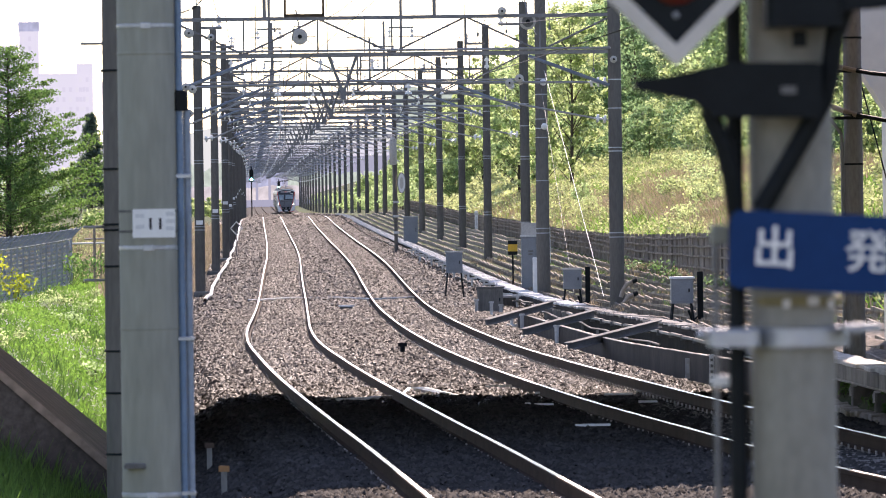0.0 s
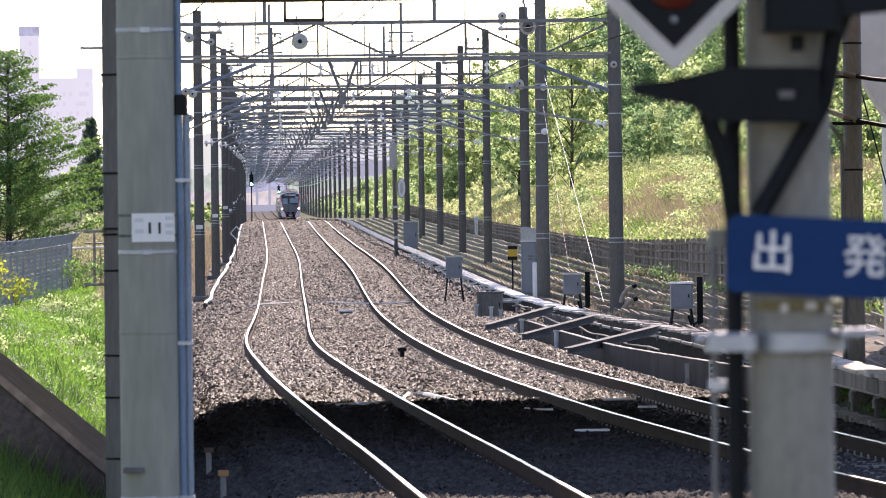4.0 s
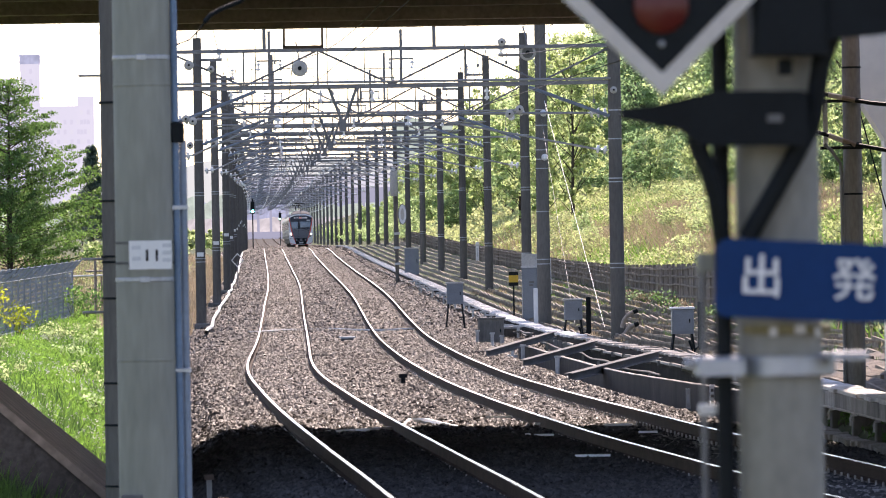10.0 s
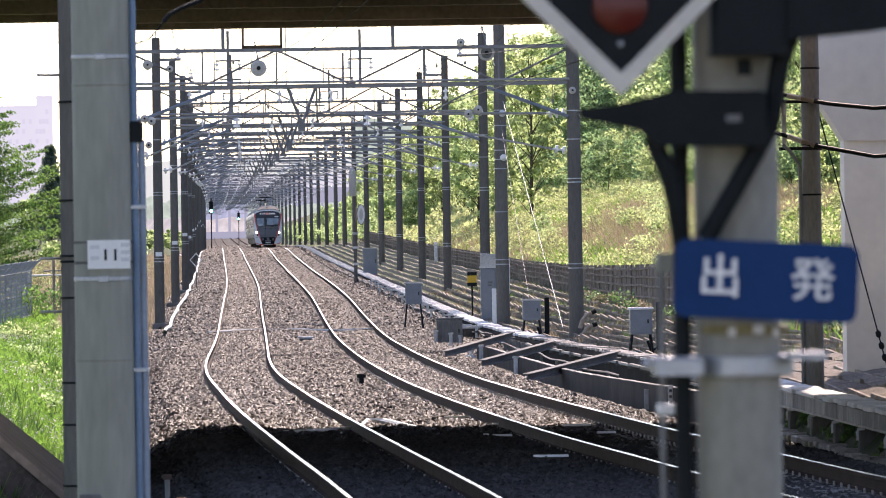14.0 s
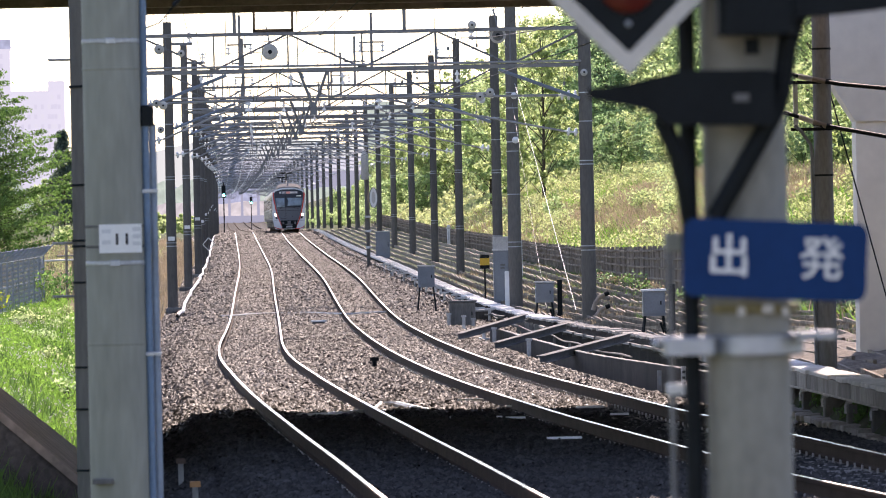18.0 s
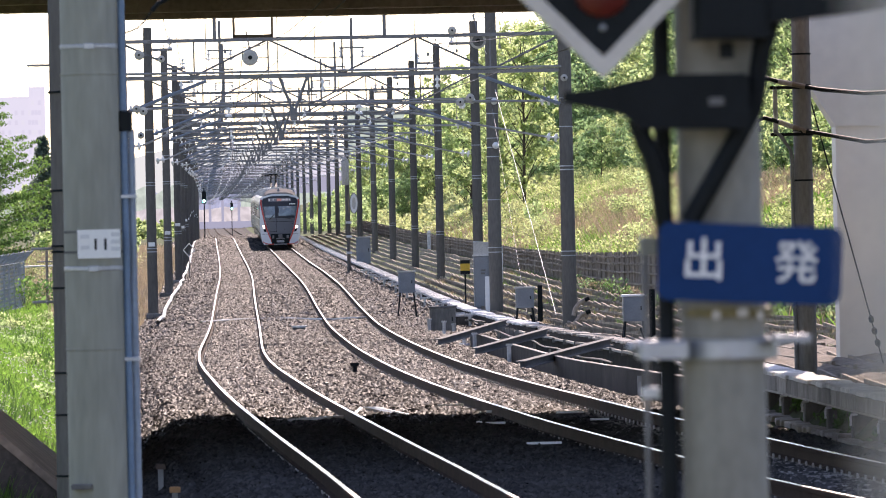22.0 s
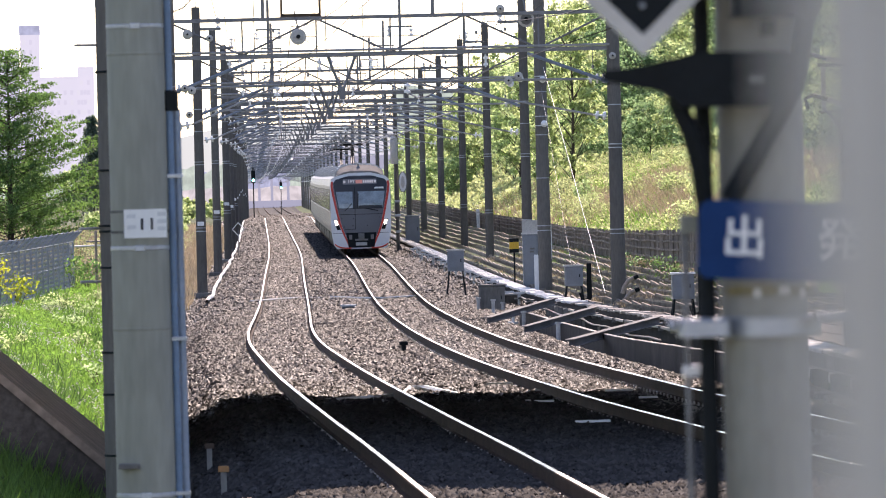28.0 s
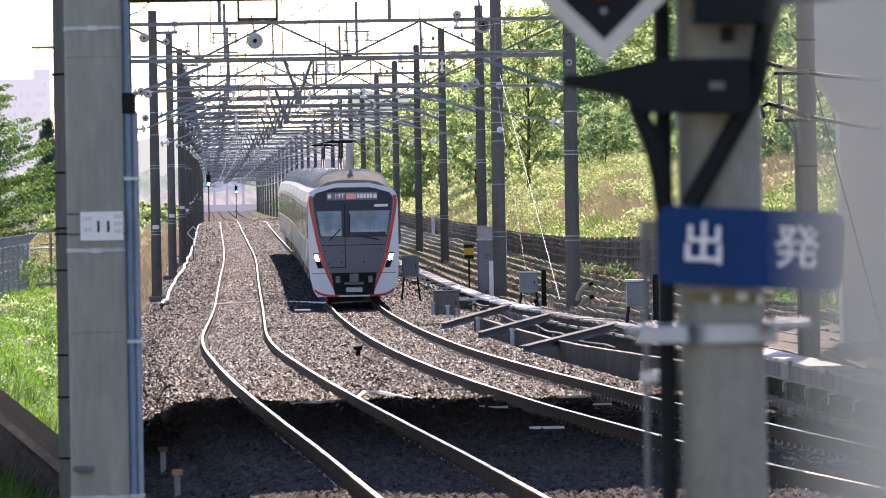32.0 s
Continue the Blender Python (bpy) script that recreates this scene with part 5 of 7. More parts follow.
for name_, mat_, seed_, cut_, lab_ in (("reed_weeds", M_WEED, 35, qx_ % 1 < 0.4, "pale green weeds among the dry reeds"), ("dry_weeds", M_STRAW, 36, qx_ % 1 >= 0.4, "pinkish dry weed heads among the reeds")):
    c_ = np.column_stack((qx_, qy_, land(qx_, qy_) + rq_.uniform(0.2, 0.8, len(qx_))))[cut_]
    tagged(new(name_, leaves(name_, c_, rq_.uniform(0.15, 0.45, len(c_)), 22, 0.045, mat_, seed_, 0.8)), lab_, "weeds", kind="stuff")

scatter_blades("green_reeds", -45, -5.5, 264, 440, 26000, 0.7, M_GRASS2, 33, "green stalks among the dry reeds", lean=0.35, width=0.025)


def weed(x, y, h, spread, mat, seed, label, name="weed", leaf=0.042, per=15):
    """A low leafy plant."""
    r = random.Random(seed)
    z = float(land(np.array(float(x)), np.array(float(y))))
    t = thing(name, label, "plant", pose(x, y, z))
    cs = []
    for i in range(9):
        a, d = r.uniform(0, 6.28), spread * r.uniform(0.1, 1)
        p = (math.cos(a) * d, math.sin(a) * d, h * r.uniform(0.35, 1))
        part("stem", Kit().tube((0, 0, -0.05), p, 0.012, 4, 0.004), M_BARK, t)
        cs.append(p)
    part("foliage", leaves("foliage", cs, [spread * 0.5] * 9, per, leaf, mat, seed, 0.8), mat, t)
    return t


r = random.Random(9)
for i, (x, y) in enumerate(((-7.2, 257), (-7.5, 252), (-8.4, 222), (-8.7, 212), (-6.5, 262))):
    weed(x + 0.3, y, r.uniform(0.9, 1.5), r.uniform(0.6, 0.9), M_CLIMBER if i in (2, 3) else M_LEAF_D, 290 + i, "climbing leafy plant on the chain-link fence", "climber", 0.075, 22)
for i in range(26):
    weed(-3.4 - r.uniform(0, 6), 95 + r.uniform(0, 130), r.uniform(0.3, 0.7), r.uniform(0.3, 0.6), M_LEAF_B if i % 3 else M_LEAF_A, 300 + i, "low leafy weeds in the meadow grass")


for i in range(16):
    f = r.uniform(0.1, 0.98)
    weed(-6.3 + 4.6 * f, 97.25 + r.uniform(0, 0.3), r.uniform(0.15, 0.35), r.uniform(0.12, 0.3), M_GRASS if i % 3 else M_GRASS2, 340 + 50 + i, "small green weeds at the edge of the wing wall coping", leaf=0.03)


def layered_tree(x, y, h, spread, mat, seed, label):
    """A tree with flat sprays of leaves on long level branches."""
    r = random.Random(seed)
    z = float(land(np.array(float(x)), np.array(float(y))))
    t = thing("tree", label, "tree", pose(x, y, z))
    trunk = Kit().tube((0, 0, -0.3), (0.05, 0, h * 0.97), 0.17, 8, 0.02)
    centres, radii = [], []
    for i in range(150):
        f = 0.05 + 0.92 * (i + 0.5) / 150
        a = i * 2.39996 + r.uniform(-0.4, 0.4)
        reach = spread * (1.03 - f) ** 0.8 * r.uniform(0.55, 1.08)
        rise = reach * r.uniform(0.12, 0.4)
        tip = Vector((math.cos(a) * reach, math.sin(a) * reach, h * f + rise))
        root = Vector((0.03, 0, h * f))
        trunk.tube(root, tip, 0.03, 4, 0.006)
        n = max(2, int(reach / 0.42))
        for k in range(1, n + 1):
            c = root.lerp(tip, 0.2 + 0.8 * k / n)
            centres.append((c.x + r.uniform(-0.1, 0.1), c.y + r.uniform(-0.1, 0.1), c.z))
            radii.append((0.62 - 0.3 * k / n) * r.uniform(0.8, 1.3))
    part("trunk", trunk, M_BARK, t)
    part("crown", leaves("crown", centres, radii, 44, 0.066, mat, seed, 0.45), mat, t)
    return t


layered_tree(-11.9, 318, 9.6, 6.6, M_LEAF_D, 21, "tall green tree with layered branches behind the chain-link fence")
tree(-15.6, 330, 7.6, 3.2, M_LEAF_D, 22, "fresh green tree behind the chain-link fence", 90, 80, 0.09)
tree(-15.1, 590, 8.6, 1.7, M_CONIFER, 23, "conifer in the distance, its green paled for haze", 90, 90, 0.14, "conifer", True)
for i, (x, y, h) in enumerate(((-22, 620, 5), (-27, 640, 6), (-33, 600, 5), (-19, 700, 5), (-40, 650, 6), (-12.5, 640, 3.5))):
    tree(x, y, h, h * 0.5, M_LEAF_A, 60 + i, "pale green tree in the distance", 50, 60, 0.2)
# right bank
r = random.Random(5)
kinds = ((M_LEAF_A, "fresh green broadleaf tree on the bank"), (M_LEAF_B, "yellow-green young tree on the bank"), (M_LEAF_C, "deep green tree on the bank"))
for i in range(46):
    y = 230 + i * 11 + r.uniform(-5, 5)
    x = 24.5 + r.uniform(0, 9)
    mat, label = kinds[r.choice((0, 0, 1, 2))]
    tree(x, y, r.uniform(9, 13.5), r.uniform(3.0, 4.4), mat, 100 + i, label, 130, 100, 0.125)
for i in range(24):
    y = 430 + i * 19 + r.uniform(-8, 8)
    tree(15.5 + r.uniform(0, 5), y, (10.5 - 0.15 * i) * r.uniform(0.75, 1.1), r.uniform(2.2, 3.2), kinds[r.choice((0, 1, 1))][0], 160 + i, "young leafy tree above the fence", 100, 62, 0.13)
for i in range(46):
    y = 190 + i * 5.2 + r.uniform(-3, 3)
    tree(14.2 + r.uniform(0, 9), y, r.uniform(0.6, 1.3), r.uniform(0.6, 1.3), (M_WEED, M_LEAF_B, M_LEAF_A)[r.choice((0, 0, 1, 2))], 200 + i, "low leafy shrub on the grassy bank", 22, 34, 0.06, "shrub")
for i in range(64):
    y = 235 + i * 7 + r.uniform(-4, 4)
    tree(22.8 + r.uniform(0, 2.8), y, r.uniform(2.0, 4.4), r.uniform(1.4, 2.4), kinds[r.choice((0, 1, 2))][0], 400 + i, "dense leafy thicket bush on the bank", 50, 64, 0.09, "bush")
for i in range(40):
    y = 400 + i * 9 + r.uniform(-4, 4)
    tree(26 + r.uniform(0, 8), y, r.uniform(3.0, 5.5), r.uniform(2.0, 3.2), kinds[r.choice((0, 1, 2))][0], 560 + i, "dense undergrowth bush among the trees", 50, 54, 0.12, "bush")
for i in range(26):
    y = 600 + i * 30
    tree(9.2 + r.uniform(0, 4), y, r.uniform(1.5, 3), r.uniform(1.5, 2.4), M_LEAF_A, 460 + i, "low green bush beside the line", 40, 30, 0.11, "bush")
    tree(-6.5 - r.uniform(0, 6), 430 + i * 26, r.uniform(1.0, 2.4), r.uniform(1.4, 2.2), M_LEAF_B, 500 + i, "low yellow-green bush beside the poles", 18, 40, 0.18, "bush")
for i in range(12):
    y = 560 + i * 40
    tree(12.5 + r.uniform(0, 4), y, r.uniform(3, 5), r.uniform(1.6, 2.4), M_LEAF_A, 260 + i, "distant green tree beside the line", 90, 34, 0.12)
scatter_blades("bank_grass", 13.4, 30, 100, 500, 70000, 0.36, M_GRASS, 14, "green grass on the bank", width=0.03, lean=0.6)
scatter_blades("bank_reeds", 16.0, 23.0, 255, 352, 15000, 0.62, M_STRAW, 15, "patch of pinkish straw-coloured dry weeds on the bank", lean=0.5, width=0.022)
scatter_blades("fence_straw", 13.4, 17.5, 330, 470, 5000, 0.55, M_STRAW, 45, "band of dry straw-coloured grass above the board fence", lean=0.5, width=0.028)
scatter_blades("bank_straw", 13.4, 24, 120, 480, 14000, 0.5, M_STRAW, 25, "scattered dry stalks on the bank", lean=0.45, width=0.016)
rw_ = np.random.default_rng(26)
wx_, wy_ = rw_.uniform(13.6, 25, 3200), rw_.uniform(150, 520, 3200)
keep_ = (np.sin(wx_ * 0.9 + wy_ * 0.07) + np.sin(wy_ * 0.21 - wx_ * 0.5) > -0.6) & ~((wx_ > 16.5) & (wx_ < 22.5) & (wy_ > 262) & (wy_ < 345) & (rw_.random(3200) < 0.6))
wx_, wy_ = wx_[keep_], wy_[keep_]
tagged(new("bank_weeds", leaves("bank_weeds", np.column_stack((wx_, wy_, land(wx_, wy_) + 0.2)), rw_.uniform(0.25, 0.6, len(wx_)), 26, 0.07, M_WEED, 27, 0.7)), "pale green leafy weeds covering the bank", "weeds", kind="stuff")
vx_, vy_ = rw_.uniform(12.5, 27, 5200), rw_.uniform(470, 1000, 5200)
tagged(new("bank_weeds", leaves("bank_weeds", np.column_stack((vx_, vy_, land(vx_, vy_) + 0.25)), rw_.uniform(0.4, 0.9, len(vx_)), 22, 0.14, M_WEED, 37, 0.6)), "pale green leafy weeds covering the bank", "weeds", kind="stuff")
scatter_blades("yellow_flowers", 13.4, 16, 400, 620, 1600, 0.5, M_RAPE, 16, "yellow flowering weeds along the fence", lean=0.25, width=0.05)

for i in range(34):
    y = 120 + i * 4.2 + r.uniform(-2, 2)
    weed(float(trough_x(y)) + 5.05 + r.uniform(-0.3, 0.3), y, r.uniform(0.2, 0.6), r.uniform(0.35, 0.7), (M_LEAF_C, M_LEAF_D, M_STRAW)[i % 3], 340 + i, ("thin leafy weeds at the foot of the board fence", "thin leafy weeds at the foot of the board fence", "dry straw-coloured weeds at the foot of the board fence")[i % 3])

for i in range(9):
    y = 90 + i * 2.6 + r.uniform(-0.8, 0.8)
    weed(float(trough_x(y)) - 0.05, y, r.uniform(0.2, 0.4), r.uniform(0.15, 0.3), M_LEAF_D, 380 + i, "small green weeds growing under the concrete shelf")

# terraced slope between trough and fence: boards held by stakes
slope = thing("terraced_slope", "slope held by rows of weathered boards and stakes", "slope", kind="structure")
rows_n = 8
stakes, far_boards = Kit(), Kit()
for k in range(rows_n):
    b = 0.75 + k * 0.58
    y = 98.0
    while y < 600:
        step = 4.0 if y < 340 else 10.0
        y1 = y + step
        x0, x1 = float(trough_x(y)) + b, float(trough_x(y1)) + b
        z0 = float(land(np.array(x0), np.array(y)))
        z1 = float(land(np.array(x1), np.array(y1)))
        wob = 0.045 * math.sin(y * 1.7 + k * 2.3)
        q = [(x0 - 0.03, y, z0 - 0.15), (x0 + 0.03, y, z0 - 0.15), (x0 + 0.03, y, z0 + 0.13 + wob), (x0 - 0.03, y, z0 + 0.13 + wob),
             (x1 - 0.03, y1 - 0.03, z1 - 0.15), (x1 + 0.03, y1 - 0.03, z1 - 0.15), (x1 + 0.03, y1 - 0.03, z1 + 0.13 - wob), (x1 - 0.03, y1 - 0.03, z1 + 0.13 - wob)]
        faces = [(0, 1, 2, 3), (7, 6, 5, 4), (0, 4, 5, 1), (1, 5, 6, 2), (2, 6, 7, 3), (3, 7, 4, 0)]
        if 110 < y < 240:
            part("board", Kit().add(q, faces), M_SLOPE, slope)
        else:
            far_boards.add(q, faces)
        if y < 300:
            s = 0.0
            while s < step:
                f = s / step
                xs, ys, zs = x0 + (x1 - x0) * f - 0.055, y + s, z0 + (z1 - z0) * f
                stakes.box(xs - 0.022, xs + 0.022, ys - 0.03, ys + 0.03, zs - 0.2, zs + 0.08)
                if y < 138:
                    stakes.tube((xs + 0.08, ys, zs + 0.1), (xs + 0.5, ys + 0.75, zs + 0.17), 0.02, 4, caps=False)
                s += 0.34
        y = y1
part("boards", far_boards, M_SLOPE, slope).update_tag()
tagged(slope.children[-1], kind="stuff")
part("stakes", stakes, M_WOOD, slope)
tagged(slope.children[-1], kind="stuff")

scatter_blades("slope_tufts", 8.0, 15.5, 105, 300, 26000, 0.16, M_STRAW, 41, "dry tufts growing between the terrace boards", lean=0.6, width=0.014, keep=lambda x, y: (x > trough_x(y) + 0.6) & (x < trough_x(y) + 5.3) & (np.sin(y * 0.5 + x * 2.0) + np.sin(y * 0.13) > 0.2))
scatter_blades("slope_grass", 8.0, 15.5, 105, 300, 12000, 0.2, M_GRASS2, 42, "green grass tufts between the terrace boards", lean=0.6, width=0.014, keep=lambda x, y: (x > trough_x(y) + 2.4) & (x < trough_x(y) + 5.3) & (np.sin(y * 0.31 + x) > 0.35))

# board fence on top of the slope
def fence_height(y):
    return float(np.interp(y, (150, 221, 248, 273, 305), (1.65, 1.48, 1.2, 0.97, 0.8)))


fence = thing("board_fence", "dark weathered board fence along the top of the slope", "fence")
rest = Kit()
y = 104.0
rr = random.Random(31)
while y < 620:
    x = float(trough_x(y)) + 5.45
    z = float(land(np.array(x), np.array(y)))
    part("post", Kit().box(x - 0.06, x + 0.06, y - 0.06, y + 0.06, z - 0.2, z + fence_height(y) + 0.06, cut=0.015), M_WOOD, fence)
    for i in range(8):
        yy = y + 0.12 + i * 0.31
        xx = float(trough_x(yy)) + 5.45
        zz = float(land(np.array(xx), np.array(yy)))
        h = fence_height(yy) + rr.uniform(-0.1, 0.05)
        if 150 < y < 245:
            part("slat", Kit().box(xx - 0.012, xx + 0.012, yy, yy + 0.26, zz - 0.1, zz + h), M_WOOD, fence)
        else:
            rest.box(xx - 0.012, xx + 0.012, yy, yy + 0.26, zz - 0.1, zz + h)
    y += 2.5
part("slats", rest, M_WOOD, fence)
tagged(fence.children[-1], kind="stuff")
fx = lambda y: trough_x(y) + 5.39
for hz in (0.3, 0.55, 0.75, 0.94):
    st = [(float(fx(y)), y, float(land(np.array(float(fx(y)) + 0.06), np.array(float(y)))) + hz * fence_height(y) + rr.uniform(-0.035, 0.035), heading(fx, y)) for y in range(104, 621, 4)]
    part("fence_rail", Kit().sweep([(-0.02, -0.03), (0.02, -0.03), (0.02, 0.03), (-0.02, 0.03)], st), M_SLOPE, fence, "pale horizontal rail")

# chain-link fence on the left
cl = thing("chain_link_fence", "grey chain-link fence with an outward-leaning top", "fence")
mesh_k = Kit()
p0, p1 = Vector((-9.0, 198, 0)), Vector((-7.4, 258, 0))
n = 19
for i in range(n + 1):
    p = p0.lerp(p1, i / n)
    z = float(land(np.array(p.x), np.array(p.y)))
    part("post", Kit().tube((p.x, p.y, z - 0.2), (p.x, p.y, z + 1.75), 0.035, 8).tube((p.x, p.y, z + 1.75), (p.x + 0.38, p.y, z + 2.15), 0.03, 8), M_MESH, cl)
for hz, off in ((0.1, 0), (0.9, 0), (1.72, 0), (1.95, 0.2), (2.12, 0.37)):
    pts = []
    for i in range(n + 1):
        p = p0.lerp(p1, i / n)
        pts.append((p.x + off, p.y, float(land(np.array(p.x), np.array(p.y))) + hz))
    part("rail_wire", Kit().path(pts, 0.018 if hz in (0.1, 1.72) else 0.008, 5), M_GALV if hz > 1.7 else M_MESH, cl)
d = p1 - p0
for i in range(int(d.length / 0.28)):
    a = p0 + d * (i * 0.28 / d.length)
    z = float(land(np.array(a.x), np.array(a.y)))
    for sgn in (-1, 1):
        b = a + d.normalized() * (1.6 * sgn)
        if 0 <= (b - p0).dot(d) <= d.length_squared:
            mesh_k.tube((a.x, a.y, z + 0.1), (b.x, b.y, z + 1.72), 0.006, 3, caps=False)
    mesh_k.tube((a.x, a.y, z + 1.72), (a.x + 0.36, a.y, z + 2.1), 0.005, 3, caps=False)
part("mesh_wire", mesh_k, M_MESH, cl)
tagged(cl.children[-1], kind="stuff")
gate = thing("fence_gate_post", "thin rusty steel gate post with pale cross bars", "post", pose(-6.66, 262, 0.0))
part("post", Kit().tube((0, 0, -0.4), (0, 0, 2.25), 0.05, 8), M_BRIDGE, gate)
part("post", Kit().tube((0.22, 0.3, -0.4), (0.22, 0.3, 1.75), 0.03, 8), M_BRIDGE, gate)
part("cross_bar", Kit().tube((-1.1, 0, 1.68), (1.3, 0, 1.71), 0.035, 8), M_WHITEWIRE, gate)
part("cross_bar", Kit().tube((-0.36, 0, 1.85), (0.36, 0, 1.86), 0.03, 8), M_BEAM, gate)

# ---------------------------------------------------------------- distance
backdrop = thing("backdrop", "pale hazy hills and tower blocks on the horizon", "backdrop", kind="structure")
r = random.Random(77)
tops, k = [], Kit()
for i in range(81):
    x = -900 + i * 25
    tops.append((x, 52 + 7 * math.sin(i * 0.35) + 5 * math.sin(i * 0.9 + 1) + r.uniform(-2, 2)))
vs = [(x, 3800, -10) for x, z in tops] + [(x, 3800 + 3 * (z - 20), z) for x, z in tops] + [(x, 4100, -10) for x, z in tops]
m_ = len(tops)
k.add(vs, [(i, i + 1, m_ + i + 1, m_ + i) for i in range(m_ - 1)] + [(m_ + i, m_ + i + 1, 2 * m_ + i + 1, 2 * m_ + i) for i in range(m_ - 1)])
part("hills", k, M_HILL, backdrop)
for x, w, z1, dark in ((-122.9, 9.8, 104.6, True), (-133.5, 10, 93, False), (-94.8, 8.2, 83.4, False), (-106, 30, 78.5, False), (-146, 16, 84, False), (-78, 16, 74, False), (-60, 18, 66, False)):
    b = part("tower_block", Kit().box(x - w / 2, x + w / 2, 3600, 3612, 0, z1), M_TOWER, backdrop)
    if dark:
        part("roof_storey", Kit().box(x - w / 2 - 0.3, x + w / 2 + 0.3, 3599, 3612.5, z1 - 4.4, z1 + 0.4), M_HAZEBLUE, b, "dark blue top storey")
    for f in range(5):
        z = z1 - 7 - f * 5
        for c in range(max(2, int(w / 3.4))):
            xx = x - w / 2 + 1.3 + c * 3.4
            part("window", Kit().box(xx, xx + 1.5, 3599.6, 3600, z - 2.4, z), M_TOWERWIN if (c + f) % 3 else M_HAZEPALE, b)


def far_wood(name, label, mat, y, x0, x1, base, top, swing, seed):
    """A band of wood or meadow on the horizon, haze put into its glow, its crest uneven."""
    q = random.Random(seed)
    n = 60
    crest = [top + swing * (0.5 * math.sin(i * 0.7 + seed) + 0.3 * math.sin(i * 1.9) + 0.35 * q.uniform(-1, 1)) for i in range(n + 1)]
    vs = [(x0 + (x1 - x0) * i / n, y, base) for i in range(n + 1)] + [(x0 + (x1 - x0) * i / n, y + 12 + 6 * q.random(), crest[i]) for i in range(n + 1)] + [(x0 + (x1 - x0) * i / n, y + 40, base) for i in range(n + 1)]
    fs = [(i, i + 1, n + 2 + i, n + 1 + i) for i in range(n)] + [(n + 1 + i, n + 2 + i, 2 * n + 3 + i, 2 * n + 2 + i) for i in range(n)]
    return part(name, Kit().add(vs, fs), mat, backdrop, label)


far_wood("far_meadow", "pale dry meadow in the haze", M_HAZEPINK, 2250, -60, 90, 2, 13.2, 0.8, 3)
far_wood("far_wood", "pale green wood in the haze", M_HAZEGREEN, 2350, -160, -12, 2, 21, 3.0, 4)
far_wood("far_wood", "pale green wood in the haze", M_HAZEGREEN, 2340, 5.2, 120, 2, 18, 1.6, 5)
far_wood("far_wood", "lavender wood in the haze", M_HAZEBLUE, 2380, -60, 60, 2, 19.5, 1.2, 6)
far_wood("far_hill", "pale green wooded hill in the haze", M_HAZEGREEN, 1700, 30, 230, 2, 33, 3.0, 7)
# the overpass glows: haze, sun and shade are all in its colours
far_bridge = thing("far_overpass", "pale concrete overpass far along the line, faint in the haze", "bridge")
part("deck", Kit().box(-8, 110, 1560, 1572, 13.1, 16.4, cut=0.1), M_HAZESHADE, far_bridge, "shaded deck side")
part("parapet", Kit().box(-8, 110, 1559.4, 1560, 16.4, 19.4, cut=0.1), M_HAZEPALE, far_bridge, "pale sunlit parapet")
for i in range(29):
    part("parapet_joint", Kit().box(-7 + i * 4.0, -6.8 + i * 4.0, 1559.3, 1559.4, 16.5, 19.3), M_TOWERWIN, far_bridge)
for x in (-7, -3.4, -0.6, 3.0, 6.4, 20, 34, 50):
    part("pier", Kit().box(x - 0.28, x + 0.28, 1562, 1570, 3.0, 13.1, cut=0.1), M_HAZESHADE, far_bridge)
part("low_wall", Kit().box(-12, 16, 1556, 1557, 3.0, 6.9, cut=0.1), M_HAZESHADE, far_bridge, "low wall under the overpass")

# ---------------------------------------------------------------- small trackside things
def block_signal(x, y, h):
    z = float(level(y))
    s = thing("block_signal", "dark block signal with a lit green light", "signal", pose(x, y, z))
    part("mast", Kit().tube((0, 0, -0.5), (0, 0, h), 0.06, 8), M_BLACK, s)
    part("housing", Kit().box(-0.2, 0.2, -0.15, 0.1, h - 1.5, h - 0.3, cut=0.05), M_BLACK, s)
    part("lamp", Kit().lathe([(0.15, 0), (0.13, 0.04), (0.05, 0.07)], pose(0, -0.15, h - 1.25, 90), 14), M_GREENLAMP, s, "lit green lamp")


block_signal(-2.05, 690, 4.9)
block_signal(1.0, 1100, 5.4)

mast = thing("equipment_mast", "slim mast with a white oval board and a pale transformer", "mast", pose(6.05, 349, 1.1))
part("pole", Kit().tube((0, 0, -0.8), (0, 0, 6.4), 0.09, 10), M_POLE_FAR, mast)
part("transformer", Kit().lathe([(0.15, 4.0), (0.18, 4.05), (0.18, 5.2), (0.14, 5.3), (0.06, 5.4)], pose(-0.1, -0.25, 0), 16), M_CONC_PALE, mast, "pale drum transformer", True)
ov = [(0.2 * math.cos(a), 3.1 + 0.5 * math.sin(a)) for a in [2 * math.pi * i / 24 for i in range(24)]]
part("oval_board", Kit().plate([(x + 0.3, z) for x, z in ov][::-1], -0.2, -0.17), M_WHITE, mast, "white oval board")
ov2 = [(x * 0.45 + 0.3, 3.1 + (z - 3.1) * 0.6) for x, z in ov]
part("dial", Kit().plate(ov2[::-1], -0.206, -0.2), M_CONC_PALE, mast)
part("rim", Kit().path([(x + 0.3, -0.205, z) for x, z in ov + ov[:1]], 0.02, 5), M_BEAM, mast, "grey rim of the oval board")
for hz in (0.6, 1.4, 2.1, 5.6):
    part("clamp", Kit().box(-0.12, 0.16, -0.14, 0.12, hz, hz + 0.12), M_GALV, mast)

marker = thing("diamond_marker", "open white diamond-shaped marker frame beside the track", "marker", pose(-1.85, 352, 1.02))
part("stand", Kit().tube((0, 0, -0.5), (0, 0, 1.0), 0.025, 6), M_BEAM, marker)
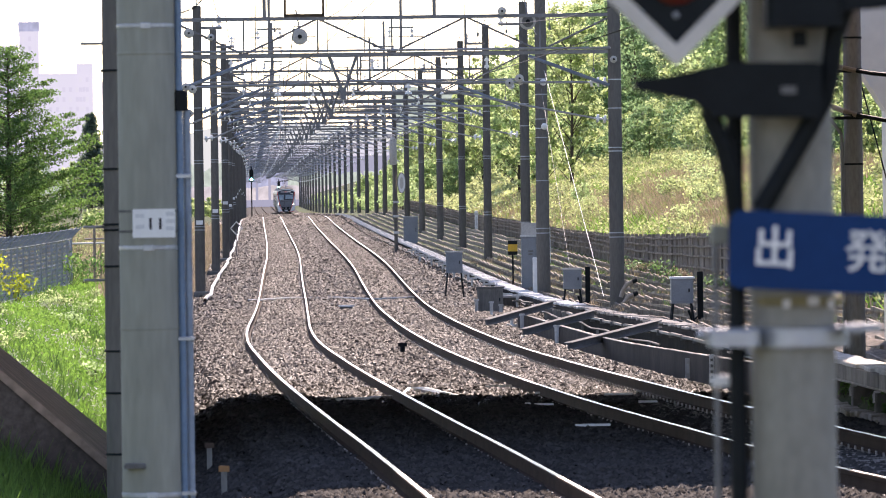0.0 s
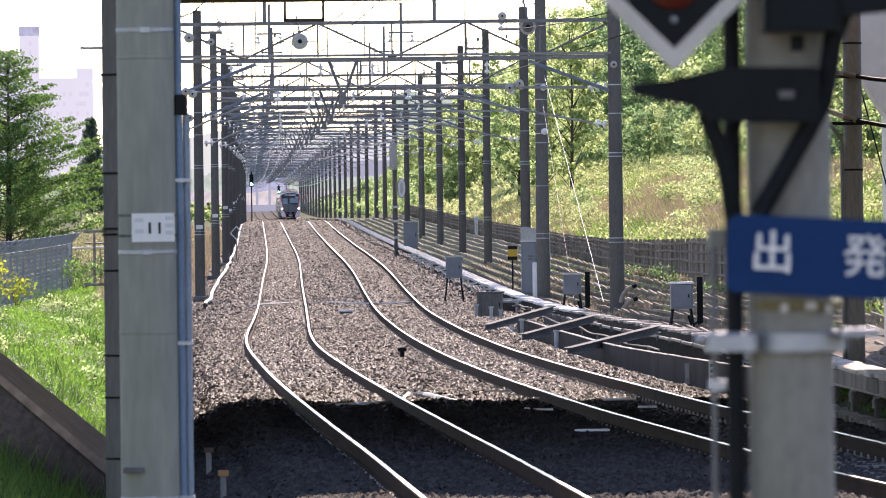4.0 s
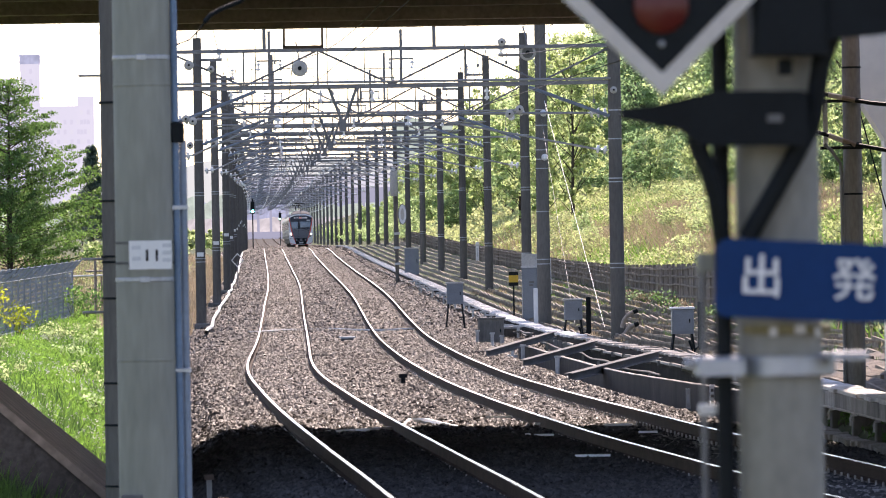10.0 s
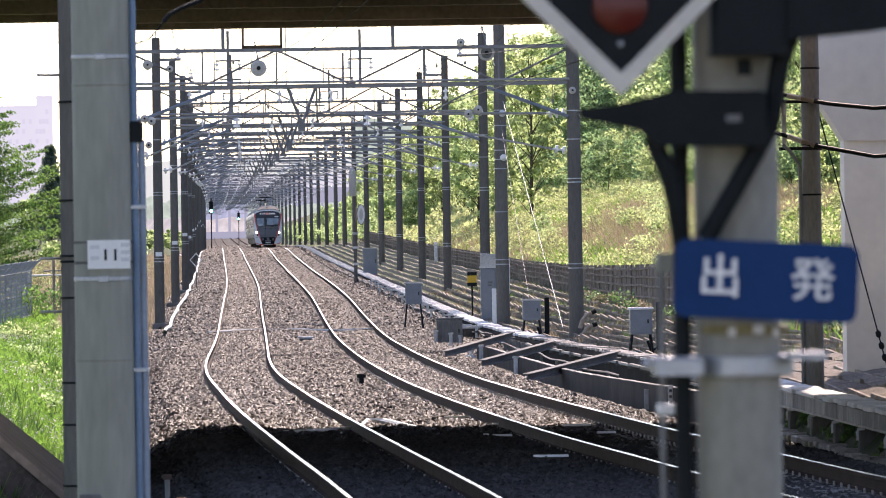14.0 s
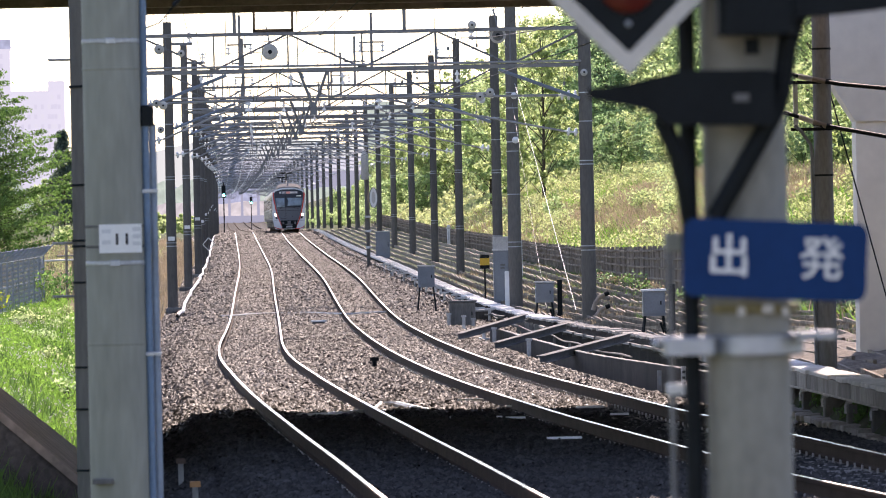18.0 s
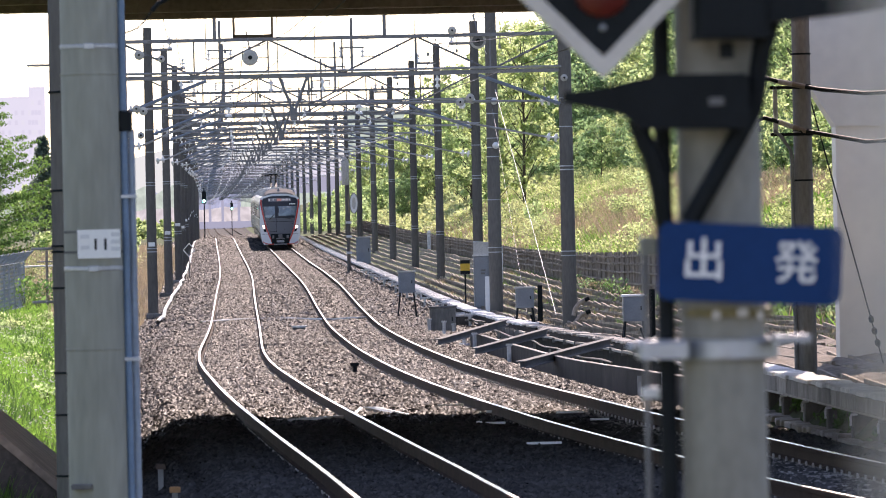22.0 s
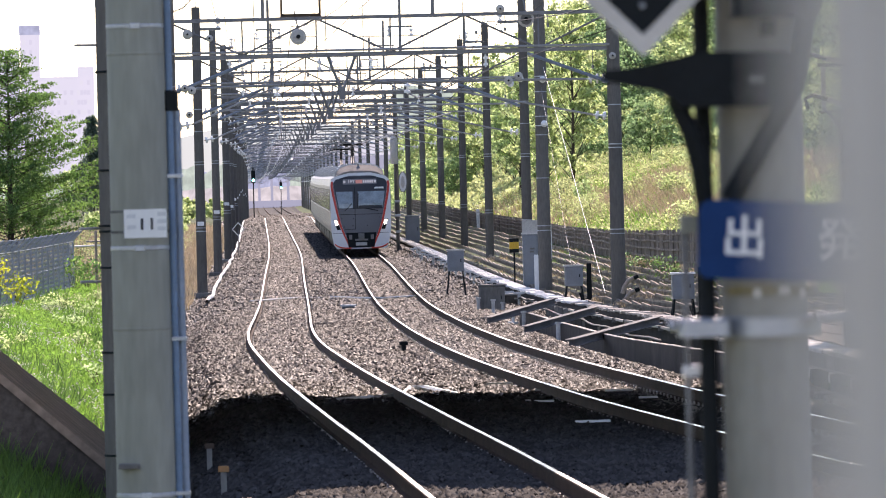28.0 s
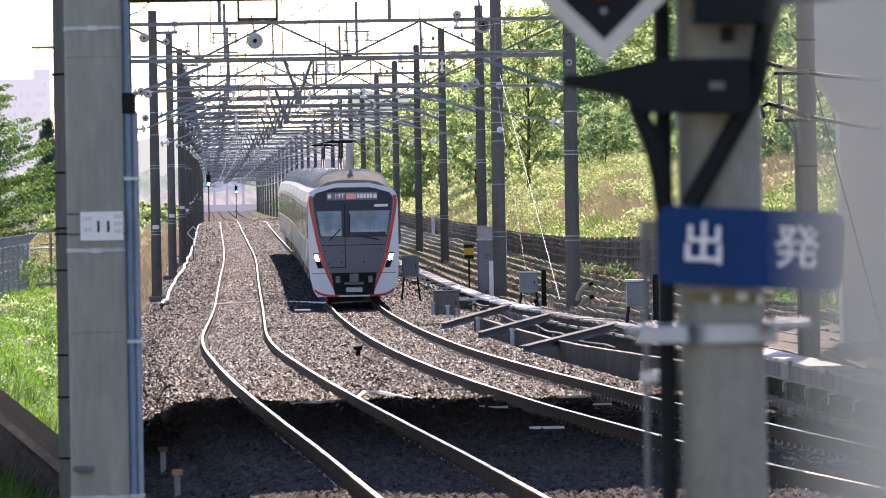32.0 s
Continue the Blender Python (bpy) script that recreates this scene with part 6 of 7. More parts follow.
for a, b in (((0, 0.72), (0.29, 1.05)), ((0.29, 1.05), (0, 1.38)), ((0, 1.38), (-0.29, 1.05)), ((-0.29, 1.05), (0, 0.72))):
    part("border", Kit().tube((a[0], -0.045, a[1]), (b[0], -0.045, b[1]), 0.026, 4), M_WHITE, marker)

sign_y = thing("warning_box", "small yellow and black warning box on a leg", "sign", pose(8.1, 240, 0.08))
part("leg", Kit().tube((0, 0, -0.2), (0, 0, 1.25), 0.03, 6), M_BLACK, sign_y)
for i, mt in enumerate((M_BLACK, M_YELLOW, M_YELLOW, M_BLACK)):
    part("stripe", Kit().box(-0.16, 0.16, -0.1, 0.1, 1.08 + i * 0.12, 1.2 + i * 0.12), mt, sign_y)
white_post = thing("white_post", "short white marker post beside the relay cabinet", "post", pose(8.33, 226, 0.0))
part("post", Kit().box(-0.07, 0.07, -0.05, 0.05, 0, 1.15, cut=0.02), M_WHITE, white_post)
post2 = thing("white_board", "narrow white board on the anchor pole's far side", "board", pose(9.15, 236, -0.3))
part("board", Kit().box(-0.08, 0.08, -0.02, 0.02, 1.2, 2.4), M_WHITE, post2)
part("stake", Kit().tube((0, 0, -0.2), (0, 0, 1.2), 0.025, 6), M_BEAM, post2)
km = thing("trackside_plate", "white marker plate on the retaining wall", "marker", pose(7.42, 120.5, 0.0))
part("plate", Kit().box(-0.045, 0.045, -0.03, 0.0, -0.42, 0.06), M_WHITE, km)
for i in range(4):
    part("small_writing", Kit().box(-0.025, 0.025, -0.034, -0.03, -0.36 + i * 0.1, -0.31 + i * 0.1), M_STRUT, km)
stub = thing("track_stub_post", "short dark post standing between the tracks", "post", pose(2.53, 142, -0.3))
part("post", Kit().tube((0, 0, 0), (0, 0, 0.22), 0.05, 8), M_BLACK, stub)
part("cap", Kit().box(-0.09, 0.09, -0.05, 0.05, 0.18, 0.26, cut=0.015), M_BLACK, stub)
tb = thing("track_box", "small pale box on the ballast between the tracks", "box", pose(2.15, 214, -0.38))
part("body", Kit().box(-0.2, 0.2, -0.25, 0.25, 0, 0.18, cut=0.03), M_STRUT, tb)
part("cover", Kit().box(-0.24, 0.24, -0.28, 0.28, 0.18, 0.23, cut=0.01), M_LID_PALE, tb)
for x, y, lab, mat, cap in ((-0.79, 79, "short rusty-capped stake by the ballast", M_RAIL, "rusty cap"), (-0.575, 71.5, "short stake with an orange cap by the ballast", M_ORANGE, "orange cap"), (-0.31, 63, "short stake with an orange cap by the ballast", M_ORANGE, "orange cap")):
    s = thing("survey_stake", lab, "stake", pose(x, y, -0.42), "stakes by the ballast")
    part("stake", Kit().box(-0.03, 0.03, -0.03, 0.03, -0.2, 0.34), M_CONC_DARK, s)
    part("cap", Kit().box(-0.055, 0.055, -0.05, 0.05, 0.34, 0.4, cut=0.01), mat, s, cap)
    part("base_slab", Kit().box(-0.2, 0.14, -0.1, 0.1, -0.02, 0.05, cut=0.01), M_WALL, s, "dark footing slab")
for i, (x, y, h) in enumerate(((5.85, 205.3, 0.78), (6.13, 208.5, 0.78), (6.19, 202.3, 0.74), (6.56, 205.3, 0.62), (6.18, 184.9, 0.6), (6.24, 178.9, 0.7), (6.33, 159.3, 0.7), (6.91, 160.1, 0.55))):
    s = thing("drain_post", "short pale pipe post beside the retaining wall", "post", pose(x, y, -0.75), "short posts by the struts")
    part("pipe", Kit().tube((0, 0, 0), (0, 0, h), 0.05, 8), M_CONC_PALE, s)
    part("cap", Kit().tube((0, 0, h), (0, 0, h + 0.05), 0.075, 8), M_CONC_PALE, s)
    if i in (0, 1, 2, 4):
        part("foot", Kit().tube((0, 0, 0.33), (0, 0, 0.4), 0.14, 12), M_WHITE, s, "round white foot")

cc = thing("cross_cable", "pale cable duct crossing the ballast under the rails", "cable", pose(0, 0, 0))
for ya, zz, xs in ((235, -0.08, (-0.9, -0.5, 0.3, 0.9, 1.5, 2.1, 2.6, 3.4, 4.6)),):
    part("duct", Kit().path([(x, ya + 3.0 * math.sin(x * 1.3), float(level(ya)) + zz - 0.06 + 0.012 * math.sin(x * 7)) for x in xs], 0.035, 6), M_LID_PALE, cc)
# band of sunlit dust where the bridge's shadow ends, shaped as a white tube
cd = thing("cross_cable", "white tube across the track standing in for sunlit dust at the shadow's edge", "cable", pose(0, 0, 0))
part("duct", Kit().path([(-0.3, 105.2, -0.2), (-0.1, 104.4, -0.13), (0.1, 102.9, -0.14), (0.26, 101.2, -0.16), (0.42, 100.6, -0.19), (0.7, 100.3, -0.13), (1.08, 100.3, -0.12), (1.4, 101.0, -0.12), (1.66, 102.2, -0.14), (1.8, 104, -0.19), (1.98, 106.2, -0.12), (2.2, 105.6, -0.11), (2.42, 103.6, -0.13), (2.7, 103.2, -0.19)], 0.045, 6), M_WHITE, cd)
# sunlit stripes on the shaded ballast, made as white boards
for x, y, w in ((3.59, 95.6, 0.27), (3.8, 85.6, 0.43), (3.34, 107.0, 0.4), (3.39, 96.1, 0.08), (4.04, 96.9, 0.17), (5.04, 96.3, 0.26), (3.85, 102.2, 0.28), (4.85, 100.7, 0.4)):
    s = thing("cable_cover", "narrow white board on the ballast standing in for a sunlit stripe", "cover", pose(x, y, float(level(y)) - 0.145, 0, 0, 1.5), "white covers on the ballast")
    part("board", Kit().box(-w / 2, w / 2, -0.03, 0.03, 0.0, 0.03, cut=0.008), M_WHITE, s)

# right-hand pole by the bridge with sleeved feeder cables
rp = thing("line_pole", "grey concrete pole beside the bridge pier", "pole", pose(9.15, 111.5, -0.2))
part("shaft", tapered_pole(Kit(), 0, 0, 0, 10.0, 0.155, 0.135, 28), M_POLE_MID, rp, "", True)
for z in (1.9, 3.4, 4.2, 4.9, 5.4):
    part("band", Kit().lathe([(0.156, z), (0.156, z + 0.03)], None, 20), M_BLACK, rp)
part("cable_pipe", Kit().tube((-0.18, -0.05, 0), (-0.18, -0.05, 3.75), 0.03, 8), M_BOX, rp, "grey cable pipe", True)
part("cable_pipe", Kit().path([(-0.18, -0.05, 3.7), (-0.2, -0.08, 3.9), (-0.36, -0.2, 4.12), (-0.46, -0.28, 4.2)], 0.028, 8), M_BOX, rp, "grey cable pipe", True)
for z in (4.12, 4.86):
    part("bracket", Kit().box(-0.52, 0.16, -0.2, -0.13, z, z + 0.05), M_BLACK, rp)
part("bracket_stay", Kit().box(-0.47, -0.4, -0.2, -0.14, 4.15, 4.9), M_GALV, rp, "galvanised upright stay")
for drop, rise in ((4.82, 0.0), (4.18, -0.06)):
    fc = thing("feeder_cable", "black feeder cable with pale sleeves", "cable", pose(8.55, 111.15, drop), "cables by the bridge pole")
    part("cable", Kit().path([(-0.1, 0.1, -0.18), (-0.14, 0.05, -0.02), (-0.02, 0, 0.03), (0.2, -0.05, -0.04), (0.55, -0.1, -0.12 + rise), (0.85, -0.12, -0.18 + rise), (1.55, -0.2, -0.26 + rise * 2), (3.4, -0.5, -0.2 + rise * 2)], 0.033, 8), M_BLACK, fc)
    part("sleeve", Kit().tube((0.2, -0.05, -0.04), (0.42, -0.08, -0.088 + rise * 0.6), 0.042, 8), M_CONC_PALE, fc, "pale sleeve")
    part("sleeve", Kit().tube((0.42, -0.08, -0.088 + rise * 0.6), (0.62, -0.105, -0.134 + rise), 0.04, 8), M_BRIDGE, fc, "brown sleeve")

guy = thing("guy_wire", "black guy wire with small black insulators beside the bridge pier", "wire", pose(0, 0, 0))
part("wire", Kit().tube((9.6, 115.4, 4.6), (10.75, 114.6, -0.2), 0.012, 6), M_BLACK, guy)
for f in (0.76, 0.8, 0.84):
    p = Vector((9.6, 115.4, 4.6)).lerp(Vector((10.75, 114.6, -0.2)), f)
    part("insulator", Kit().lathe([(0.02, -0.06), (0.045, -0.03), (0.045, 0.03), (0.02, 0.06)], pose(p.x, p.y, p.z, 0, -13), 10), M_BLACK, guy)

# hanging frame and tension wheels
hf = thing("hanging_frame", "rectangular steel guard frame hung from the bridge edge", "frame", pose(0, 110.6, 0))
for x in (0.19, 0.79):
    part("hanger", Kit().box(x - 0.02, x + 0.02, -0.02, 0.02, 5.65, 7.0), M_BEAM, hf)
part("cross_bar", Kit().box(0.17, 0.81, -0.02, 0.02, 5.63, 5.68), M_BEAM, hf)
for x, y, z, face in ((0.78, 197, 7.55, M_CONC_PALE), (7.15, 197.5, 7.9, M_STRUT)):
    w = thing("tension_wheel", "round white wire tension drum hung in the gantry", "tensioner", pose(x, y - 0.4, z))
    part("drum", Kit().lathe([(0.2, -0.12), (0.225, -0.1), (0.225, 0.1), (0.2, 0.12)], pose(0, 0, 0, 90), 24), M_CONC_PALE, w, "", True)
    part("groove", Kit().lathe([(0.15, -0.135), (0.16, -0.13), (0.16, 0.13), (0.15, 0.135)], pose(0, 0, 0, 90), 20), face, w, "weathered inner drum")
    part("hub", Kit().lathe([(0.06, -0.2), (0.06, 0.2)], pose(0, 0, 0, 90), 10), M_BLACK, w)
    part("hanger", Kit().tube((0, 0, 0.2), (-0.1, 0.3, 0.75), 0.02, 5), M_BEAM, w)
    part("rope", Kit().tube((0.05, -0.1, 0.0), (0.6, 10, -0.1), 0.012, 4), M_WHITEWIRE, w)

# cable along the left side, pale
lw = lambda y: left_x(y) - 2.55
cable = thing("pale_cable_duct", "crooked pale cable duct beside the ballast", "duct")
rr = random.Random(8)
pts = []
y = 236.0
while y < 620:
    pts.append((float(lw(y)) + rr.uniform(-0.05, 0.05), y, float(level(y)) - 0.18 + rr.uniform(-0.04, 0.04)))
    y += 4 + (y - 236) * 0.02
part("duct", Kit().path(pts, 0.06, 6), M_WHITE, cable)
for g in GANTRIES[1:6]:
    f = thing("pole_footing", "square concrete footing of a line pole", "footing", pose(g[1], g[0], float(level(g[0])) - 0.75), "pole footings")
    part("block", Kit().box(-0.42, 0.42, -0.42, 0.42, 0, 0.55, cut=0.03), M_CONC_DARK, f)

# trough lids, sleepers and rail fastenings
pale_lid_mesh = Kit().box(-0.23, 0.23, -0.245, 0.245, 0.0, 0.06, cut=0.012).mesh("lid", M_LID_PALE)
lid_mesh = Kit().box(-0.22, 0.22, -0.245, 0.245, 0.0, 0.045, cut=0.01).mesh("lid", M_LID)
rr = random.Random(12)
y = 131.6
while y < 245:
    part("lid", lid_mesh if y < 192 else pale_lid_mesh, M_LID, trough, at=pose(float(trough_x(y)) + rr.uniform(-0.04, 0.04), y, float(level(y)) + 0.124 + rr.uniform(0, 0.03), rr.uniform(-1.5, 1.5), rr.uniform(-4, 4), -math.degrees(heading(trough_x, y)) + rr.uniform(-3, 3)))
    y += 0.5
far_lids = Kit()
while y < 640:
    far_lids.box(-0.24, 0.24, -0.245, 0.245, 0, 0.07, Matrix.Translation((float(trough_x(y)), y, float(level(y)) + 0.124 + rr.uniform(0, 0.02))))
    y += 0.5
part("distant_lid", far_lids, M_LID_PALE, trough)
tagged(trough.children[-1], kind="stuff")
y = 192.0
while y < 420:
    part("bracket", Kit().box(float(trough_x(y)) - 0.42, float(trough_x(y)) - 0.21, y - 0.06, y + 0.06, float(level(y)) - 0.3, float(level(y)) + 0.02), M_CONC_DARK, trough)
    y += 2.4
sleeper_mesh = Kit().box(-1.2, 1.2, -0.13, 0.13, -0.2, 0.0, cut=0.02).mesh("sleeper", M_SLEEPER)
for line, cant, trk in ((left_x, left_cant, track_a), (right_x, right_cant, track_b)):
    clips = Kit()
    y, count = 50.0, 0
    while y < 330:
        h = heading(line, y)
        m = Matrix.Translation((float(line(y)), y, float(level(y)) - 0.18)) @ pose(0, 0, 0, 0, math.degrees(math.atan(cant(y) / 1.5)), -math.degrees(h))
        if count < 300:
            part("sleeper", sleeper_mesh, M_SLEEPER, trk, at=m)
            count += 1
        for s in (-0.75, 0.75):
            for o in (-0.105, 0.105):
                clips.box(s + o - 0.009, s + o + 0.009, -0.03, 0.03, 0.0, 0.048, m, 0.004)
        y += 0.58
    part("fastening", clips, M_CLIP, trk)
    tagged(trk.children[-1], kind="stuff")

# ---------------------------------------------------------------- the train
def nose(x, z):
    """How far back the cab front lies at (x, z)."""
    return 0.16 * (x / 1.4) ** 2 + 0.10 * max(0.0, (z - 1.2)) / 2.5 + 0.12 * max(0.0, (z - 2.2)) / 1.4


def patch(zs, left, right, proud, depth=0.04, nx=8):
    """A curved panel of the cab front between two edges given by height."""
    k = Kit()
    vs = []
    for back in (0, 1):
        for z in zs:
            a, b = left(z), right(z)
            for i in range(nx + 1):
                x = a + (b - a) * i / nx
                vs.append((x, nose(x, z) - proud + depth * back, z))
    n, m = nx + 1, len(zs)
    fs = []
    for j in range(m - 1):
        for i in range(nx):
            q = (j * n + i, j * n + i + 1, (j + 1) * n + i + 1, (j + 1) * n + i)
            fs += [q, tuple(v + n * m for v in q[::-1])]
        for i in (0, nx):
            fs.append((j * n + i, (j + 1) * n + i, (j + 1) * n + i + n * m, j * n + i + n * m))
    for j in (0, m - 1):
        fs += [(j * n + i, j * n + i + 1, j * n + i + 1 + n * m, j * n + i + n * m) for i in range(nx)]
    return k.add(vs, fs)


def ramp(pairs):
    zs, xs = [p[0] for p in pairs], [p[1] for p in pairs]
    return lambda z: float(np.interp(z, zs, xs))


def steps(a, b, n):
    return [a + (b - a) * i / n for i in range(n + 1)]


shell = ramp(((0.24, 1.12), (0.38, 1.24), (0.9, 1.36), (1.5, 1.39), (3.1, 1.39), (3.35, 1.34), (3.5, 1.2), (3.6, 0.95), (3.68, 0.5)))
mask = ramp(((0.25, 0.46), (0.6, 0.6), (0.9, 0.74), (1.4, 0.92), (2.0, 1.06), (2.8, 1.215), (3.2, 1.265), (3.35, 1.21), (3.48, 0.95), (3.55, 0.5)))
BODY = [(-1.30, 0.95), (-1.40, 1.25), (-1.40, 3.1), (-1.32, 3.42), (-1.05, 3.58), (-0.55, 3.66), (0, 3.68), (0.55, 3.66), (1.05, 3.58), (1.32, 3.42), (1.40, 3.1), (1.40, 1.25), (1.30, 0.95)]


def car(lead, pantograph):
    c = thing("train_car", "commuter train car with a dark red-edged cab front, headlights on" if lead else "commuter train car coupled behind the leading car", "train car", None, "cars of the approaching train")
    y0 = 0.42 if lead else 0.2
    part("body", Kit().sweep(BODY[::-1], [(0, y0, 0, 0), (0, 17.8, 0, 0)]), M_TRAINSIDE, c, "brushed metal body")
    part("underframe", Kit().box(-1.15, 1.15, 1.2, 16.8, 0.4, 0.95, cut=0.05), M_BLACK, c, "dark underframe equipment")
    for yb in (3.2, 14.8):
        bogie = part("bogie", Kit().box(-1.05, 1.05, yb - 1.5, yb + 1.5, 0.3, 0.75, cut=0.06), M_BLACK, c)
        for dy in (-1.05, 1.05):
            for sx in (-1, 1):
                part("wheel", Kit().lathe([(0.43, -0.06), (0.46, -0.05), (0.43, 0.06)], pose(sx * 0.75, yb + dy, 0.45, 0, 90), 18), M_RAIL, bogie)
    for sx in (-1, 1):
        x0, x1 = (sx * 1.402, sx * 1.412)
        lo, hi = min(x0, x1), max(x0, x1)
        part("waist_stripe", Kit().box(lo, hi, y0 + 0.2, 17.7, 1.92, 1.99), M_TRAINWHITE, c, "white waist stripe")
        part("window_band", Kit().box(lo - 0.002, hi + 0.001, y0 + 0.4, 17.6, 2.0, 2.95), M_SIDEBAND, c, "dark window band")
        for yd in (3.0, 8.6, 14.2):
            d = part("door", Kit().box(lo - 0.004, hi + 0.004, yd, yd + 1.3, 1.1, 2.9), M_TRAINSIDE, c, "brushed metal sliding door")
            part("door_window", Kit().box(lo - 0.008, hi + 0.008, yd + 0.2, yd + 1.1, 1.95, 2.75), M_SIDEGLASS, d)
        for yw, ww in ((0.9, 1.4), (4.7, 1.7), (6.6, 1.7), (10.3, 1.7), (12.2, 1.7), (15.8, 1.4)):
            part("window", Kit().box(lo - 0.003, hi + 0.003, yw, yw + ww, 2.02, 2.8), M_SIDEGLASS, c)
    roof = Kit().sweep([(x * 0.86, 3.52 + 0.32 * (1 - (x / 1.3) ** 2)) for x in (1.3, 0.9, 0.45, 0, -0.45, -0.9, -1.3)], [(0, y0 + 0.5, 0, 0), (0, 17.4, 0, 0)])
    part("roof", roof, M_TRAINROOF, c, "grey roof")
    for ya, ln in ((1.3, 3.4), (5.0, 6.9), (12.2, 4.8)):
        dome = [(1.12, 3.5), (1.06, 3.74), (0.86, 3.92), (0.5, 4.02), (0, 4.05), (-0.5, 4.02), (-0.86, 3.92), (-1.06, 3.74), (-1.12, 3.5)]
        ac = part("roof_unit", Kit().sweep(dome, [(0, ya + 0.25, 0, 0), (0, ya + ln, 0, 0)]), M_TRAINROOF, c, "grey rounded roof unit", True)
        reach, sink = (0.85, 0.5) if ya < 2 else (0.1, 0.72)
        low = [(px * 0.9, 3.5 + (pz - 3.5) * sink) for px, pz in dome]
        k = Kit().add([(px, ya - reach, pz) for px, pz in low] + [(px, ya + 0.25, pz) for px, pz in dome], [tuple(range(9))[::-1]] + [(i, i + 1, 10 + i, 9 + i) for i in range(8)])
        part("sloped_end", k, M_TRAINROOF, ac, "", True)
        for i in range(int(ln / 1.05)):
            part("rib", Kit().sweep([(px * 1.03, 3.5 + (pz - 3.5) * 1.13) for px, pz in dome], [(0, ya + 0.8 + i * 1.05, 0, 0), (0, ya + 0.9 + i * 1.05, 0, 0)]), M_GALV, ac)
    if pantograph:
        for yp in (5.0, 12.3):
            p = part("pantograph", Kit().tube((0, yp, 3.95), (0, yp + 1.3, 4.5), 0.04, 6).tube((0, yp + 1.3, 4.5), (0, yp + 0.2, 5.02), 0.03, 6), M_BLACK, c, "raised pantograph")
            part("contact_strip", Kit().path([(-0.48, yp + 0.2, 5.05), (0.48, yp + 0.2, 5.05)], 0.035, 5), M_BLACK, p)
            for sx in (-1, 1):
                part("horn", Kit().path([(sx * 0.47, yp + 0.2, 5.05), (sx * 0.62, yp + 0.2, 5.02), (sx * 0.75, yp + 0.2, 4.92)], 0.013, 5), M_BLACK, p)
            for sx in (-0.5, 0.5):
                part("roof_insulator", Kit().lathe([(0.08, 3.8), (0.11, 3.9), (0.06, 3.98), (0.09, 4.05)], pose(sx, yp, 0), 10), M_BLACK, p)
    if not lead:
        part("end_wall", Kit().plate([(x * 0.98, z) for x, z in BODY], 0.12, 0.2), M_TRAINSIDE, c)
        return c
    neg = lambda f: (lambda z: -f(z))
    part("front_shell", patch(steps(0.26, 3.68, 20), neg(shell), shell, 0.0, 0.45, 12), M_TRAINWHITE, c, "white front shell")
    front = part("front_mask", patch(steps(0.3, 3.55, 20), neg(mask), mask, 0.014, 0.05, 10), M_TRAINGREY, c, "dark grey front mask")
    part("upper_mask", patch(steps(2.05, 3.52, 10), lambda z: -mask(z) + 0.04, lambda z: mask(z) - 0.04, 0.02, 0.03, 10), M_TRAINBLACK, c, "black window surround")
    for s in (-1, 1):
        inner, outer = (lambda z: mask(z) + 0.005), (lambda z: mask(z) + 0.09 + 0.02 * min(1.0, z / 3.0))
        a, b = (neg(outer), neg(inner)) if s < 0 else (inner, outer)
        part("red_edge", patch(steps(0.3, 3.3, 16), a, b, 0.018, 0.04, 2), M_TRAINRED, c, "red edge stripe")
        k = Kit()
        pts = [(0.47, 0.285), (0.75, 0.29), (0.98, 0.33), (1.14, 0.4), (1.22, 0.47)]
        for (xa, za), (xb, zb) in zip(pts, pts[1:]):
            k.tube((s * xa, nose(xa, za) - 0.005, za), (s * xb, nose(xb, zb) - 0.005, zb), 0.035, 6)
        part("red_sill", k, M_TRAINRED, c, "red skirt line")
        # headlight cluster, slanted along the red edge
        h0 = lambda z: mask(z) + 0.10 + 0.02
        h1 = lambda z: mask(z) + 0.10 + 0.19
        a, b = (neg(h1), neg(h0)) if s < 0 else (h0, h1)
        lamp = part("headlight", patch(steps(1.12, 1.58, 5), a, b, 0.02, 0.05, 2), M_BLACK, c, "dark headlight housing")
        g0 = lambda z: mask(z) + 0.10 + 0.05
        g1 = lambda z: mask(z) + 0.10 + 0.17
        a, b = (neg(g1), neg(g0)) if s < 0 else (g0, g1)
        part("lens", patch(steps(1.34, 1.54, 3), a, b, 0.032, 0.02, 2), M_LAMP, lamp, "lit headlight lens")
    part("window", patch(steps(2.08, 2.84, 4), ramp(((2.08, -1.0), (2.84, -1.13))), lambda z: -0.36, 0.03, 0.02, 4), M_CABGLASS, front, "cab door window")
    part("window", patch(steps(2.1, 2.84, 4), lambda z: -0.12, ramp(((2.1, 1.02), (2.84, 1.14))), 0.03, 0.02, 6), M_CABGLASS, front, "wide cab window")
    part("interior_sill", patch(steps(2.1, 2.2, 2), lambda z: -0.1, lambda z: 1.0, 0.036, 0.01, 4), M_TRAINBLACK, front)
    part("display", patch(steps(3.16, 3.4, 2), lambda z: -0.8, lambda z: 0.76, 0.03, 0.02, 6), M_SCREEN, front, "grey destination display")
    part("display_field", patch(steps(3.2, 3.36, 1), lambda z: -0.2, lambda z: 0.1, 0.034, 0.01, 2), M_LEDRED, front, "red display field")
    for x in (0.17, 0.27, 0.37, 0.47, 0.56):
        part("display_writing", patch(steps(3.22, 3.35, 1), lambda z, x=x: x - 0.036, lambda z, x=x: x + 0.036, 0.034, 0.01, 1), M_LED, front)
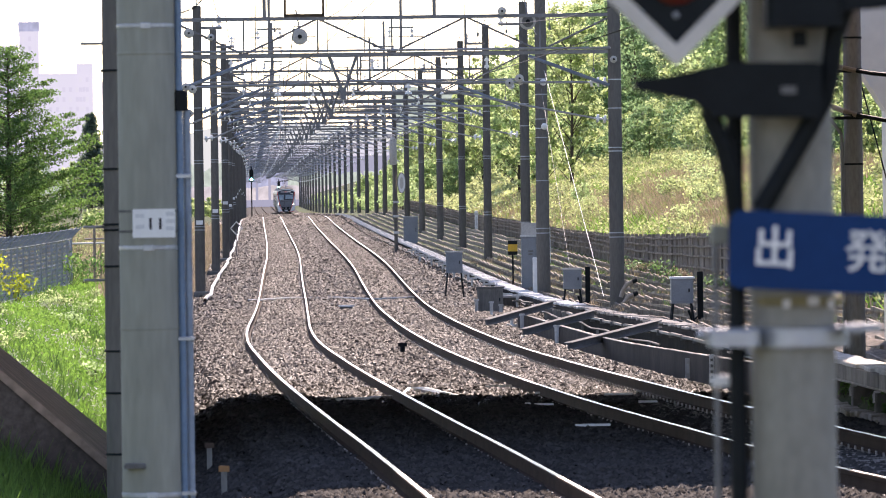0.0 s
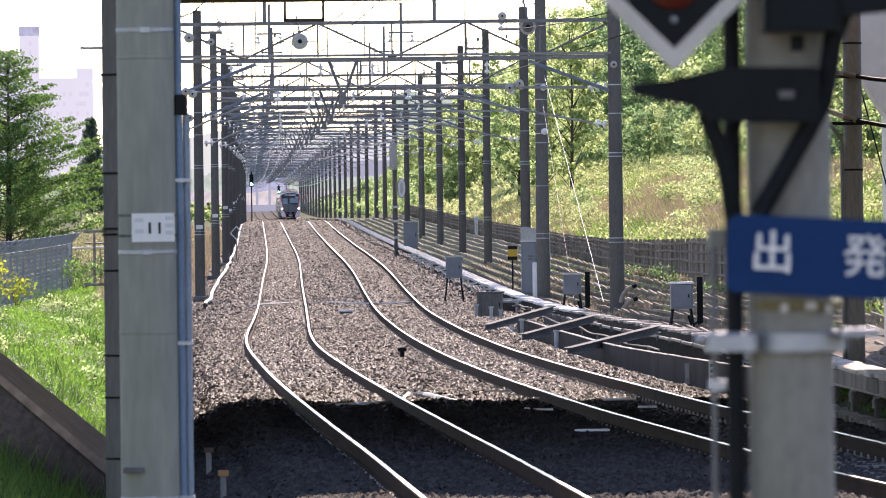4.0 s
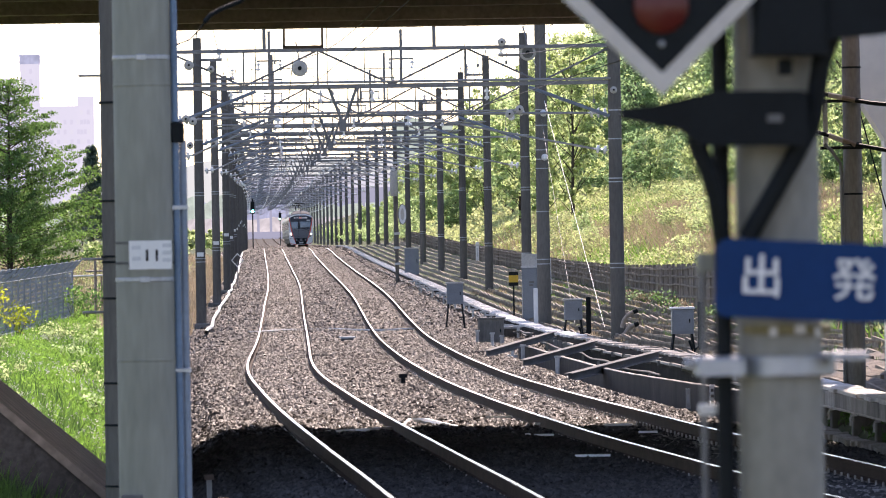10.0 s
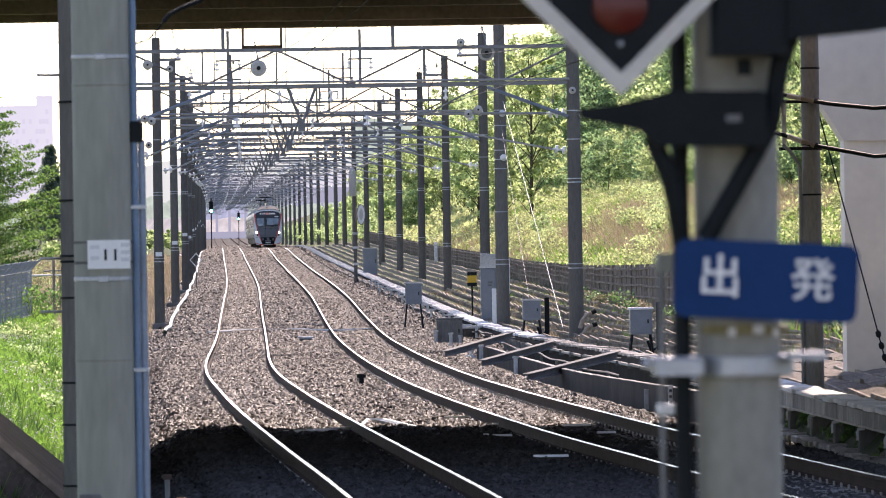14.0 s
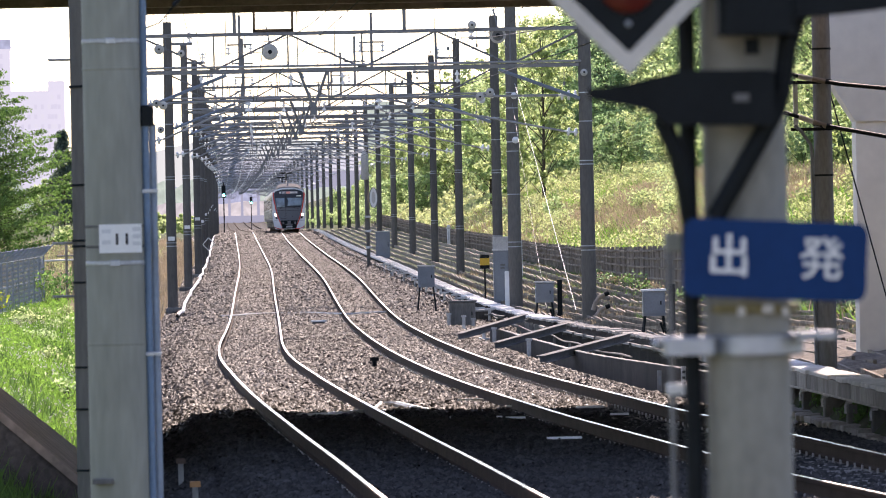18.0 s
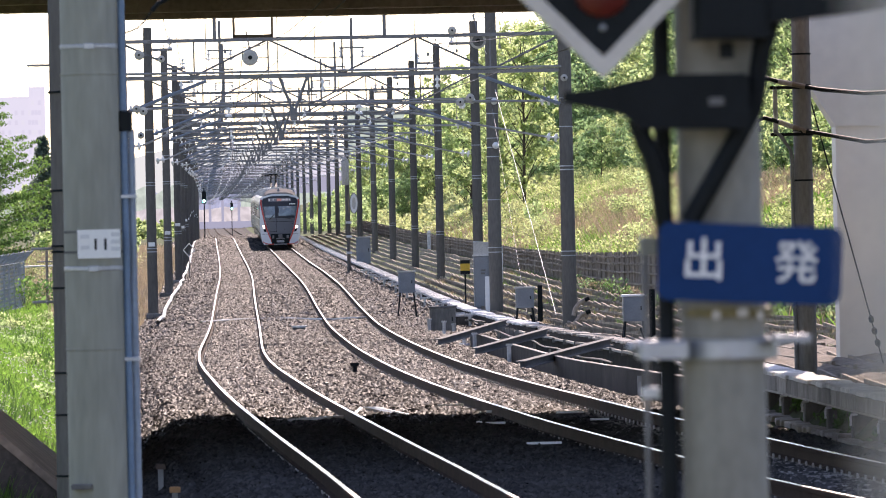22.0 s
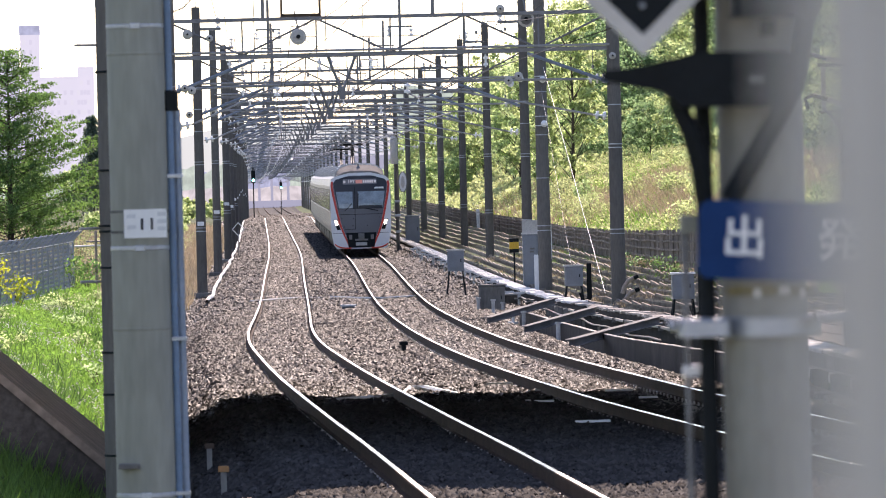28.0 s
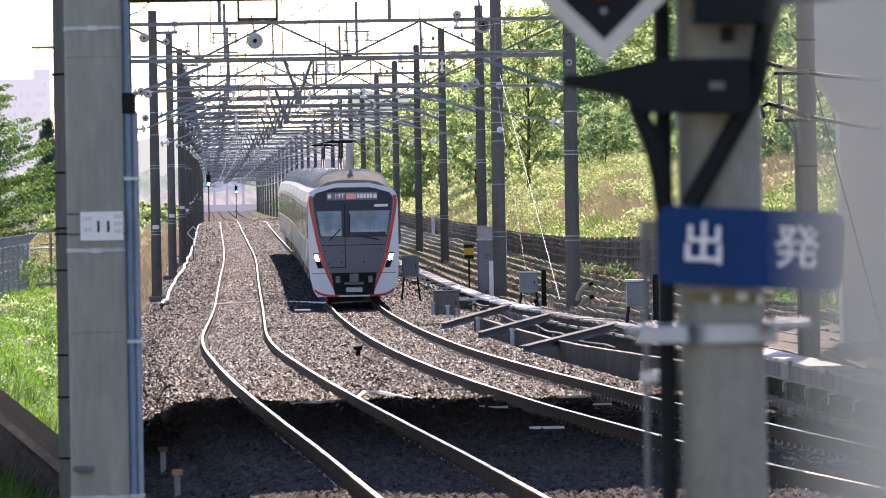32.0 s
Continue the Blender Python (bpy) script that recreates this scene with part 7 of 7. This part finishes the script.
    for x in (-0.72, 0.69):
        part("display_writing", patch(steps(3.22, 3.34, 1), lambda z, x=x: x - 0.05, lambda z, x=x: x + 0.05, 0.034, 0.01, 1), M_LED, front)
    lettering("run_number", "19T", 0.2, M_LED, front, pose(-0.41, nose(0.4, 3.26) - 0.036, 3.28, 90 - 4), "lit white characters", 0.02)
    part("fleet_writing", patch(steps(2.95, 3.03, 1), lambda z: 0.66, lambda z: 1.08, 0.03, 0.01, 2), M_WHITE, front, "white slanted writing")
    part("door_seam", patch(steps(1.14, 3.05, 4), lambda z: -0.272, lambda z: -0.25, 0.026, 0.02, 1), M_BLACK, front)
    part("door_seam", patch(steps(1.13, 1.15, 1), lambda z: -0.75, lambda z: -0.25, 0.026, 0.02, 3), M_BLACK, front)
    part("panel_seam", patch(steps(1.8, 1.82, 1), lambda z: -0.98, lambda z: 0.98, 0.024, 0.02, 6), M_BLACK, front)
    for a, b in ((-1.3, -0.79), (0.79, 1.3)):
        part("skirt_seam", patch(steps(0.955, 0.975, 1), lambda z, a=a: a, lambda z, b=b: b, 0.006, 0.02, 3), M_BEAM, c)
    for px, pz in ((-0.88, 1.63), (-0.78, 1.25), (0.85, 1.66), (-0.35, 1.62), (-0.37, 1.3), (0.3, 1.3)):
        part("panel_catch", Kit().tube((px, nose(px, pz) - 0.03, pz), (px, nose(px, pz) + 0.01, pz), 0.022, 8), M_BLACK, front)
    for a, b in (((-0.75, 1.95), (-0.4, 2.3)), ((-0.13, 2.1), (-0.1, 2.75)), ((0.2, 2.08), (0.8, 1.96))):
        part("wiper", Kit().tube((a[0], nose(*a) - 0.06, a[1]), (b[0], nose(*b) - 0.06, b[1]), 0.018, 5), M_BLACK, front)
    part("coupler_recess", patch(steps(0.32, 0.98, 4), lambda z: -0.55 - 0.15 * z, lambda z: 0.55 + 0.15 * z, 0.03, 0.03, 4), M_BLACK, c, "black coupler recess")
    for x in (-0.5, 0.5):
        part("socket_box", Kit().box(x - 0.07, x + 0.07, -0.12, 0.0, 0.68, 0.88, cut=0.02), M_BEAM, c)
    cp = part("coupler", Kit().box(-0.14, 0.14, -0.3, 0.1, 0.7, 0.95, cut=0.03), M_BEAM, c, "steel coupler")
    part("coupler_head", Kit().box(-0.3, 0.3, -0.16, 0.0, 0.62, 0.7, cut=0.02), M_BEAM, cp)
    part("jumper_box", Kit().box(-0.26, 0.26, -0.14, 0.0, 0.4, 0.55, cut=0.03), M_GALV, c)
    part("antenna", Kit().lathe([(0.16, 3.78), (0.12, 3.9), (0.05, 3.98), (0.03, 4.08)], pose(-0.05, 1.0, 0), 14), M_BEAM, c)
    return c


cars = [car(k == 0, k in (1, 4)) for k in range(8)]
for c in cars:
    c.scale = (1.01, 1.0, 1.035)


def motions():
    """The train runs towards the station on the right-hand track at a steady speed."""
    for k, c in enumerate(cars):
        rows = []
        for t in range(0, 33):
            y = 1096.6 - 27.4 * t + 18.2 * k
            x, x2 = float(right_x(y)), float(right_x(y + 17.0))
            z, z2 = float(level(y)), float(level(y + 17.0))
            rows.append((float(t), pose(x, y, z, math.degrees(math.atan2(z2 - z, 17.0)), 0, -math.degrees(math.atan2(x2 - x, 17.0)))))
        walk(c, rows)


motions()
